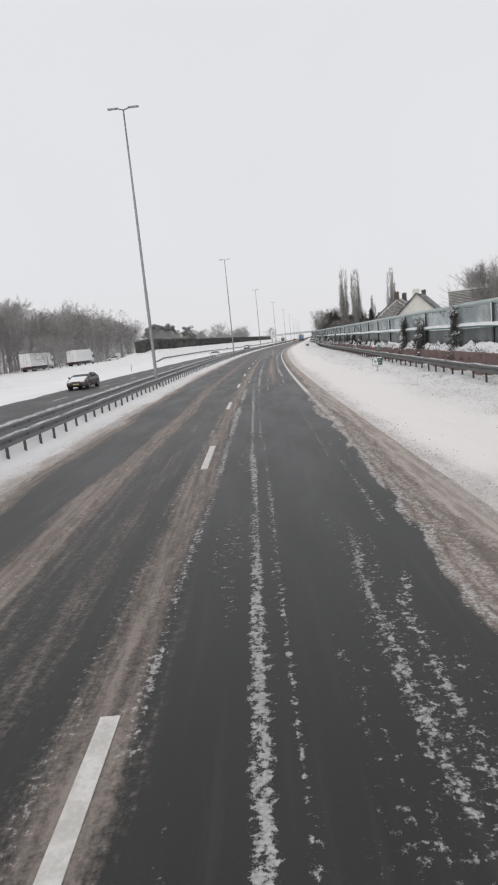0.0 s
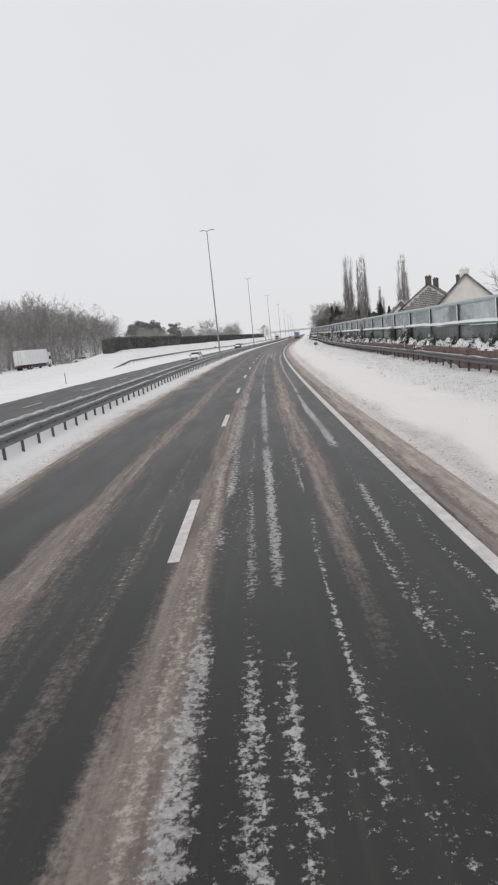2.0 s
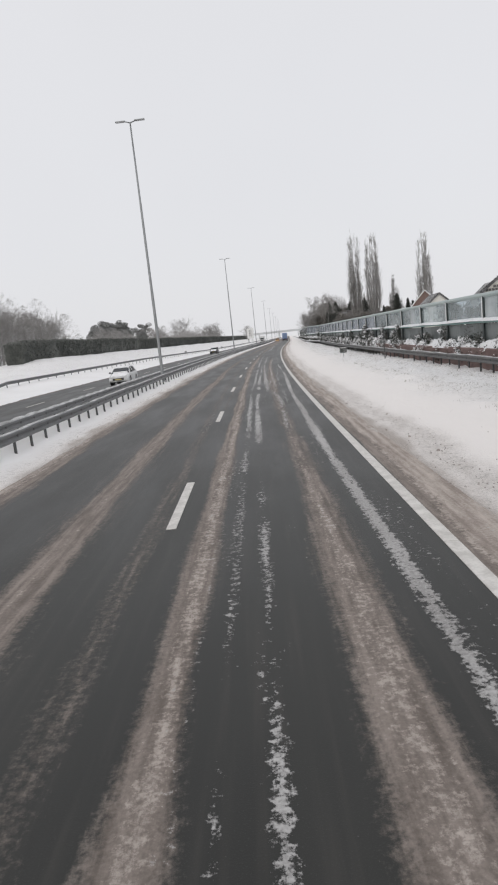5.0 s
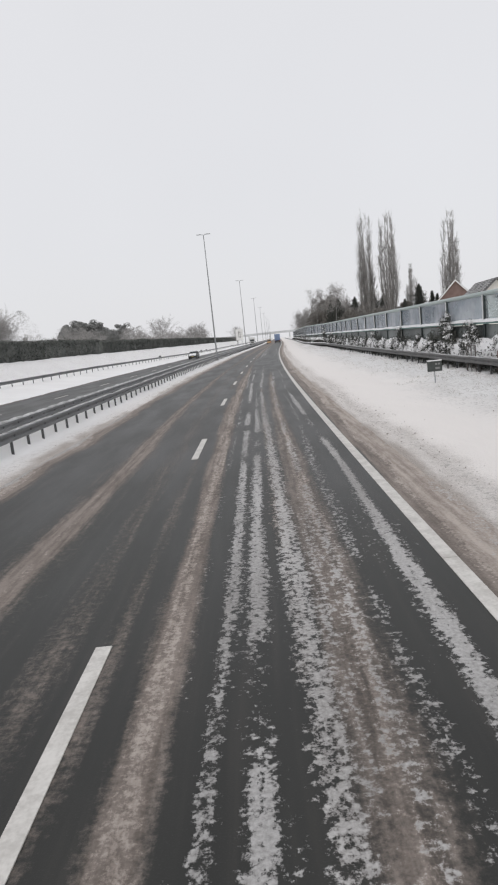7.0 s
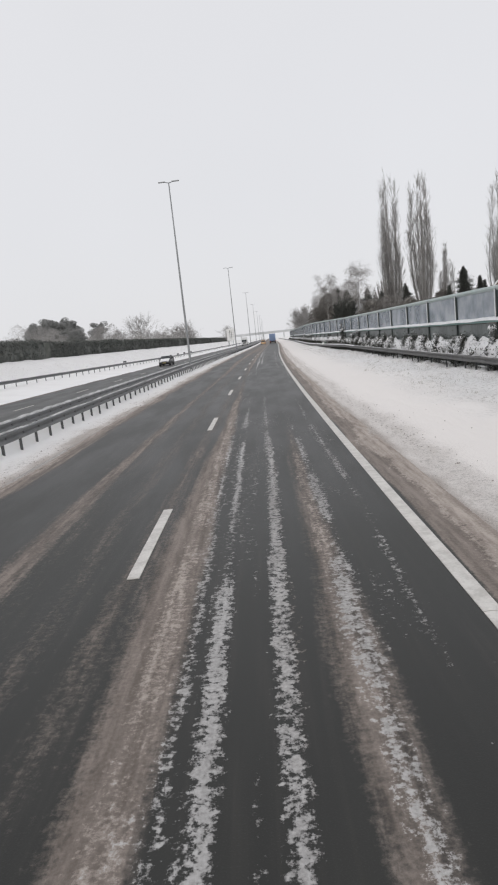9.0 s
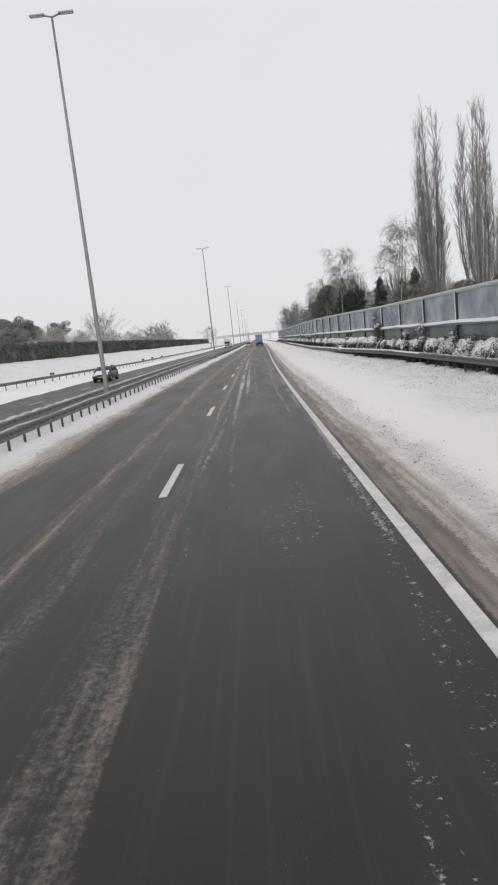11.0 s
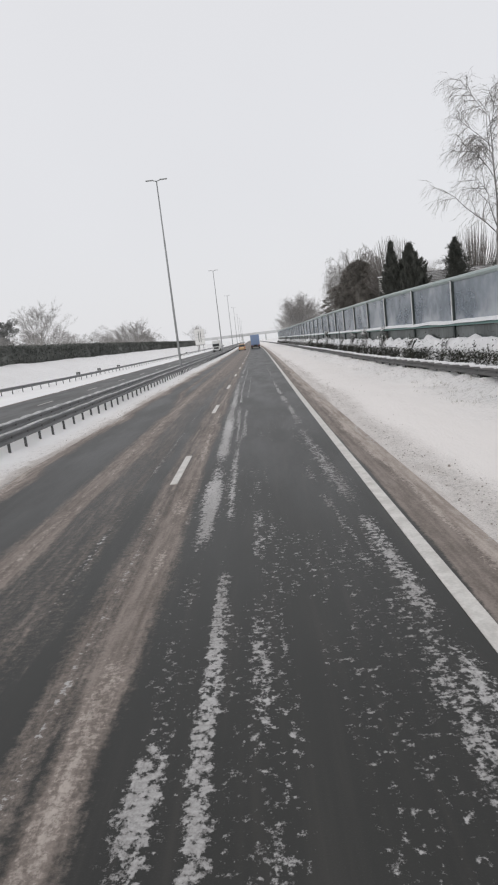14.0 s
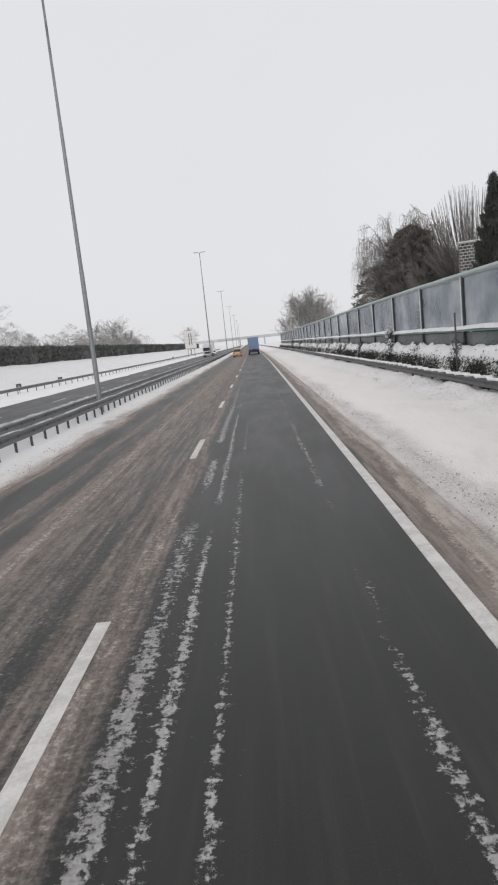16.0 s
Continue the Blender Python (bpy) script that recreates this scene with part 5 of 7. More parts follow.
put(bare_tree("bare_tree", 12.0, 14, "broad", "dense bare tree with snow-dusted twigs beside the tiled house", 0.60, BROAD, 24), 103.5, 34.2, 0.3)
for s, d, turn, k, src in ((244, 20.5, 40, 0.55, broad_a), (259, 28, 130, 0.6, broad_c), (240, 27, 200, 0.5, broad_b), (255, 19, 77, 0.62, broad_c), 
                           (318, 27, 12, 0.95, broad_b)):
    again(src, s, d, turn, k)
put(bare_tree("birch_tree", 11.5, 21, "birch", "slender bare birch with hanging twigs behind the noise barrier", 0.30, twigs=15), 250.0, 10.55, 0.3)
put(bare_tree("birch_tree", 10.9, 24, "birch", "bare birch with fine hanging twigs in front of the poplars", 0.30, twigs=15), 230.8, 13.0, 0.3)
put(bare_tree("willow_tree", 16.2, 22, "weeping", "bare weeping tree with long hanging twigs", 0.34, twigs=15), 330, 18.2, 0.3)
fan = put(bare_tree("pollarded_tree", 14.8, 31, "fan", "bare tree with a round head of fanned upright branches", 0.29), 310.5, 31.0, 0.3)
again(fan, 318.3, 21.7, 120, 1.02)
FIRS = "dark evergreens behind the noise barrier"
fir_a = put(evergreen("fir_tree", 11.1, 3.9, 41, "dark narrow fir with traces of snow", FIRS, 0.85, 24000), 298.8, 24.7, 0.3)
put(evergreen("cypress_tree", 12.7, 2.1, 42, "dark dense cypress with a broken top", FIRS, 0.62, 36000), 302.1, 18.0, 0.3)
put(evergreen("cypress_tree", 12.1, 3.3, 46, "dark dense cypress with a ragged top", FIRS, 0.55, 44000), 301.3, 20.0, 0.3)
put(evergreen("yew_tree", 11.9, 7.2, 43, "broad dull brown-grey evergreen mound", FIRS, 0.58, 76000, 0.0, 0.085, M_YEW), 323.0, 17.4, 0.3, 0, 1.10)
fir_d = put(evergreen("fir_tree", 8.0, 1.5, 44, "small dark fir with traces of snow", FIRS, 0.7, 7000, 0.0, 0.12), 246, 34.5, 0.3)
fir_e = put(evergreen("yew_tree", 6.4, 3.0, 45, "low dark evergreen bush", FIRS, 0.45, 8000, 0.0, 0.13, M_YEW), 243, 32, 0.3)
for s, d, turn, k, src in ((244.5, 31.6, 0, 0.84, fir_a), (250, 36.5, 90, 0.9, fir_d), (256, 27, 10, 0.95, fir_e), (248, 24, 50, 1.0, fir_e),
                           (285, 28, 30, 0.96, fir_a), (286.5, 26, 100, 0.82, fir_a), (283, 30.5, 220, 0.90, fir_a), (333, 13.6, 120, 0.9, fir_e), (252, 21, 140, 1.15, fir_e),
                           (246, 17.5, 20, 1.05, fir_e), (250, 20.5, 75, 0.9, fir_e), (251, 30, 210, 1.15, fir_e), (240, 22, 300, 0.95, fir_e), (122, 25.5, 0, 0.7, fir_e), (165, 24.5, 0, 0.75, fir_e), (160, 30, 50, 0.75, fir_e), (236, 27, 0, 0.8, fir_d)):
    again(src, s, d, turn, k)

# woods on the left, behind the parking area and then behind the hedge
WOOD = "bare trees of the wood beside the parking area"
wood_src = [put(bare_tree("woodland_tree", 19.0, 51 + k, "broad", "tall bare woodland tree with frosted twigs paled for haze", (0.58, 0.52, 0.64)[k], WOOD, 13, 1.45), (150, 176, 203)[k], (-64, -66, -63)[k]) for k in range(3)]
rng = np.random.default_rng(7)
for k in range(21):
    s = 112 + k * 8.2 + rng.uniform(-3, 3)
    again(wood_src[k % 3], s, -62 - rng.uniform(0, 9), rng.uniform(0, 360), rng.uniform(0.86, 1.12) * (1.0 if s < 245 else 0.84))
for k in range(15):
    s = 132 + k * 10.5 + rng.uniform(-3, 3)
    again(wood_src[(k + 1) % 3], s, -74 - rng.uniform(0, 16), rng.uniform(0, 360), rng.uniform(1.12, 1.38) * (1.0 if s < 250 else 0.75))
for k in range(14):
    s = 300 + k * 22 + rng.uniform(-5, 5)
    again(wood_src[k % 3], s, -46 - rng.uniform(0, 40), rng.uniform(0, 360), rng.uniform(0.40, 0.66))
for s, d, k in ((141.5, -49.8, 0.50), (146.0, -48.9, 0.44), (350, -42.5, 0.68), (318, -47, 0.50), (449, -41, 0.68), (436, -44, 0.60), (462, -43, 0.62), (478, -42, 0.55), (542, -27, 0.74), (408, 13.5, 0.84), (405, 11.5, 0.74), (411, 14.5, 0.80), (407, 16.5, 0.66), (413, 17, 0.66), (403, 16, 0.60), (430, 21, 0.58), (520, 16, 0.7), (560, 20, 0.75)):
    again(wood_src[int(s) % 3], s, d, 35 + 40 * (int(s) % 7), k)
# the depth of the wood behind its edge, and the bare scrub behind the hedge
twigs_far = []
for k in range(235):
    deep = k < 110
    s, d = (rng.uniform(105, 292), -rng.uniform(68, 100)) if deep else (rng.uniform(300, 560), -rng.uniform(44, 80))
    x, y, z = at(s, d, float(rise(s, d)))
    tall = 9.5 + 13 * float(fbm(s / 14.0, 0.0, 83, 2)) * rng.uniform(0.85, 1.1) if deep else rng.uniform(6.0, 10.5)
    for j in range(1150 if deep else 700):
        f = rng.uniform(0.05, 1.0)
        rad = (0.34 if deep else 0.48) * tall * math.sin(math.pi * min(1.0, 0.22 + 0.78 * f)) ** 0.7
        a, u = rng.uniform(0, 2 * math.pi), rng.uniform() ** 0.5
        q = np.array((x + rad * u * math.cos(a), y + rad * u * math.sin(a), z + tall * f * 0.92))
        e = np.array((0.9 * u * math.cos(a), 0.9 * u * math.sin(a), 0.45)) + rng.normal(0, 0.8, 3)
        twigs_far.append((q, q + e / np.linalg.norm(e) * rng.uniform(0.4, 1.0), 0.034))
tagged(blade_mesh("far_woods", twigs_far, M_WOOD_HAZED), "grey mass of bare twigs deep in the wood", "woods", "", "stuff")


def pine(name, height, seed, label, group):
    """A broad pine: clumps of needles on a bare-stemmed trunk, with gaps between them."""
    r = np.random.default_rng(seed)
    tree = thing(name, Matrix(), label, "tree", group)
    wood, P, N = [], [], []
    trunk, _ = limb(wood, r, (0, 0, -0.3), (0, 0, 1), height * 0.9, height * 0.02, 0.05, 7, 0.05, (0, 0, 0.3))
    for k in range(30):
        f = 0.22 + 0.78 * k / 30
        p, d = along(trunk, f)
        pts, _ = limb(wood, r, p, sideways(r, (0, 0, 1), r.uniform(0.7, 1.4)), height * r.uniform(0.16, 0.34) * (1.3 - 0.6 * f), 0.07, 0.03, 3, 0.1, (0, 0, 0.4))
        c = pts[-1]
        n = 225
        v = r.normal(0, 1, (n, 3))
        v /= np.linalg.norm(v, axis=1, keepdims=True)
        P.append(c + v * (r.uniform(0.5, 1.0, (n, 1)) ** 0.5) * np.array((1.0, 1.0, 0.62)) * height * r.uniform(0.085, 0.13))
        N.append(v + np.array((0, 0, 0.4)))
    tube_mesh("trunk", wood, M_BARK, tree)
    quads(np.concatenate(P), np.concatenate(N), 0.20, seed, "crown", M_PINE_HAZED, tree)
    return tree


pines = [put(pine("pine_tree", 15.0, 61 + k, "rounded pine behind the hedge with needles paled for haze", "pines behind the hedge"), 392 + 5 * k, -86 + 7 * k) for k in range(2)]
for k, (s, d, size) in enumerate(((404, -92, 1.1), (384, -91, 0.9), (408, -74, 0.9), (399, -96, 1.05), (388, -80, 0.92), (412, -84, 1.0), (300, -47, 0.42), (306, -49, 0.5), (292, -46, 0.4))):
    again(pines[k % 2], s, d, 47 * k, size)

# undergrowth of the wood: a thicket of thin stems
segs = []
for k in range(1700):
    s, d = rng.uniform(100, 285), -58.5 - rng.uniform(0, 16)
    x, y, z = at(s, d, float(rise(s, d)))
    limb(segs, rng, (x, y, z - 0.1), (rng.normal(0, 0.25), rng.normal(0, 0.25), 1), rng.uniform(2.0, 6.0), 0.035, 0.01, 3, 0.15, (0, 0, 0.2))
tagged(tube_mesh("thicket", segs, M_WOOD_HAZED), "dense bare undergrowth at the edge of the wood", "undergrowth", "", "stuff")


# ---------------------------------------------------------------- clipped hedges on the bank
def hedge(s0, s1, d, height, width, seed):
    h = thing("hedge", Matrix(), "long dark clipped hedge on top of the snowy bank", "hedge", "hedges on the bank")
    r = np.random.default_rng(seed)
    ss = np.arange(s0, s1 + 0.1, 1.0)
    base = np.array([float(rise(s, d)) for s in ss])
    sec = [(-width / 2, -0.3), (width / 2, -0.3), (width / 2 * 1.02, height * 0.5), (width / 2 * 0.9, height * 0.93), (0, height * 0.98), (-width / 2 * 0.9, height * 0.93)]
    sweep("body", ss, sec, M_HEDGE, h, offset=d + (fbm(ss / 4, ss * 0, seed) - 0.5) * 0.4, lift=base + (fbm(ss / 5, ss * 0, seed + 3) - 0.5) * 0.5)
    n = int((s1 - s0) * (170 if s0 < 310 else 90))
    s, f = r.uniform(s0 - 0.2, s1 + 0.2, n), r.uniform(0, 1, n)
    front = f < 0.72
    zz = np.where(front, r.uniform(0.02, 1.02, n) * height, height * (1.0 + r.normal(0, 0.05, n)))
    dd = np.where(front, d + width / 2 + r.normal(0.02, 0.10, n), d + r.uniform(-0.5, 0.5, n) * width)
    bz = np.interp(s, ss, base) + (fbm(s / 5, s * 0, seed + 3) - 0.5) * 0.5
    P = at_many(s, dd, bz + zz)
    N = np.where(front[:, None], np.array([[1.0, 0, 0.3]]), np.array([[0.2, 0, 1.0]]))
    if s0 < 180:
        # the end that faces the parking area
        q = 1500
        P = np.concatenate([P, at_many(s0 + r.normal(-0.05, 0.1, q), d + r.uniform(-0.55, 0.55, q) * width, float(base[0]) + r.uniform(0.02, 1.02, q) * height)])
        N = np.concatenate([N, np.tile((0.0, -1.0, 0.3), (q, 1))])
    quads(P, N, 0.13, seed, "foliage", M_HEDGE, h)
    return h


hedge(175, 247, -37.5, 3.0, 2.4, 1)
hedge(250, 300, -37.5, 2.8, 2.4, 2)
hedge(302, 520, -37.5, 2.8, 2.6, 3)
hedge(520, 700, -37.0, 2.8, 2.6, 4)


# ---------------------------------------------------------------- planting in front of the barrier
def planting(s0, s1, seed, low, high, leafy):
    """A snowed-in strip of shrubs between rail and barrier."""
    r = np.random.default_rng(seed)
    bed = thing("shrub_strip", Matrix(), "snow-laden low shrubs along the foot of the noise barrier", "shrubs", "shrubs along the barrier")
    ss = np.arange(s0, s1 + 0.01, 0.3)
    u = np.linspace(0, 1, 9)
    S, U = np.meshgrid(ss, u, indexing="ij")
    back = np.array([bar_d(s) for s in ss]) - 0.12
    depth = np.clip(back - np.array([right_d(s) for s in ss]) - 0.45, 0.5, 1.75)[:, None] if leafy else 0.42
    z = low + (high - low) * np.sin(U * 1.45) ** 0.8 + (fbm(S / 0.9, U * 3, seed, 4) - 0.5) * (0.75 if s1 < 220 else 0.45) * np.sin(np.clip(U * 3.0, 0, 1.57))
    D = back[:, None] - depth * (1 - U) + (fbm(S / 1.1, U * 2, seed + 2) - 0.5) * 0.4 * (1 - U)
    V = at_many(S, D, z).reshape(-1, 3)
    n = len(u)
    F = [(i * n + j, i * n + j + 1, (i + 1) * n + j + 1, (i + 1) * n + j) for i in range(len(ss) - 1) for j in range(n - 1)]
    link_mesh("snow_cover", V, F, M_CAP, bed, "lumpy fresh snow", True)
    count = int((s1 - s0) * ((1600 if 205 < s1 < 320 else 700) if leafy else 300))
    s = r.uniform(s0, s1, count)
    clump = fbm(s / 1.6, s * 0, seed + 9)
    f = r.uniform(0, 1, count) ** (1.5 if leafy else 1.2)
    f = np.where((s > 212) & (r.uniform(0, 1, count) < 0.85), 0.40 * f, f)
    upper = np.where(s > 212, 0.12, 0.20)
    keep = r.uniform(0, 1, count) < np.clip(np.where(s > 212, 0.55 + (clump - 0.3) * 2.0, (clump - 0.22) * 2.2), 0.1, 1) * np.where(f < 0.36, np.where(s > 212, 1.6, 1.0), upper)
    s, f = s[keep], f[keep]
    zz = low - 0.35 + (high - low + 0.45) * np.sin(f * 1.45) ** 0.8 + r.normal(0.02, 0.12, len(s))
    dep = np.interp(s, ss, depth[:, 0]) if leafy else 0.42
    dd = np.array([bar_d(x) for x in s]) - 0.12 - dep * (1.04 - f) + r.normal(0, 0.08, len(s))
    quads(at_many(s, dd, zz), np.tile((-1.0, 0.2, 0.7), (len(s), 1)), np.where(f < 0.36, 0.042, 0.034), seed, "foliage", M_BED, bed, "dark winter leaves")
    return bed


for k in range(5):
    planting(-16 + 31 * k, 15 + 31 * k, 100 + k, 0.96, 1.36, False)
for k in range(10):
    planting(139 + 29.5 * k, 168.5 + 29.5 * k, 120 + k, 0.45, 1.70 if k > 2 else 1.45, True)


def ivy(s, height, width, seed, d_off=-0.30):
    """Ivy in ragged clumps round a few stems; the clumps thin out upwards."""
    r = np.random.default_rng(seed)
    plant = thing("ivy", bar_pose(s), "dark ivy climbing a barrier post, caked with snow", "climbing plant", "ivy on the barrier posts")
    bm = bmesh.new()
    for k in range(4):
        rod(bm, (d_off, r.normal(0, 0.1), 0), (d_off + 0.1, r.normal(0, 0.2), 0.5 + height * r.uniform(0.6, 0.95)), 0.03, 0.012, 5)
    part("stem", bm, M_BARK, plant)
    P, Q = [], []
    for k in range(int((6 + 5 * height * width) * (2.3 if s < 56 else 1.0))):
        h = r.uniform() ** 1.25
        c = np.array([d_off - 0.22 * (1 - h) + r.normal(0, 0.05), width * (1.05 - 0.75 * h) * r.normal(0, 0.48), 0.4 + h * height])
        n = int(r.uniform(40, 110))
        size = r.uniform(0.09, 0.22)
        v = c + r.normal(0, 1, (n, 3)) * size * np.array((0.6, 1.0, 1.1))
        P.append(v)
        if r.uniform() < (0.12 if s < 100 else 0.42):
            m = int(n * 0.4)
            Q.append(c + np.array((-0.08, 0, size * 0.6)) + r.normal(0, 1, (m, 3)) * size * np.array((0.5, 0.9, 0.45)))
    P = np.concatenate(P)
    P[:, 0] = np.minimum(P[:, 0], -0.06)
    quads(P, np.tile((-1.0, 0, 0.5), (len(P), 1)), 0.047, seed, "foliage", M_LEAF, plant)
    if Q:
        Q = np.concatenate(Q)
        quads(Q, np.tile((-0.7, 0, 1.0), (len(Q), 1)), 0.065, seed + 1, "snow_on_leaves", M_CAP, plant)
    return plant


BAY0 = -18.1
k_rng = np.random.default_rng(5)
for k in range(2, 70):
    s = BAY0 + 6 * k
    if s < 62:
        continue
    if k_rng.uniform() < 0.9:
        tall = k_rng.uniform() < (0.45 if s < 145 else 0.2)
        ivy(s + k_rng.uniform(-0.5, 0.5), k_rng.uniform(1.9, 2.3) if tall else k_rng.uniform(0.9, 1.6), k_rng.uniform(0.6, 1.3), 200 + k)
        if s < 200 or k_rng.uniform() < 0.55:
            ivy(s + k_rng.uniform(1.5, 4.5), k_rng.uniform(0.8, 1.5), k_rng.uniform(0.5, 1.2), 600 + k)
for s, hgt, wid in ((40.9, 2.7, 0.7), (48.2, 2.3, 1.5), (53.3, 2.5, 0.8), (84, 1.9, 0.9), (228.8, 2.9, 0.7), (270.1, 1.9, 0.8), (263.5, 1.9, 1.1), (149, 2.6, 1.0), (145, 2.0, 1.8), (148.5, 1.9, 1.5), (139, 1.9, 1.5), (152, 1.7, 1.6)):
    ivy(s, hgt, wid, int(300 + s))

# ---------------------------------------------------------------- houses behind the barrier
def tile_mat(name, colour, other, snowy):
    m, n, l, b = shader(name, 0.8)
    v = spot_of(n)
    big, small = noise_of(n, l, v, 0.8, 4.0), noise_of(n, l, v, 9.0, 4.0)
    f = maths(n, l, "ADD", maths(n, l, "MULTIPLY", big, 0.6), maths(n, l, "MULTIPLY", small, 0.4))
    col = mixed(n, l, ramp(n, l, f, 0.35, 0.65), colour, other)
    col = mixed(n, l, maths(n, l, "MULTIPLY", ramp(n, l, f, 0.46, 0.56), snowy), col, (0.80, 0.80, 0.81))
    l.new(col, b.inputs["Base Color"])
    bumped(n, l, b, small, 0.4, 0.02)
    return m


M_TILE = tile_mat("dark_roof_tiles", (0.062, 0.062, 0.064), (0.115, 0.113, 0.112), 0.15)
M_TILE2 = tile_mat("grey_roof_tiles", (0.10, 0.098, 0.096), (0.16, 0.156, 0.15), 0.25)
M_RENDER = plain("pale_render", (0.66, 0.65, 0.60), (0.76, 0.75, 0.71), 0.85, 0, 0.7, 0.2, 0.01, 20.0)
M_BRICK = plain("dark_brick", (0.066, 0.056, 0.052), (0.12, 0.102, 0.094), 0.85, 0, 1.2, 0.5, 0.01, 14.0)
M_BRICK2 = plain("red_brick", (0.150, 0.098, 0.084), (0.22, 0.155, 0.135), 0.85, 0, 1.2, 0.5, 0.01, 14.0)
M_WHITEWOOD = plain("white_paint", (0.70, 0.70, 0.69), (0.80, 0.80, 0.79), 0.5, 0, 2.0, 0.1, 0.003, 20.0)
M_DARKGLASS = shader("window_glass", 0.06, 0.0, (0.03, 0.035, 0.04))[0]


def house(name, m, width, depth, eaves, ridge, wall_mat, roof_mat, label, hip=0.0, chimneys=(), windows=(), rows=True, snow_rows=0.5, hung=False):
    """A house whose gable (or hipped end) looks along its -y; ridge along y. Roofs carry rows of tiles with snow in the joints."""
    ob = thing(name, m, label, "house", "houses behind the barrier")
    w, rise_h = width / 2, ridge - eaves
    y_front = hip * depth / 2
    V = [(-w, 0, 0), (w, 0, 0), (w, depth, 0), (-w, depth, 0), (-w, 0, eaves), (w, 0, eaves), (w, depth, eaves), (-w, depth, eaves), (0, 0, ridge - 0.1), (0, depth, ridge - 0.1)]
    F = [(0, 1, 5, 4), (1, 2, 6, 5), (2, 3, 7, 6), (3, 0, 4, 7)] + ([(4, 5, 8), (6, 7, 9)] if not hip else [(4, 5, 6, 7)])
    link_mesh("wall", V, F, wall_mat, ob)
    if hung:
        V, F = [], []
        for i in range(int(ridge / 0.30)):
            z0, z1 = i * 0.30, i * 0.30 + 0.245
            half = w if z0 < eaves else w * (ridge - 0.45 - z0) / rise_h
            j0 = int(half / 0.30)
            for j in range(-j0, j0):
                k, a = len(V), j * 0.30 + (0.15 if i % 2 else 0.0)
                V += [(a, -0.05, z0), (a + 0.265, -0.05, z0), (a + 0.265, -0.01, z1), (a, -0.01, z1), (a, 0, z0), (a + 0.265, 0, z0)]
                F += [(k, k + 1, k + 2, k + 3), (k + 4, k + 5, k + 1, k)]
        link_mesh("tile_hanging", V, F, roof_mat, ob, "rows of dark hung tiles with snow between")
    over = 0.35
    slope = math.hypot(w + over, rise_h * (w + over) / w)
    drop = rise_h * over / w

    def slab(corners, name_):
        c = [Vector(p) for p in corners]
        nrm = (c[1] - c[0]).cross(c[2] - c[0]).normalized()
        if nrm.z < 0:
            nrm = -nrm
        k = len(c)
        roof = link_mesh(name_, c + [p + nrm * 0.14 for p in c], [tuple(range(k))[::-1], tuple(range(k, 2 * k))] + [(i, (i + 1) % k, (i + 1) % k + k, i + k) for i in range(k)], roof_mat, ob)
        # rows: battens of tile and lines of snow, each a thin step
        e0, e1 = c[0], c[1]
        t0, t1 = c[-1], c[2]
        n = max(4, int((t0 - e0).length / 0.34))
        if rows:
            for i in range(n):
                for (lo, hi, kind, mat, up) in ((i / n, (i + 0.42 * snow_rows) / n, "snow_line", M_CAP, 0.17), ((i + 0.45 * snow_rows) / n, (i + 0.97) / n, "tile_course", roof_mat, 0.18)):
                    a, b2 = e0.lerp(t0, lo), e1.lerp(t1, lo)
                    c2, d2 = e1.lerp(t1, hi), e0.lerp(t0, hi)
                    link_mesh(kind, [a + nrm * (up + 0.03), b2 + nrm * (up + 0.03), c2 + nrm * up, d2 + nrm * up, a + nrm * 0.13, b2 + nrm * 0.13], [(0, 1, 2, 3), (4, 5, 1, 0)], mat, roof)
        return roof

    lift = eaves - drop
    slab([(-w - over, depth + over, lift), (-w - over, -over, lift), (0, -over + y_front, ridge), (0, depth + over, ridge)], "roof")
    slab([(w + over, -over, lift), (w + over, depth + over, lift), (0, depth + over, ridge), (0, -over + y_front, ridge)], "roof")
    if hip:
        slab([(-w - over, -over, lift), (w + over, -over, lift), (0.05, y_front - over, ridge), (-0.05, y_front - over, ridge)], "roof")
    else:
        for k in (-1, 1):
            bm = bmesh.new()
            a, b2 = Vector((k * (w + over), -over - 0.02, lift + 0.02)), Vector((0, -over - 0.02, ridge + 0.06))
            mid = (a + b2) / 2
            ang = math.atan2(b2.z - a.z, b2.x - a.x)
            box(bm, -(b2 - a).length / 2, (b2 - a).length / 2, -0.03, 0.03, -0.12, 0.10, 0, Matrix.Translation(mid) @ Matrix.Rotation(-ang, 4, "Y"))
            part("bargeboard", bm, M_TILE if wall_mat == M_RENDER else M_WHITEWOOD, ob)
    for (cx, cy, top, sx, sy, mat) in chimneys:
        bm = bmesh.new()
        box(bm, cx - sx / 2, cx + sx / 2, cy - sy / 2, cy + sy / 2, eaves, top - 0.25, 0.01)
        box(bm, cx - sx / 2 - 0.06, cx + sx / 2 + 0.06, cy - sy / 2 - 0.06, cy + sy / 2 + 0.06, top - 0.42, top - 0.22, 0.01)
        ch = part("chimney", bm, mat, ob)
        for q in (-0.22, 0.22):
            bm = bmesh.new()
            rod(bm, (cx + q * sx, cy, top - 0.3), (cx + q * sx, cy, top), 0.13, 0.11, 8)
            part("chimney_pot", bm, mat, ch)
    for (wx, wz, ww, wh) in windows:
        bm = bmesh.new()
        box(bm, wx - ww / 2, wx + ww / 2, -0.06, 0.05, wz, wz + wh, 0.01)
        win = part("window", bm, M_WHITEWOOD, ob)
        for k in range(2):
            bm = bmesh.new()
            x0 = wx - ww / 2 + 0.07 + k * (ww / 2 - 0.03)
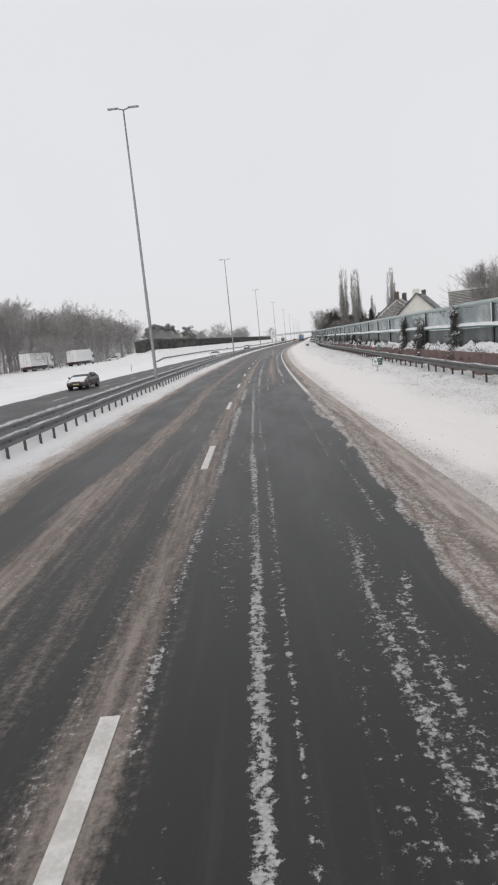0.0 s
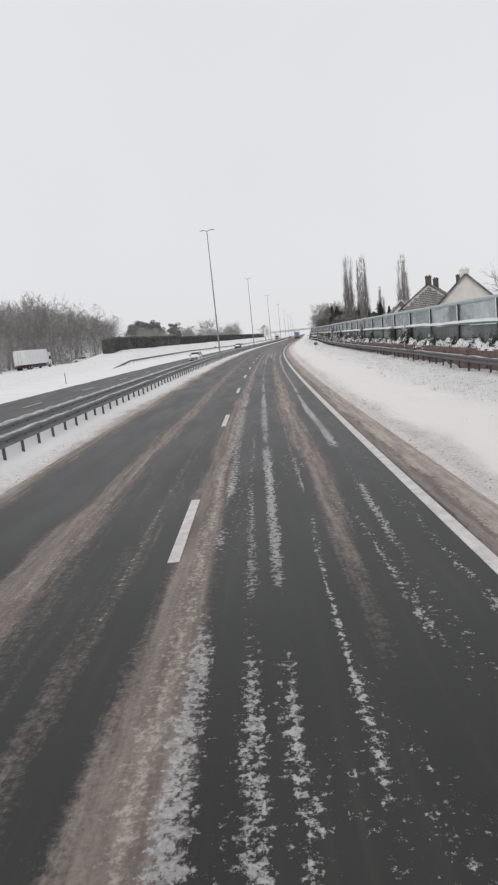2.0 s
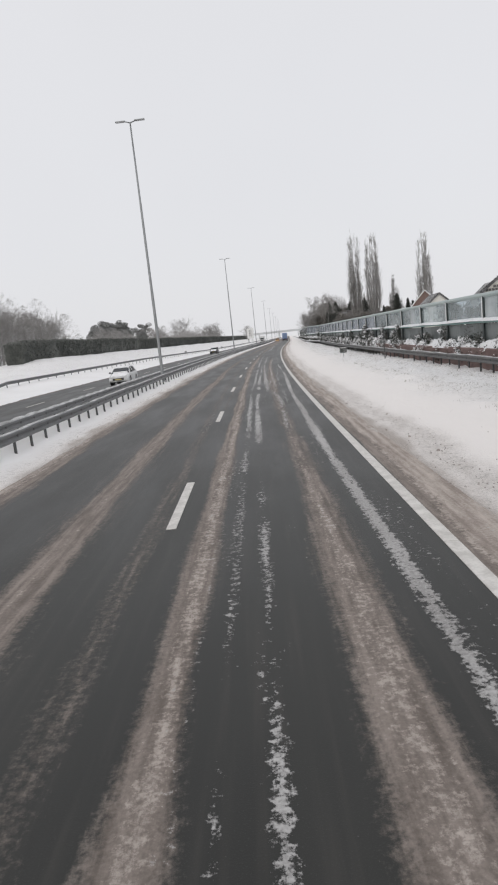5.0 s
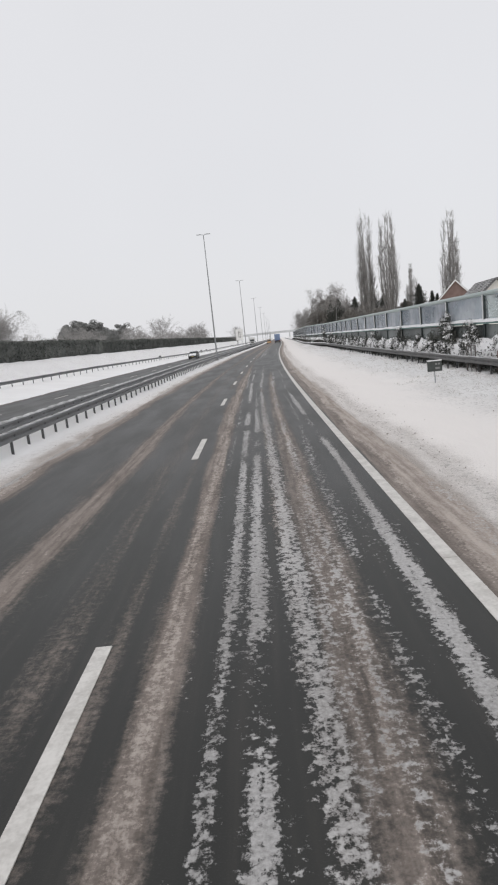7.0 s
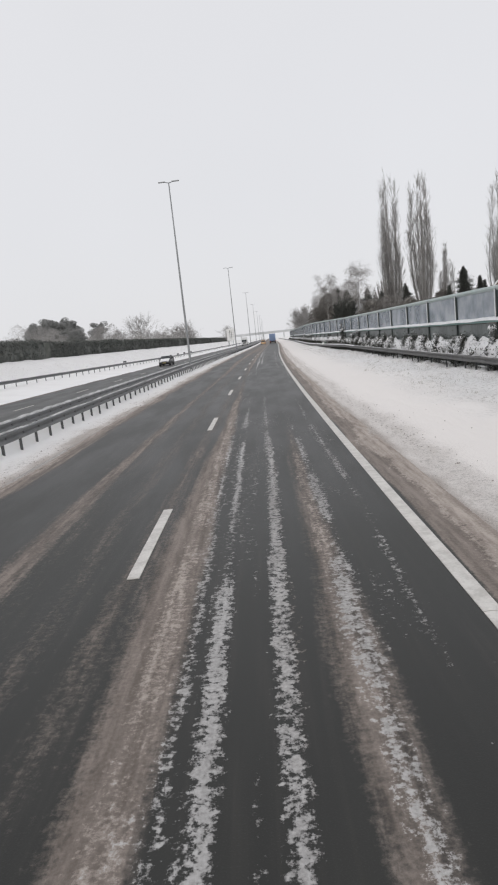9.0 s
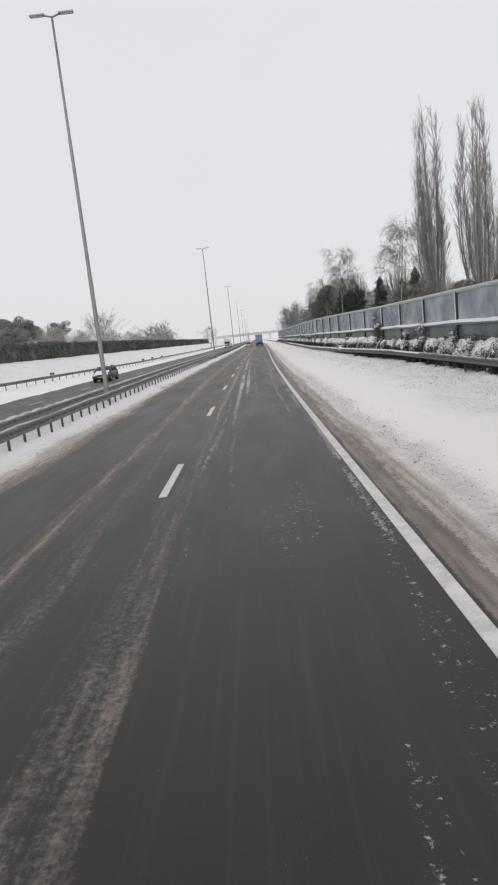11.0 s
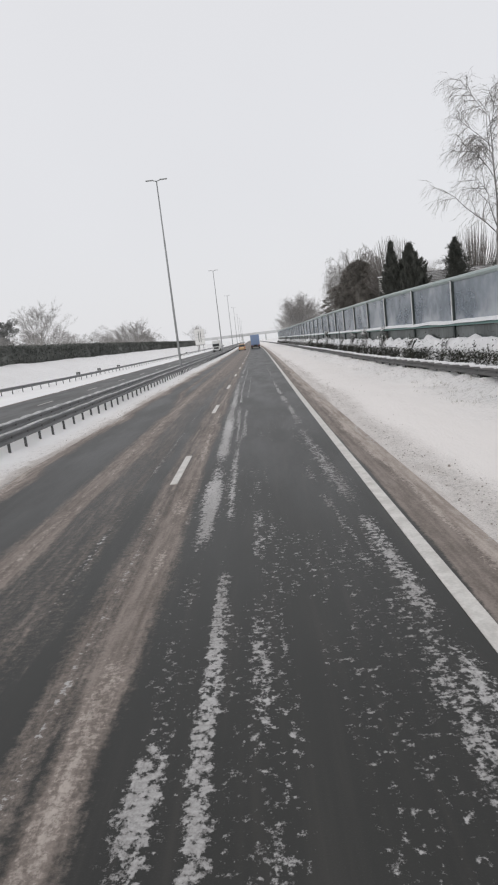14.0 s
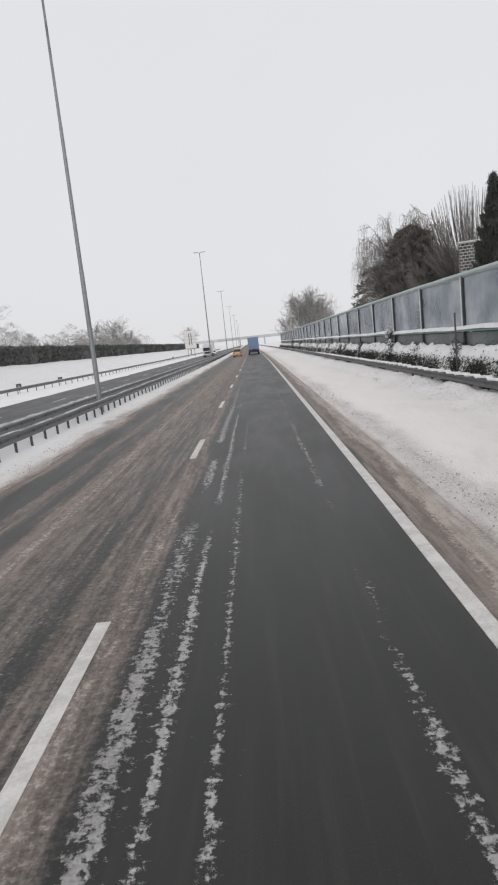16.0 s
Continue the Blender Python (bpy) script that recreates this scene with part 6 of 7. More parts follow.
            box(bm, x0, x0 + ww / 2 - 0.10, -0.075, -0.062, wz + 0.08, wz + wh - 0.08)
            part("pane", bm, M_DARKGLASS, win)
    return ob


house("tile_hung_house", stand(146, 27.5, 0.3, -19), 9.6, 12, 4.6, 8.3, M_RENDER, M_TILE, "house with a steep gable hung with snow-dusted tiles", 0.0,
      ((0.0, 0.7, 9.9, 0.95, 0.7, M_BRICK), (0.5, 7.5, 9.8, 0.9, 0.7, M_BRICK)), snow_rows=1.0, hung=True)
house("tiled_house", stand(156.5, 35.0, 0.3, -19), 9.0, 9, 4.4, 8.0, M_BRICK, M_TILE2, "low brick house with a snowy roof and a tall chimney", 0.0, ((0.2, 1.6, 10.3, 0.9, 0.7, M_BRICK),))
house("white_house", stand(124, 27.6, 0.3, -20), 8.4, 10, 3.8, 7.9, M_RENDER, M_TILE, "white rendered house with a plain gable and a white chimney", 0.0,
      ((-0.2, 0.45, 8.9, 1.15, 0.8, M_RENDER),))


def clad_block(name, m, width, depth, height, label, broad=0.30, tall=0.165):
    """A plain block hung with rows of tiles, pale mortar and snow between them."""
    ob = thing(name, m, label, "house", "houses behind the barrier")
    bm = bmesh.new()
    box(bm, 0, width, 0, depth, 0, height, 0.02)
    part("wall", bm, M_RENDER, ob)
    V, F = [], []
    for face in range(2):
        run = width if face == 0 else depth
        for i in range(int(height / 0.24)):
            for j in range(int(run / 0.32) + 1):
                a, b2 = j * 0.32 + (0.16 if i % 2 else 0) - 0.16, j * 0.32 + (0.16 if i % 2 else 0) + broad - 0.16
                a, b2 = max(a, 0), min(b2, run)
                if b2 - a < 0.05:
                    continue
                z0, z1 = i * 0.24 + 0.01, i * 0.24 + tall
                k = len(V)
                if face == 0:
                    V += [(a, -0.035, z0), (b2, -0.035, z0), (b2, -0.006, z1), (a, -0.006, z1), (a, 0, z0), (b2, 0, z0)]
                else:
                    V += [(-0.035, b2, z0), (-0.035, a, z0), (-0.006, a, z1), (-0.006, b2, z1), (0, b2, z0), (0, a, z0)]
                F += [(k, k + 1, k + 2, k + 3), (k + 4, k + 5, k + 1, k)]
    link_mesh("tile_hanging", V, F, M_TILE, ob, "rows of dark hung tiles")
    bm = bmesh.new()
    box(bm, -0.1, width + 0.1, -0.1, depth + 0.1, height, height + 0.12, 0.03)
    part("coping", bm, M_CAP, ob, "snow on the flat top")
    return ob


clad_block("tiled_house", stand(109.5, 29.6, 0.3, -18), 13, 8, 7.0, "house wall hung with dark tiles lined with snow", 0.29, 0.185)
clad_block("tiled_gable", stand(308.4, 17.5, 0.3, -17), 2.7, 4, 8.4, "narrow house wall hung with dark tiles lined with snow", 0.275, 0.185)
house("tiled_house", stand(196, 30.6, 0.3, -3), 7.0, 9, 3.6, 6.7, M_RENDER, M_TILE2, "small house with a pale gable and a snowy roof", 0.0, (), ((0, 4.2, 1.2, 1.0),))
house("tiled_house", stand(188, 38.6, 0.3, -3), 7.5, 9, 4.0, 7.4, M_BRICK, M_TILE2, "brick house with a snowy tiled roof beside the barrier")
house("red_brick_house", stand(239, 37.4, 0.3, -18), 8.0, 9, 5.2, 9.4, M_BRICK2, M_TILE, "red brick house with a steep gable and white windows", 0.0, (), ((-1.6, 4.9, 1.2, 1.1), (1.4, 4.9, 1.2, 1.1), (-1.8, 1.8, 1.4, 1.3), (1.6, 1.8, 1.4, 1.3)))
house("terraced_house", stand(304, 20.6, 0.3, -88), 9.0, 11.6, 4.4, 8.0, M_BRICK, M_TILE2, "terraced house with a snow-lined tiled roof")
house("terraced_house", stand(346, 26.0, 0.3, -80), 9.0, 14, 4.6, 8.0, M_BRICK, M_TILE2, "terraced house with a snow-lined tiled roof")


# ---------------------------------------------------------------- vehicles
def paint(name, colour, rough=0.3):
    m, n, l, b = shader(name, rough, 0.1, colour)
    b.inputs["Coat Weight"].default_value = 0.35
    v = spot_of(n)
    grime = ramp(n, l, noise_of(n, l, v, 1.2, 5.0), 0.52, 0.8, 0.0, 0.5)
    l.new(mixed(n, l, grime, colour, (0.30, 0.285, 0.27)), b.inputs["Base Color"])
    l.new(ramp(n, l, noise_of(n, l, v, 1.2, 5.0), 0.42, 0.7, rough, 0.75), b.inputs["Roughness"])
    return m


M_TYRE = plain("black_rubber", (0.018, 0.018, 0.019), (0.05, 0.048, 0.046), 0.85, 0, 5.0, 0.3, 0.006, 40.0)
M_RIM = plain("dull_alloy", (0.24, 0.24, 0.24), (0.34, 0.34, 0.34), 0.4, 0.6, 5.0, 0.1, 0.003, 30.0)
M_BLACK = plain("black_plastic", (0.02, 0.02, 0.022), (0.05, 0.05, 0.05), 0.55, 0, 4.0, 0.15, 0.004, 40.0)
M_LAMPWHITE = plain("clear_headlight", (0.70, 0.71, 0.72), (0.82, 0.83, 0.84), 0.15, 0.0, 6.0, 0.0, 0.001, 40.0)
M_LAMPRED = plain("red_tail_light", (0.35, 0.02, 0.015), (0.45, 0.04, 0.03), 0.25, 0.0, 6.0, 0.0, 0.001, 40.0)
M_PLATE = plain("yellow_number_plate", (0.44, 0.36, 0.14), (0.52, 0.44, 0.20), 0.5, 0, 8.0, 0.1, 0.002, 40.0)


def wheel(parent, x, y, r, w):
    bm = bmesh.new()
    rod(bm, (x - w / 2, y, r), (x + w / 2, y, r), r, r, 20)
    bmesh.ops.bevel(bm, geom=[e for e in bm.edges if abs(e.verts[0].co.x - e.verts[1].co.x) < 1e-4 and len(e.link_faces) == 2 and any(len(f.verts) > 4 for f in e.link_faces)], offset=0.035, segments=2, affect="EDGES")
    tyre = part("wheel", bm, M_TYRE, parent)
    side = 1 if x > 0 else -1
    bm = bmesh.new()
    rod(bm, (x + side * (w / 2 - 0.03), y, r), (x + side * (w / 2 + 0.012), y, r), r * 0.62, r * 0.58, 14)
    part("rim", bm, M_RIM, tyre)
    return tyre


def loft(sections, material, name, parent, label=""):
    """Rings of equal point count joined into one closed body."""
    k = len(sections[0])
    V = [p for sec in sections for p in sec]
    F = [(i * k + j, i * k + (j + 1) % k, (i + 1) * k + (j + 1) % k, (i + 1) * k + j) for i in range(len(sections) - 1) for j in range(k)]
    F += [tuple(range(k))[::-1], tuple((len(sections) - 1) * k + j for j in range(k))]
    return link_mesh(name, V, F, material, parent, label, False)


def car(m, material, label, length=4.3, width=1.8, height=1.48, snow=True, group="cars on the opposite carriageway"):
    """A hatchback; its nose looks along -y."""
    ob = thing("car", m, label, "car", group)
    L, w = length, width / 2
    top = [(-L / 2, 0.52), (-L / 2 + 0.06, 0.66), (-L / 2 + 0.32, 0.80), (-L / 2 + 0.95, 0.95), (-0.95, 1.03), (-0.2, 1.0), (0.9, 1.02), (1.5, 1.04), (L / 2 - 0.25, 1.02), (L / 2 - 0.05, 0.85), (L / 2, 0.6)]

    def ring(y, zt, zb, ww):
        return [(-ww * 0.96, y, zb), (-ww, y, zb + 0.12), (-ww, y, zt - 0.22), (-ww * 0.95, y, zt - 0.06), (-ww * 0.82, y, zt), (ww * 0.82, y, zt), (ww * 0.95, y, zt - 0.06), (ww, y, zt - 0.22), (ww, y, zb + 0.12), (ww * 0.96, y, zb)]
    loft([ring(y, z, 0.22 if abs(y) < L / 2 - 0.2 else 0.30, w * (0.80 if k in (0, len(top) - 1) else 0.93 if k in (1, len(top) - 2) else 1.0)) for k, (y, z) in enumerate(top)], material, "body", ob)
    # glasshouse: windscreen, side windows and tailgate in one rounded shell under the roof skin
    line = ((-1.08, 0.99), (-0.80, 1.12), (-0.45, height - 0.12), (-0.15, height - 0.03), (0.25, height), (0.75, height - 0.01), (1.20, height - 0.06), (1.55, height - 0.20), (L / 2 - 0.30, 1.06))

    def arch(y, z, grow=0.0):
        k = min(1.0, max(0.0, (z - 0.95) / (height - 0.95)))
        lo, hi = w * 0.93, w * (0.90 - 0.20 * k) + grow
        return [(-lo, y, 0.93), (-hi - 0.02, y, z - 0.10 * k), (-hi, y, z - 0.03 * k + grow), (-hi * 0.8, y, z + grow), (hi * 0.8, y, z + grow), (hi, y, z - 0.03 * k + grow), (hi + 0.02, y, z - 0.10 * k), (lo, y, 0.93)]
    glass = loft([arch(y, z) for y, z in line], M_DARKGLASS, "cabin_glass", ob, "dark window glass")
    glass.data.polygons.foreach_set("use_smooth", [True] * len(glass.data.polygons))
    skin = [arch(y, z, 0.018)[2:6] for y, z in line[2:8]]
    V2 = [p for row in skin for p in row] + [(x, y, z - 0.04) for row in skin for x, y, z in row]
    n = len(skin) * 4
    F = [(4 * i + j, 4 * i + j + 1, 4 * i + j + 5, 4 * i + j + 4) for i in range(len(skin) - 1) for j in range(3)]
    F += [tuple(n + i for i in f[::-1]) for f in F] + [(n + j, n + j + 1, j + 1, j) for j in range(3)] + [(n - 4 + j, n - 3 + j, 2 * n - 3 + j, 2 * n - 4 + j) for j in range(3)]
    F += [f for i in range(len(skin) - 1) for f in ((4 * i, 4 * i + 4, n + 4 * i + 4, n + 4 * i), (n + 4 * i + 3, n + 4 * i + 7, 4 * i + 7, 4 * i + 3))]
    link_mesh("roof", V2, F, M_CAP if snow else material, ob, "roof under a thin layer of snow" if snow else "", True)
    for k in (-1, 1):
        for i, j in ((0, 3), (4, 4), (8, 6)):
            (y0, z0), (y1, z1) = line[i], line[j]
            a, b2 = arch(y0, z0)[7 if k > 0 else 0], arch(y1, z1)[5 if k > 0 else 2]
            bm = bmesh.new()
            rod(bm, a, b2, 0.05, 0.035, 6)
            part("pillar", bm, material, ob)
        for y in (-L / 2 + 0.85, L / 2 - 0.80):
            bm = bmesh.new()
            rod(bm, (k * (w - 0.25), y, 0.33), (k * (w + 0.004), y, 0.33), 0.385, 0.375, 20)
            part("wheel_arch", bm, M_BLACK, ob)
    if snow:
        V2 = [(x * w * 0.78, y, z + h) for y, z in top[1:5] for x, h in ((-1, 0.0), (-0.9, 0.05), (0.9, 0.05), (1, 0.0))]
        link_mesh("bonnet_snow", V2, [(4 * i + j, 4 * i + j + 1, 4 * i + j + 5, 4 * i + j + 4) for i in range(3) for j in range(3)], M_CAP, ob, "snow on the bonnet")
    for k in (-1, 1):
        bm = bmesh.new()
        box(bm, k * w * 0.62 - 0.2, k * w * 0.62 + 0.2, -L / 2 - 0.01, -L / 2 + 0.22, 0.62, 0.76, 0.03)
        part("headlight", bm, M_LAMPWHITE, ob)
        bm = bmesh.new()
        box(bm, k * w * 0.75 - 0.14, k * w * 0.75 + 0.14, L / 2 - 0.14, L / 2 + 0.01, 0.72, 0.92, 0.03)
        part("tail_light", bm, M_LAMPRED, ob)
        bm = bmesh.new()
        box(bm, k * (w + 0.09) - 0.09, k * (w + 0.09) + 0.09, -0.86, -0.74, 0.98, 1.10, 0.03)
        part("mirror", bm, M_BLACK, ob)
        for y in (-L / 2 + 0.85, L / 2 - 0.80):
            wheel(ob, k * (w - 0.11), y, 0.32, 0.21)
    bm = bmesh.new()
    box(bm, -w * 0.55, w * 0.55, -L / 2 - 0.015, -L / 2 + 0.05, 0.40, 0.58, 0.02)
    part("grille", bm, M_BLACK, ob)
    bm = bmesh.new()
    box(bm, -0.26, 0.26, -L / 2 - 0.03, -L / 2 - 0.012, 0.42, 0.53)
    part("plate", bm, M_PLATE, ob, "small dull yellow plate")
    bm = bmesh.new()
    box(bm, -0.26, 0.26, L / 2 + 0.0, L / 2 + 0.018, 0.60, 0.71)
    part("plate", bm, M_PLATE, ob, "small dull yellow plate")
    return ob


def lorry(m, box_mat, cab_mat, label, length=9.0, height=3.9, width=2.5, group="lorries", toward=False, snow=True, floor=1.1):
    """A rigid or articulated lorry; its nose looks along +y (or -y with toward)."""
    if toward:
        m = m @ Matrix.Rotation(math.pi, 4, "Z")
    ob = thing("lorry", m, label, "lorry", group)
    w = width / 2
    bm = bmesh.new()
    box(bm, -w, w, 0, length, floor, height, 0.04)
    load = part("load_box", bm, box_mat, ob)
    for k in (-1, 1):
        bm = bmesh.new()
        box(bm, 0.02 if k > 0 else -w + 0.05, w - 0.05 if k > 0 else -0.02, -0.03, 0.0, floor + 0.06, height - 0.06, 0.01)
        part("rear_door", bm, box_mat, load)
        bm = bmesh.new()
        rod(bm, (k * 0.3, -0.05, floor + 0.1), (k * 0.3, -0.05, height - 0.1), 0.022, 0.022, 6)
        part("locking_bar", bm, M_RIM, load)
        bm = bmesh.new()
        box(bm, k * (w - 0.25) - 0.2, k * (w - 0.25) + 0.2, -0.06, 0.02, 0.78, 0.92, 0.02)
        part("tail_light", bm, M_LAMPRED, ob)
        bm = bmesh.new()
        box(bm, k * (w - 0.04) - 0.03, k * (w - 0.04) + 0.03, 2.4, length - 1.5, 0.45, 1.0, 0.01)
        part("side_guard", bm, M_BLACK, ob)
        for y in (1.2, 2.35, length + 0.9):
            wheel(ob, k * (w - 0.18), y, 0.48, 0.32)
    if snow:
        bm = bmesh.new()
        box(bm, -w + 0.03, w - 0.03, 0.05, length - 0.05, height - 0.01, height + 0.09, 0.04)
        part("roof_snow", bm, M_CAP, ob, "layer of snow on the roof")
    bm = bmesh.new()
    box(bm, -0.45, 0.45, 0.1, length + 1.6, 0.62, 1.08, 0.02)
    box(bm, -w + 0.05, w - 0.05, -0.05, 0.12, 0.5, 0.72, 0.02)
    part("chassis", bm, M_BLACK, ob)
    bm = bmesh.new()
    box(bm, -w + 0.03, w - 0.03, length + 0.25, length + 1.95, 0.55, min(height - 0.2, 3.3), 0.10)
    cab = part("cab", bm, cab_mat, ob)
    bm = bmesh.new()
    box(bm, -w + 0.2, w - 0.2, length + 1.93, length + 1.97, 1.75, 2.65, 0.03)
    part("windscreen", bm, M_DARKGLASS, cab)
    for k in (-1, 1):
        bm = bmesh.new()
        box(bm, k * (w - 0.015) - 0.02, k * (w - 0.015) + 0.02, length + 0.75, length + 1.75, 1.75, 2.5, 0.015)
        part("side_window", bm, M_DARKGLASS, cab)
        bm = bmesh.new()
        box(bm, k * (w - 0.3) - 0.2, k * (w - 0.3) + 0.2, length + 1.93, length + 1.98, 0.75, 0.95, 0.02)
        part("headlight", bm, M_LAMPWHITE, cab)
    bm = bmesh.new()
    box(bm, -0.8, 0.8, length + 1.93, length + 1.965, 0.95, 1.5, 0.02)
    part("grille", bm, M_BLACK, cab)
    return ob


P_DARK, P_BLACK, P_WHITE = paint("dark_red_paint", (0.045, 0.018, 0.024)), paint("black_paint", (0.015, 0.016, 0.018)), paint("white_paintwork", (0.68, 0.69, 0.69))
# blue and orange are paled and dulled to show haze on the road ahead
P_ORANGE, P_BLUE, P_YELLOW = paint("hazed_orange_paintwork", (0.52, 0.33, 0.17)), paint("hazed_blue_curtain", (0.20, 0.28, 0.45), 0.6), paint("yellow_box", (0.70, 0.45, 0.10), 0.5)
P_TRAILER = paint("white_trailer", (0.80, 0.81, 0.81), 0.5)
car(stand(62.5, -16.2, 0, 0), P_DARK, "dark red car with snow on its bonnet on the opposite carriageway", 4.5, 1.85, 1.38)
car(stand(137.0, -11.9, 0, 0), P_WHITE, "white hatchback with snow on its roof on the opposite carriageway", 4.0, 1.72, 1.5)
car(stand(242, -15.4, 0, 0), P_BLACK, "black car with snow on its bonnet on the opposite carriageway", 4.4, 1.82, 1.6)
lorry(stand(445, -12.6, 0, 0), P_WHITE, P_WHITE, "white box lorry coming on the opposite carriageway", 7.5, 3.7, toward=True)
car(stand(466, -12.6, 0, 0), P_WHITE, "white car behind the lorry on the opposite carriageway", 4.3, snow=False)
# traffic ahead
lorry(stand(402, 0.45, 0), P_BLUE, P_BLUE, "blue curtain-sided lorry on the road ahead", 8.5, 3.9, group="lorries ahead", snow=False)
lorry(stand(446, 0.4, 0), P_YELLOW, P_YELLOW, "yellow box lorry far ahead on the road", 8.5, 3.9, group="lorries ahead", snow=False)
car(stand(396, -3.3, 0, 180), P_ORANGE, "orange car ahead on the wet road", 4.3, 1.85, 1.8, False, "cars ahead")
# parking area
PARK = float(rise(150, -54)) - 0.05
lorry(stand(158.2, -50.6, PARK, 0), P_TRAILER, P_WHITE, "white box lorry parked in the snow", 11.4, 3.9, group="parked lorries")
lorry(stand(141.5, -54.9, PARK, 2), P_TRAILER, P_WHITE, "white lorry with closed rear doors parked before the wood", 12.6, 3.9, group="parked lorries")
car(stand(203, -54.5, PARK, -70), P_WHITE, "white car parked at the wood's edge", 4.2, group="parked cars")


# ---------------------------------------------------------------- signs and small things
M_SIGN = plain("dark_green_sign", (0.028, 0.092, 0.068), (0.05, 0.135, 0.10), 0.4, 0, 5.0, 0.05, 0.002, 40.0)


M_DARKSIGN = plain("dark_sign_face", (0.035, 0.042, 0.04), (0.07, 0.078, 0.074), 0.45, 0, 5.0, 0.05, 0.002, 40.0)


def marker_sign(s, d, z=0.0, snowy=True):
    ob = thing("kilometre_sign", stand(s, d, z), "small green distance sign half covered with snow" if snowy else "small dark distance sign on a thin post in the snow", "road sign", "distance signs")
    bm = bmesh.new()
    rod(bm, (0, 0, -0.2), (0, 0, 0.62), 0.022, 0.022, 8)
    part("post", bm, M_POLE, ob)
    bm = bmesh.new()
    box(bm, -0.30, 0.30, -0.045, -0.022, 0.46, 0.88, 0.012)
    plate = part("plate", bm, M_SIGN if snowy else M_DARKSIGN, ob)
    for x0, x1, z0, z1 in ((0.02, 0.10, 0.72, 0.80), (0.13, 0.21, 0.72, 0.80), (0.02, 0.21, 0.55, 0.63)):
        bm = bmesh.new()
        box(bm, x0, x1, -0.051, -0.044, z0, z1)
        part("bar", bm, M_RIM, plate)
    for x0, x1, z0, z1 in ((-0.28, -0.06, 0.50, 0.78), (-0.22, -0.01, 0.60, 0.86), (-0.10, 0.03, 0.47, 0.66)) if snowy else ():
        bm = bmesh.new()
        box(bm, x0, x1, -0.066, -0.04, z0, z1, 0.012)
        part("stuck_snow", bm, M_CAP, plate, "wet snow stuck to the plate")
    bm = bmesh.new()
    box(bm, -0.30, 0.30, -0.06, -0.005, 0.875, 0.925, 0.02)
    part("snow_cap", bm, M_CAP, ob)
    return ob


marker_sign(44.4, 7.2)
marker_sign(139.0, 7.55, 0.10, snowy=False)
marker_sign(238.9, 9.0, 0.15)


def rail_marker(s):
    """A small dark plate on a short post on the bank behind the outer rail."""
    ob = thing("marker_plate", stand(s, -24.5, float(rise(s, -24.5))), "small dark marker plate on a short post behind the rail", "marker", "marker plates behind the outer rail")
    bm = bmesh.new()
    rod(bm, (0, 0, -0.2), (0, 0, 0.85), 0.03, 0.03, 8)
    part("post", bm, M_POST, ob)
    bm = bmesh.new()
    box(bm, -0.28, 0.28, -0.05, -0.02, 0.5, 0.98, 0.01)
    plate = part("plate", bm, M_DARKSIGN, ob)
    bm = bmesh.new()
    box(bm, -0.12, 0.12, -0.056, -0.048, 0.66, 0.82)
    part("bar", bm, M_RIM, plate)


for s in (252.2, 310.0, 321.5, 335.5, 452.0):
    rail_marker(s)


def thin_post(s, d, z0, z1, label):
    ob = thing("marker_post", stand(s, d, z0), label, "post", "posts in front of the barrier")
    bm = bmesh.new()
    rod(bm, (0, 0, -0.2), (0, 0, z1 - z0), 0.035, 0.035, 8)
    part("post", bm, M_POST, ob)
    return ob


thin_post(130.8, 9.7, 0.0, 2.75, "thin dark steel post before the noise barrier")
thin_post(280.9, 8.15, 0.1, 2.95, "thin dark steel post before the noise barrier")
thin_post(98.0, -20.0, 0.1, 1.1, "short marker post in the snow")


def cabinet(s, d, z, label):
    ob = thing("roadside_cabinet", stand(s, d, z), label, "cabinet")
    bm = bmesh.new()
    box(bm, -0.11, 0.11, -0.10, 0.10, 0.9, 1.3, 0.02)
    part("box", bm, M_GREEN, ob)
    bm = bmesh.new()
    rod(bm, (0, 0, -0.1), (0, 0, 0.95), 0.03, 0.03, 8)
    part("post", bm, M_POST, ob)
    bm = bmesh.new()
    box(bm, -0.115, 0.115, -0.105, 0.105, 1.295, 1.33, 0.015)
    part("snow_cap", bm, M_CAP, ob)
    return ob


cabinet(58.7, 9.9, 0.0, "small green box on a post behind the guard rail")


def gate(s):
    """A small tube gate at the end of the plinth."""
    ob = thing("tube_gate", bar_pose(s) @ Matrix.Translation((-1.0, 0, 0)), "small rusty tube gate at the end of the low wall", "gate")
    for y in (-0.6, 0.0, 0.6):
        bm = bmesh.new()
        rod(bm, (0, y, -0.1), (0, y, 1.25), 0.025, 0.025, 8)
        part("upright", bm, M_BRICK, ob)
    bm = bmesh.new()
    rod(bm, (0, -0.6, 1.25), (0, 0.6, 1.25), 0.025, 0.025, 8)
    part("top_rail", bm, M_BRICK, ob)
    return ob


gate(143.2)


def parking_lamp(s, d, h):
    ob = thing("lamp_post", stand(s, d, PARK), "thin grey lamp post in the parking area", "lamp post", "lamp posts in the parking area")
    bm = bmesh.new()
    rod(bm, (0, 0, -0.1), (0, 0, h), 0.09, 0.05, 10)
    part("pole", bm, M_POLE, ob)
    bm = bmesh.new()
    box(bm, -0.1, 0.75, -0.12, 0.12, h, h + 0.12, 0.03)
    part("lamp_head", bm, M_POLE, ob)


parking_lamp(170.4, -48.4, 9.6)
parking_lamp(213.5, -54.5, 7.5)


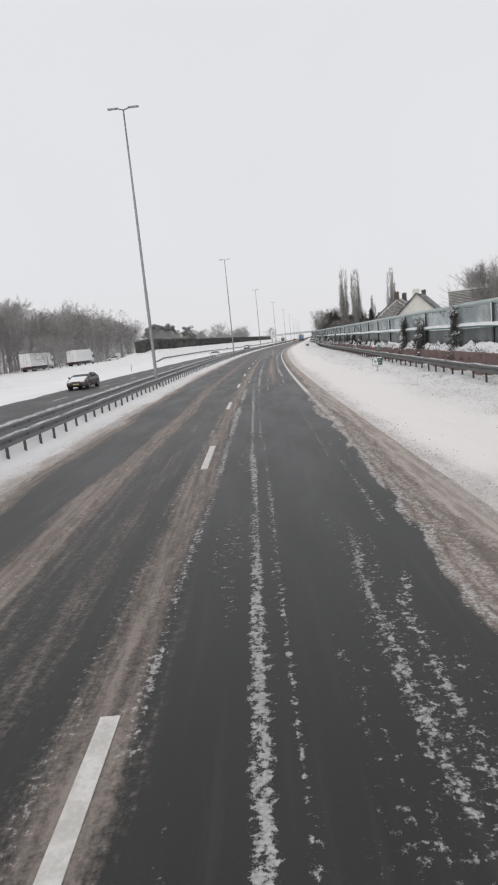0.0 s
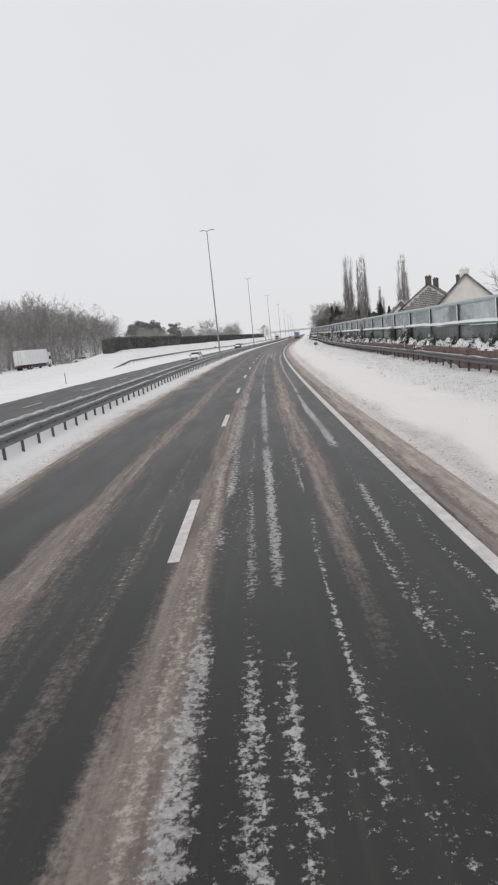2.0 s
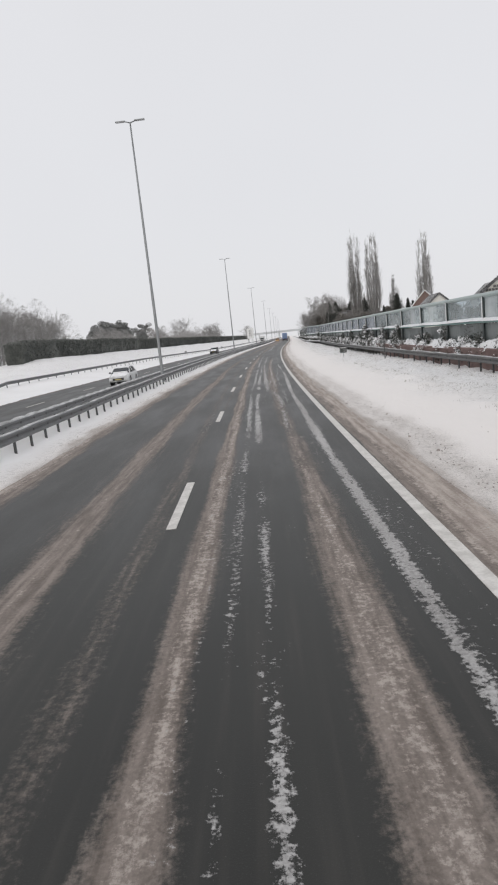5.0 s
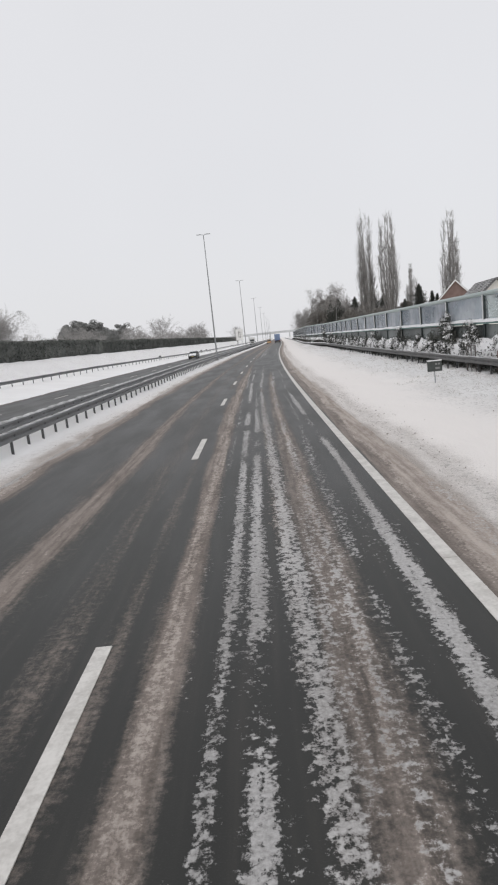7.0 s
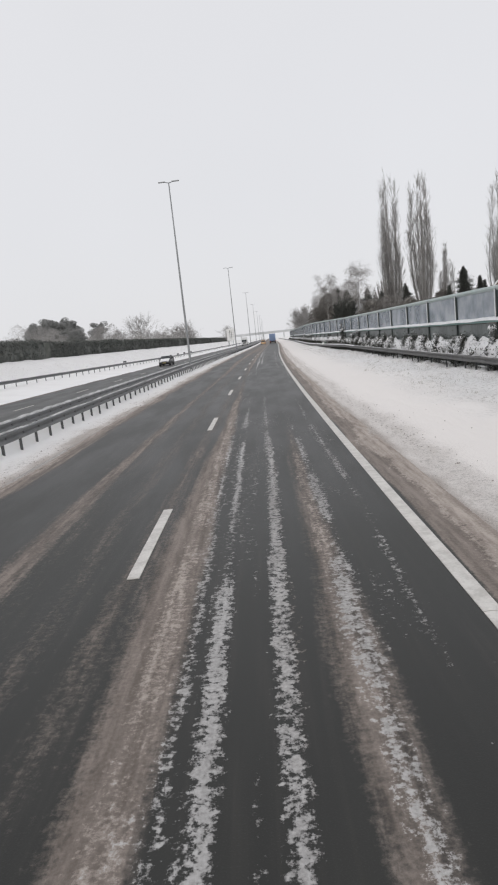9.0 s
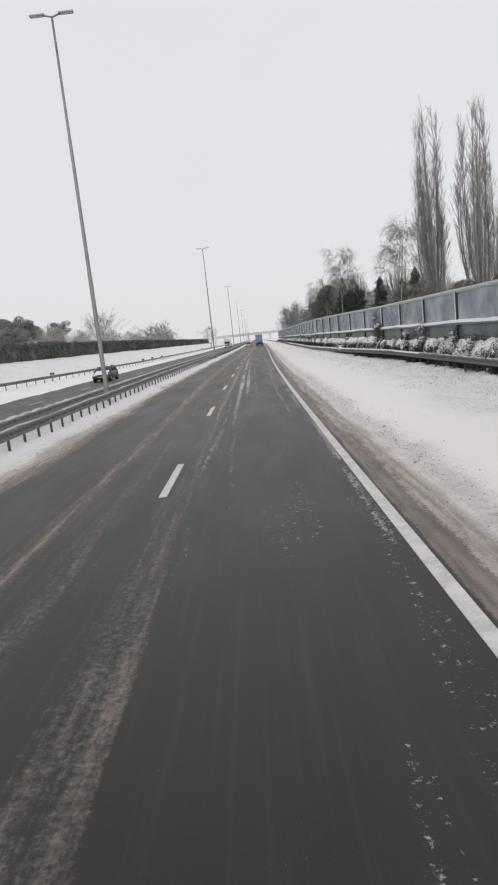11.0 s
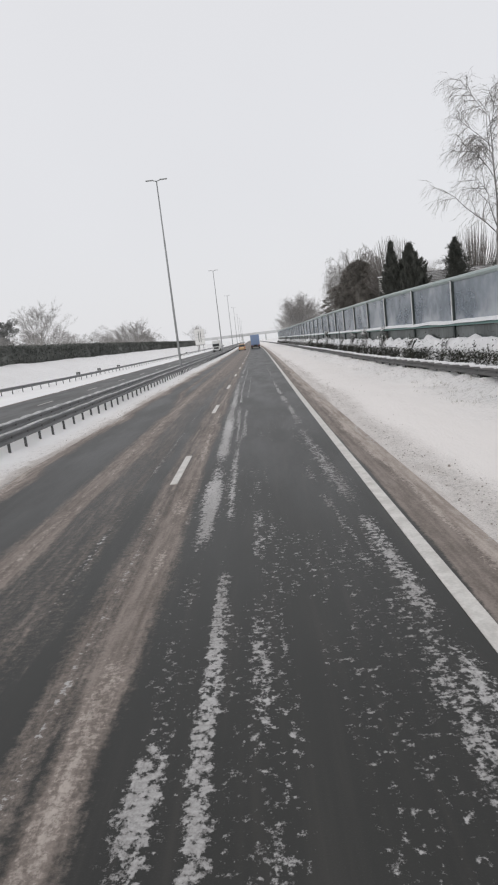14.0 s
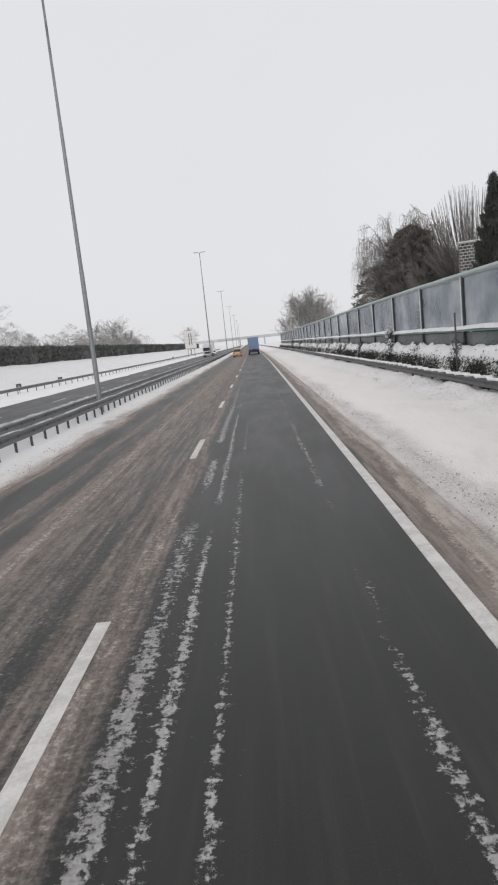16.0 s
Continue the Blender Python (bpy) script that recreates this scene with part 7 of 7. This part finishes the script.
def info_board(s, d):
    """A pale board of two panels on three short legs."""
    ob = thing("information_board", stand(s, d, float(rise(s, d)), -20), "pale two-panel information board beside the parking area", "board")
    for x in (-0.95, 0.0, 0.95):
        bm = bmesh.new()
        rod(bm, (x, 0.05, -0.2), (x, 0.05, 2.5), 0.05, 0.05, 8)
        part("leg", bm, M_POLE, ob)
    for x in (-0.92, 0.04):
        bm = bmesh.new()
        box(bm, x, x + 0.88, -0.04, 0.0, 0.7, 2.5, 0.015)
        part("panel", bm, M_WHITEWOOD, ob)


info_board(213.1, -56.0)


# direction sign beside the opposite carriageway, seen from behind
def big_sign(s, d):
    ob = thing("direction_sign", stand(s, d, float(rise(s, d))), "large white sign panel on two steel legs beside the road", "road sign")
    bm = bmesh.new()
    box(bm, -2.1, 2.1, -0.05, 0.05, 3.0, 9.6, 0.02)
    panel = part("panel", bm, M_WHITEWOOD, ob)
    for k in (-1, 1):
        bm = bmesh.new()
        rod(bm, (k * 1.2, 0.12, -0.3), (k * 1.2, 0.12, 9.2), 0.10, 0.10, 8)
        part("leg", bm, M_POLE, ob)
    for z in (5.0, 6.2, 7.4):
        bm = bmesh.new()
        box(bm, -2.05, 2.05, -0.09, -0.05, z, z + 0.08)
        part("stiffener", bm, M_POLE, panel)
    for x in (-0.5, 0.35):
        bm = bmesh.new()
        box(bm, x, x + 0.22, -0.12, -0.09, 4.2, 8.6)
        part("bar", bm, M_POST, panel)
    return ob


big_sign(493, -22.3)


# overpass far ahead
def overpass(s):
    ob = thing("overpass", stand(s, -4, 0), "pale concrete road bridge far ahead across the motorway", "bridge")
    bm = bmesh.new()
    box(bm, -75, 75, -5, 5, 6.2, 7.4, 0.05)
    part("deck", bm, M_PALE, ob)
    for y in (-5.1, 5.1):
        bm = bmesh.new()
        box(bm, -75, 75, y - 0.06, y + 0.06, 7.4, 8.5)
        part("parapet", bm, M_PALE, ob)
    for x in (-26, -3.5, 17):
        bm = bmesh.new()
        box(bm, x - 0.5, x + 0.5, -4, 4, -0.5, 6.2, 0.1)
        part("pier", bm, M_PALE, ob)
    for k in (-1, 1):
        bm = bmesh.new()
        V = [(k * 30, -7, -0.5), (k * 85, -14, -0.5), (k * 85, 14, -0.5), (k * 30, 7, -0.5), (k * 48, -5.5, 7.2), (k * 85, -5.5, 7.2), (k * 85, 5.5, 7.2), (k * 48, 5.5, 7.2)]
        bm.free()
        F = [(0, 1, 5, 4), (1, 2, 6, 5), (2, 3, 7, 6), (3, 0, 4, 7), (4, 5, 6, 7)]
        link_mesh("embankment", V, F if k > 0 else [f[::-1] for f in F], M_CAP, ob)
    return ob


overpass(780)
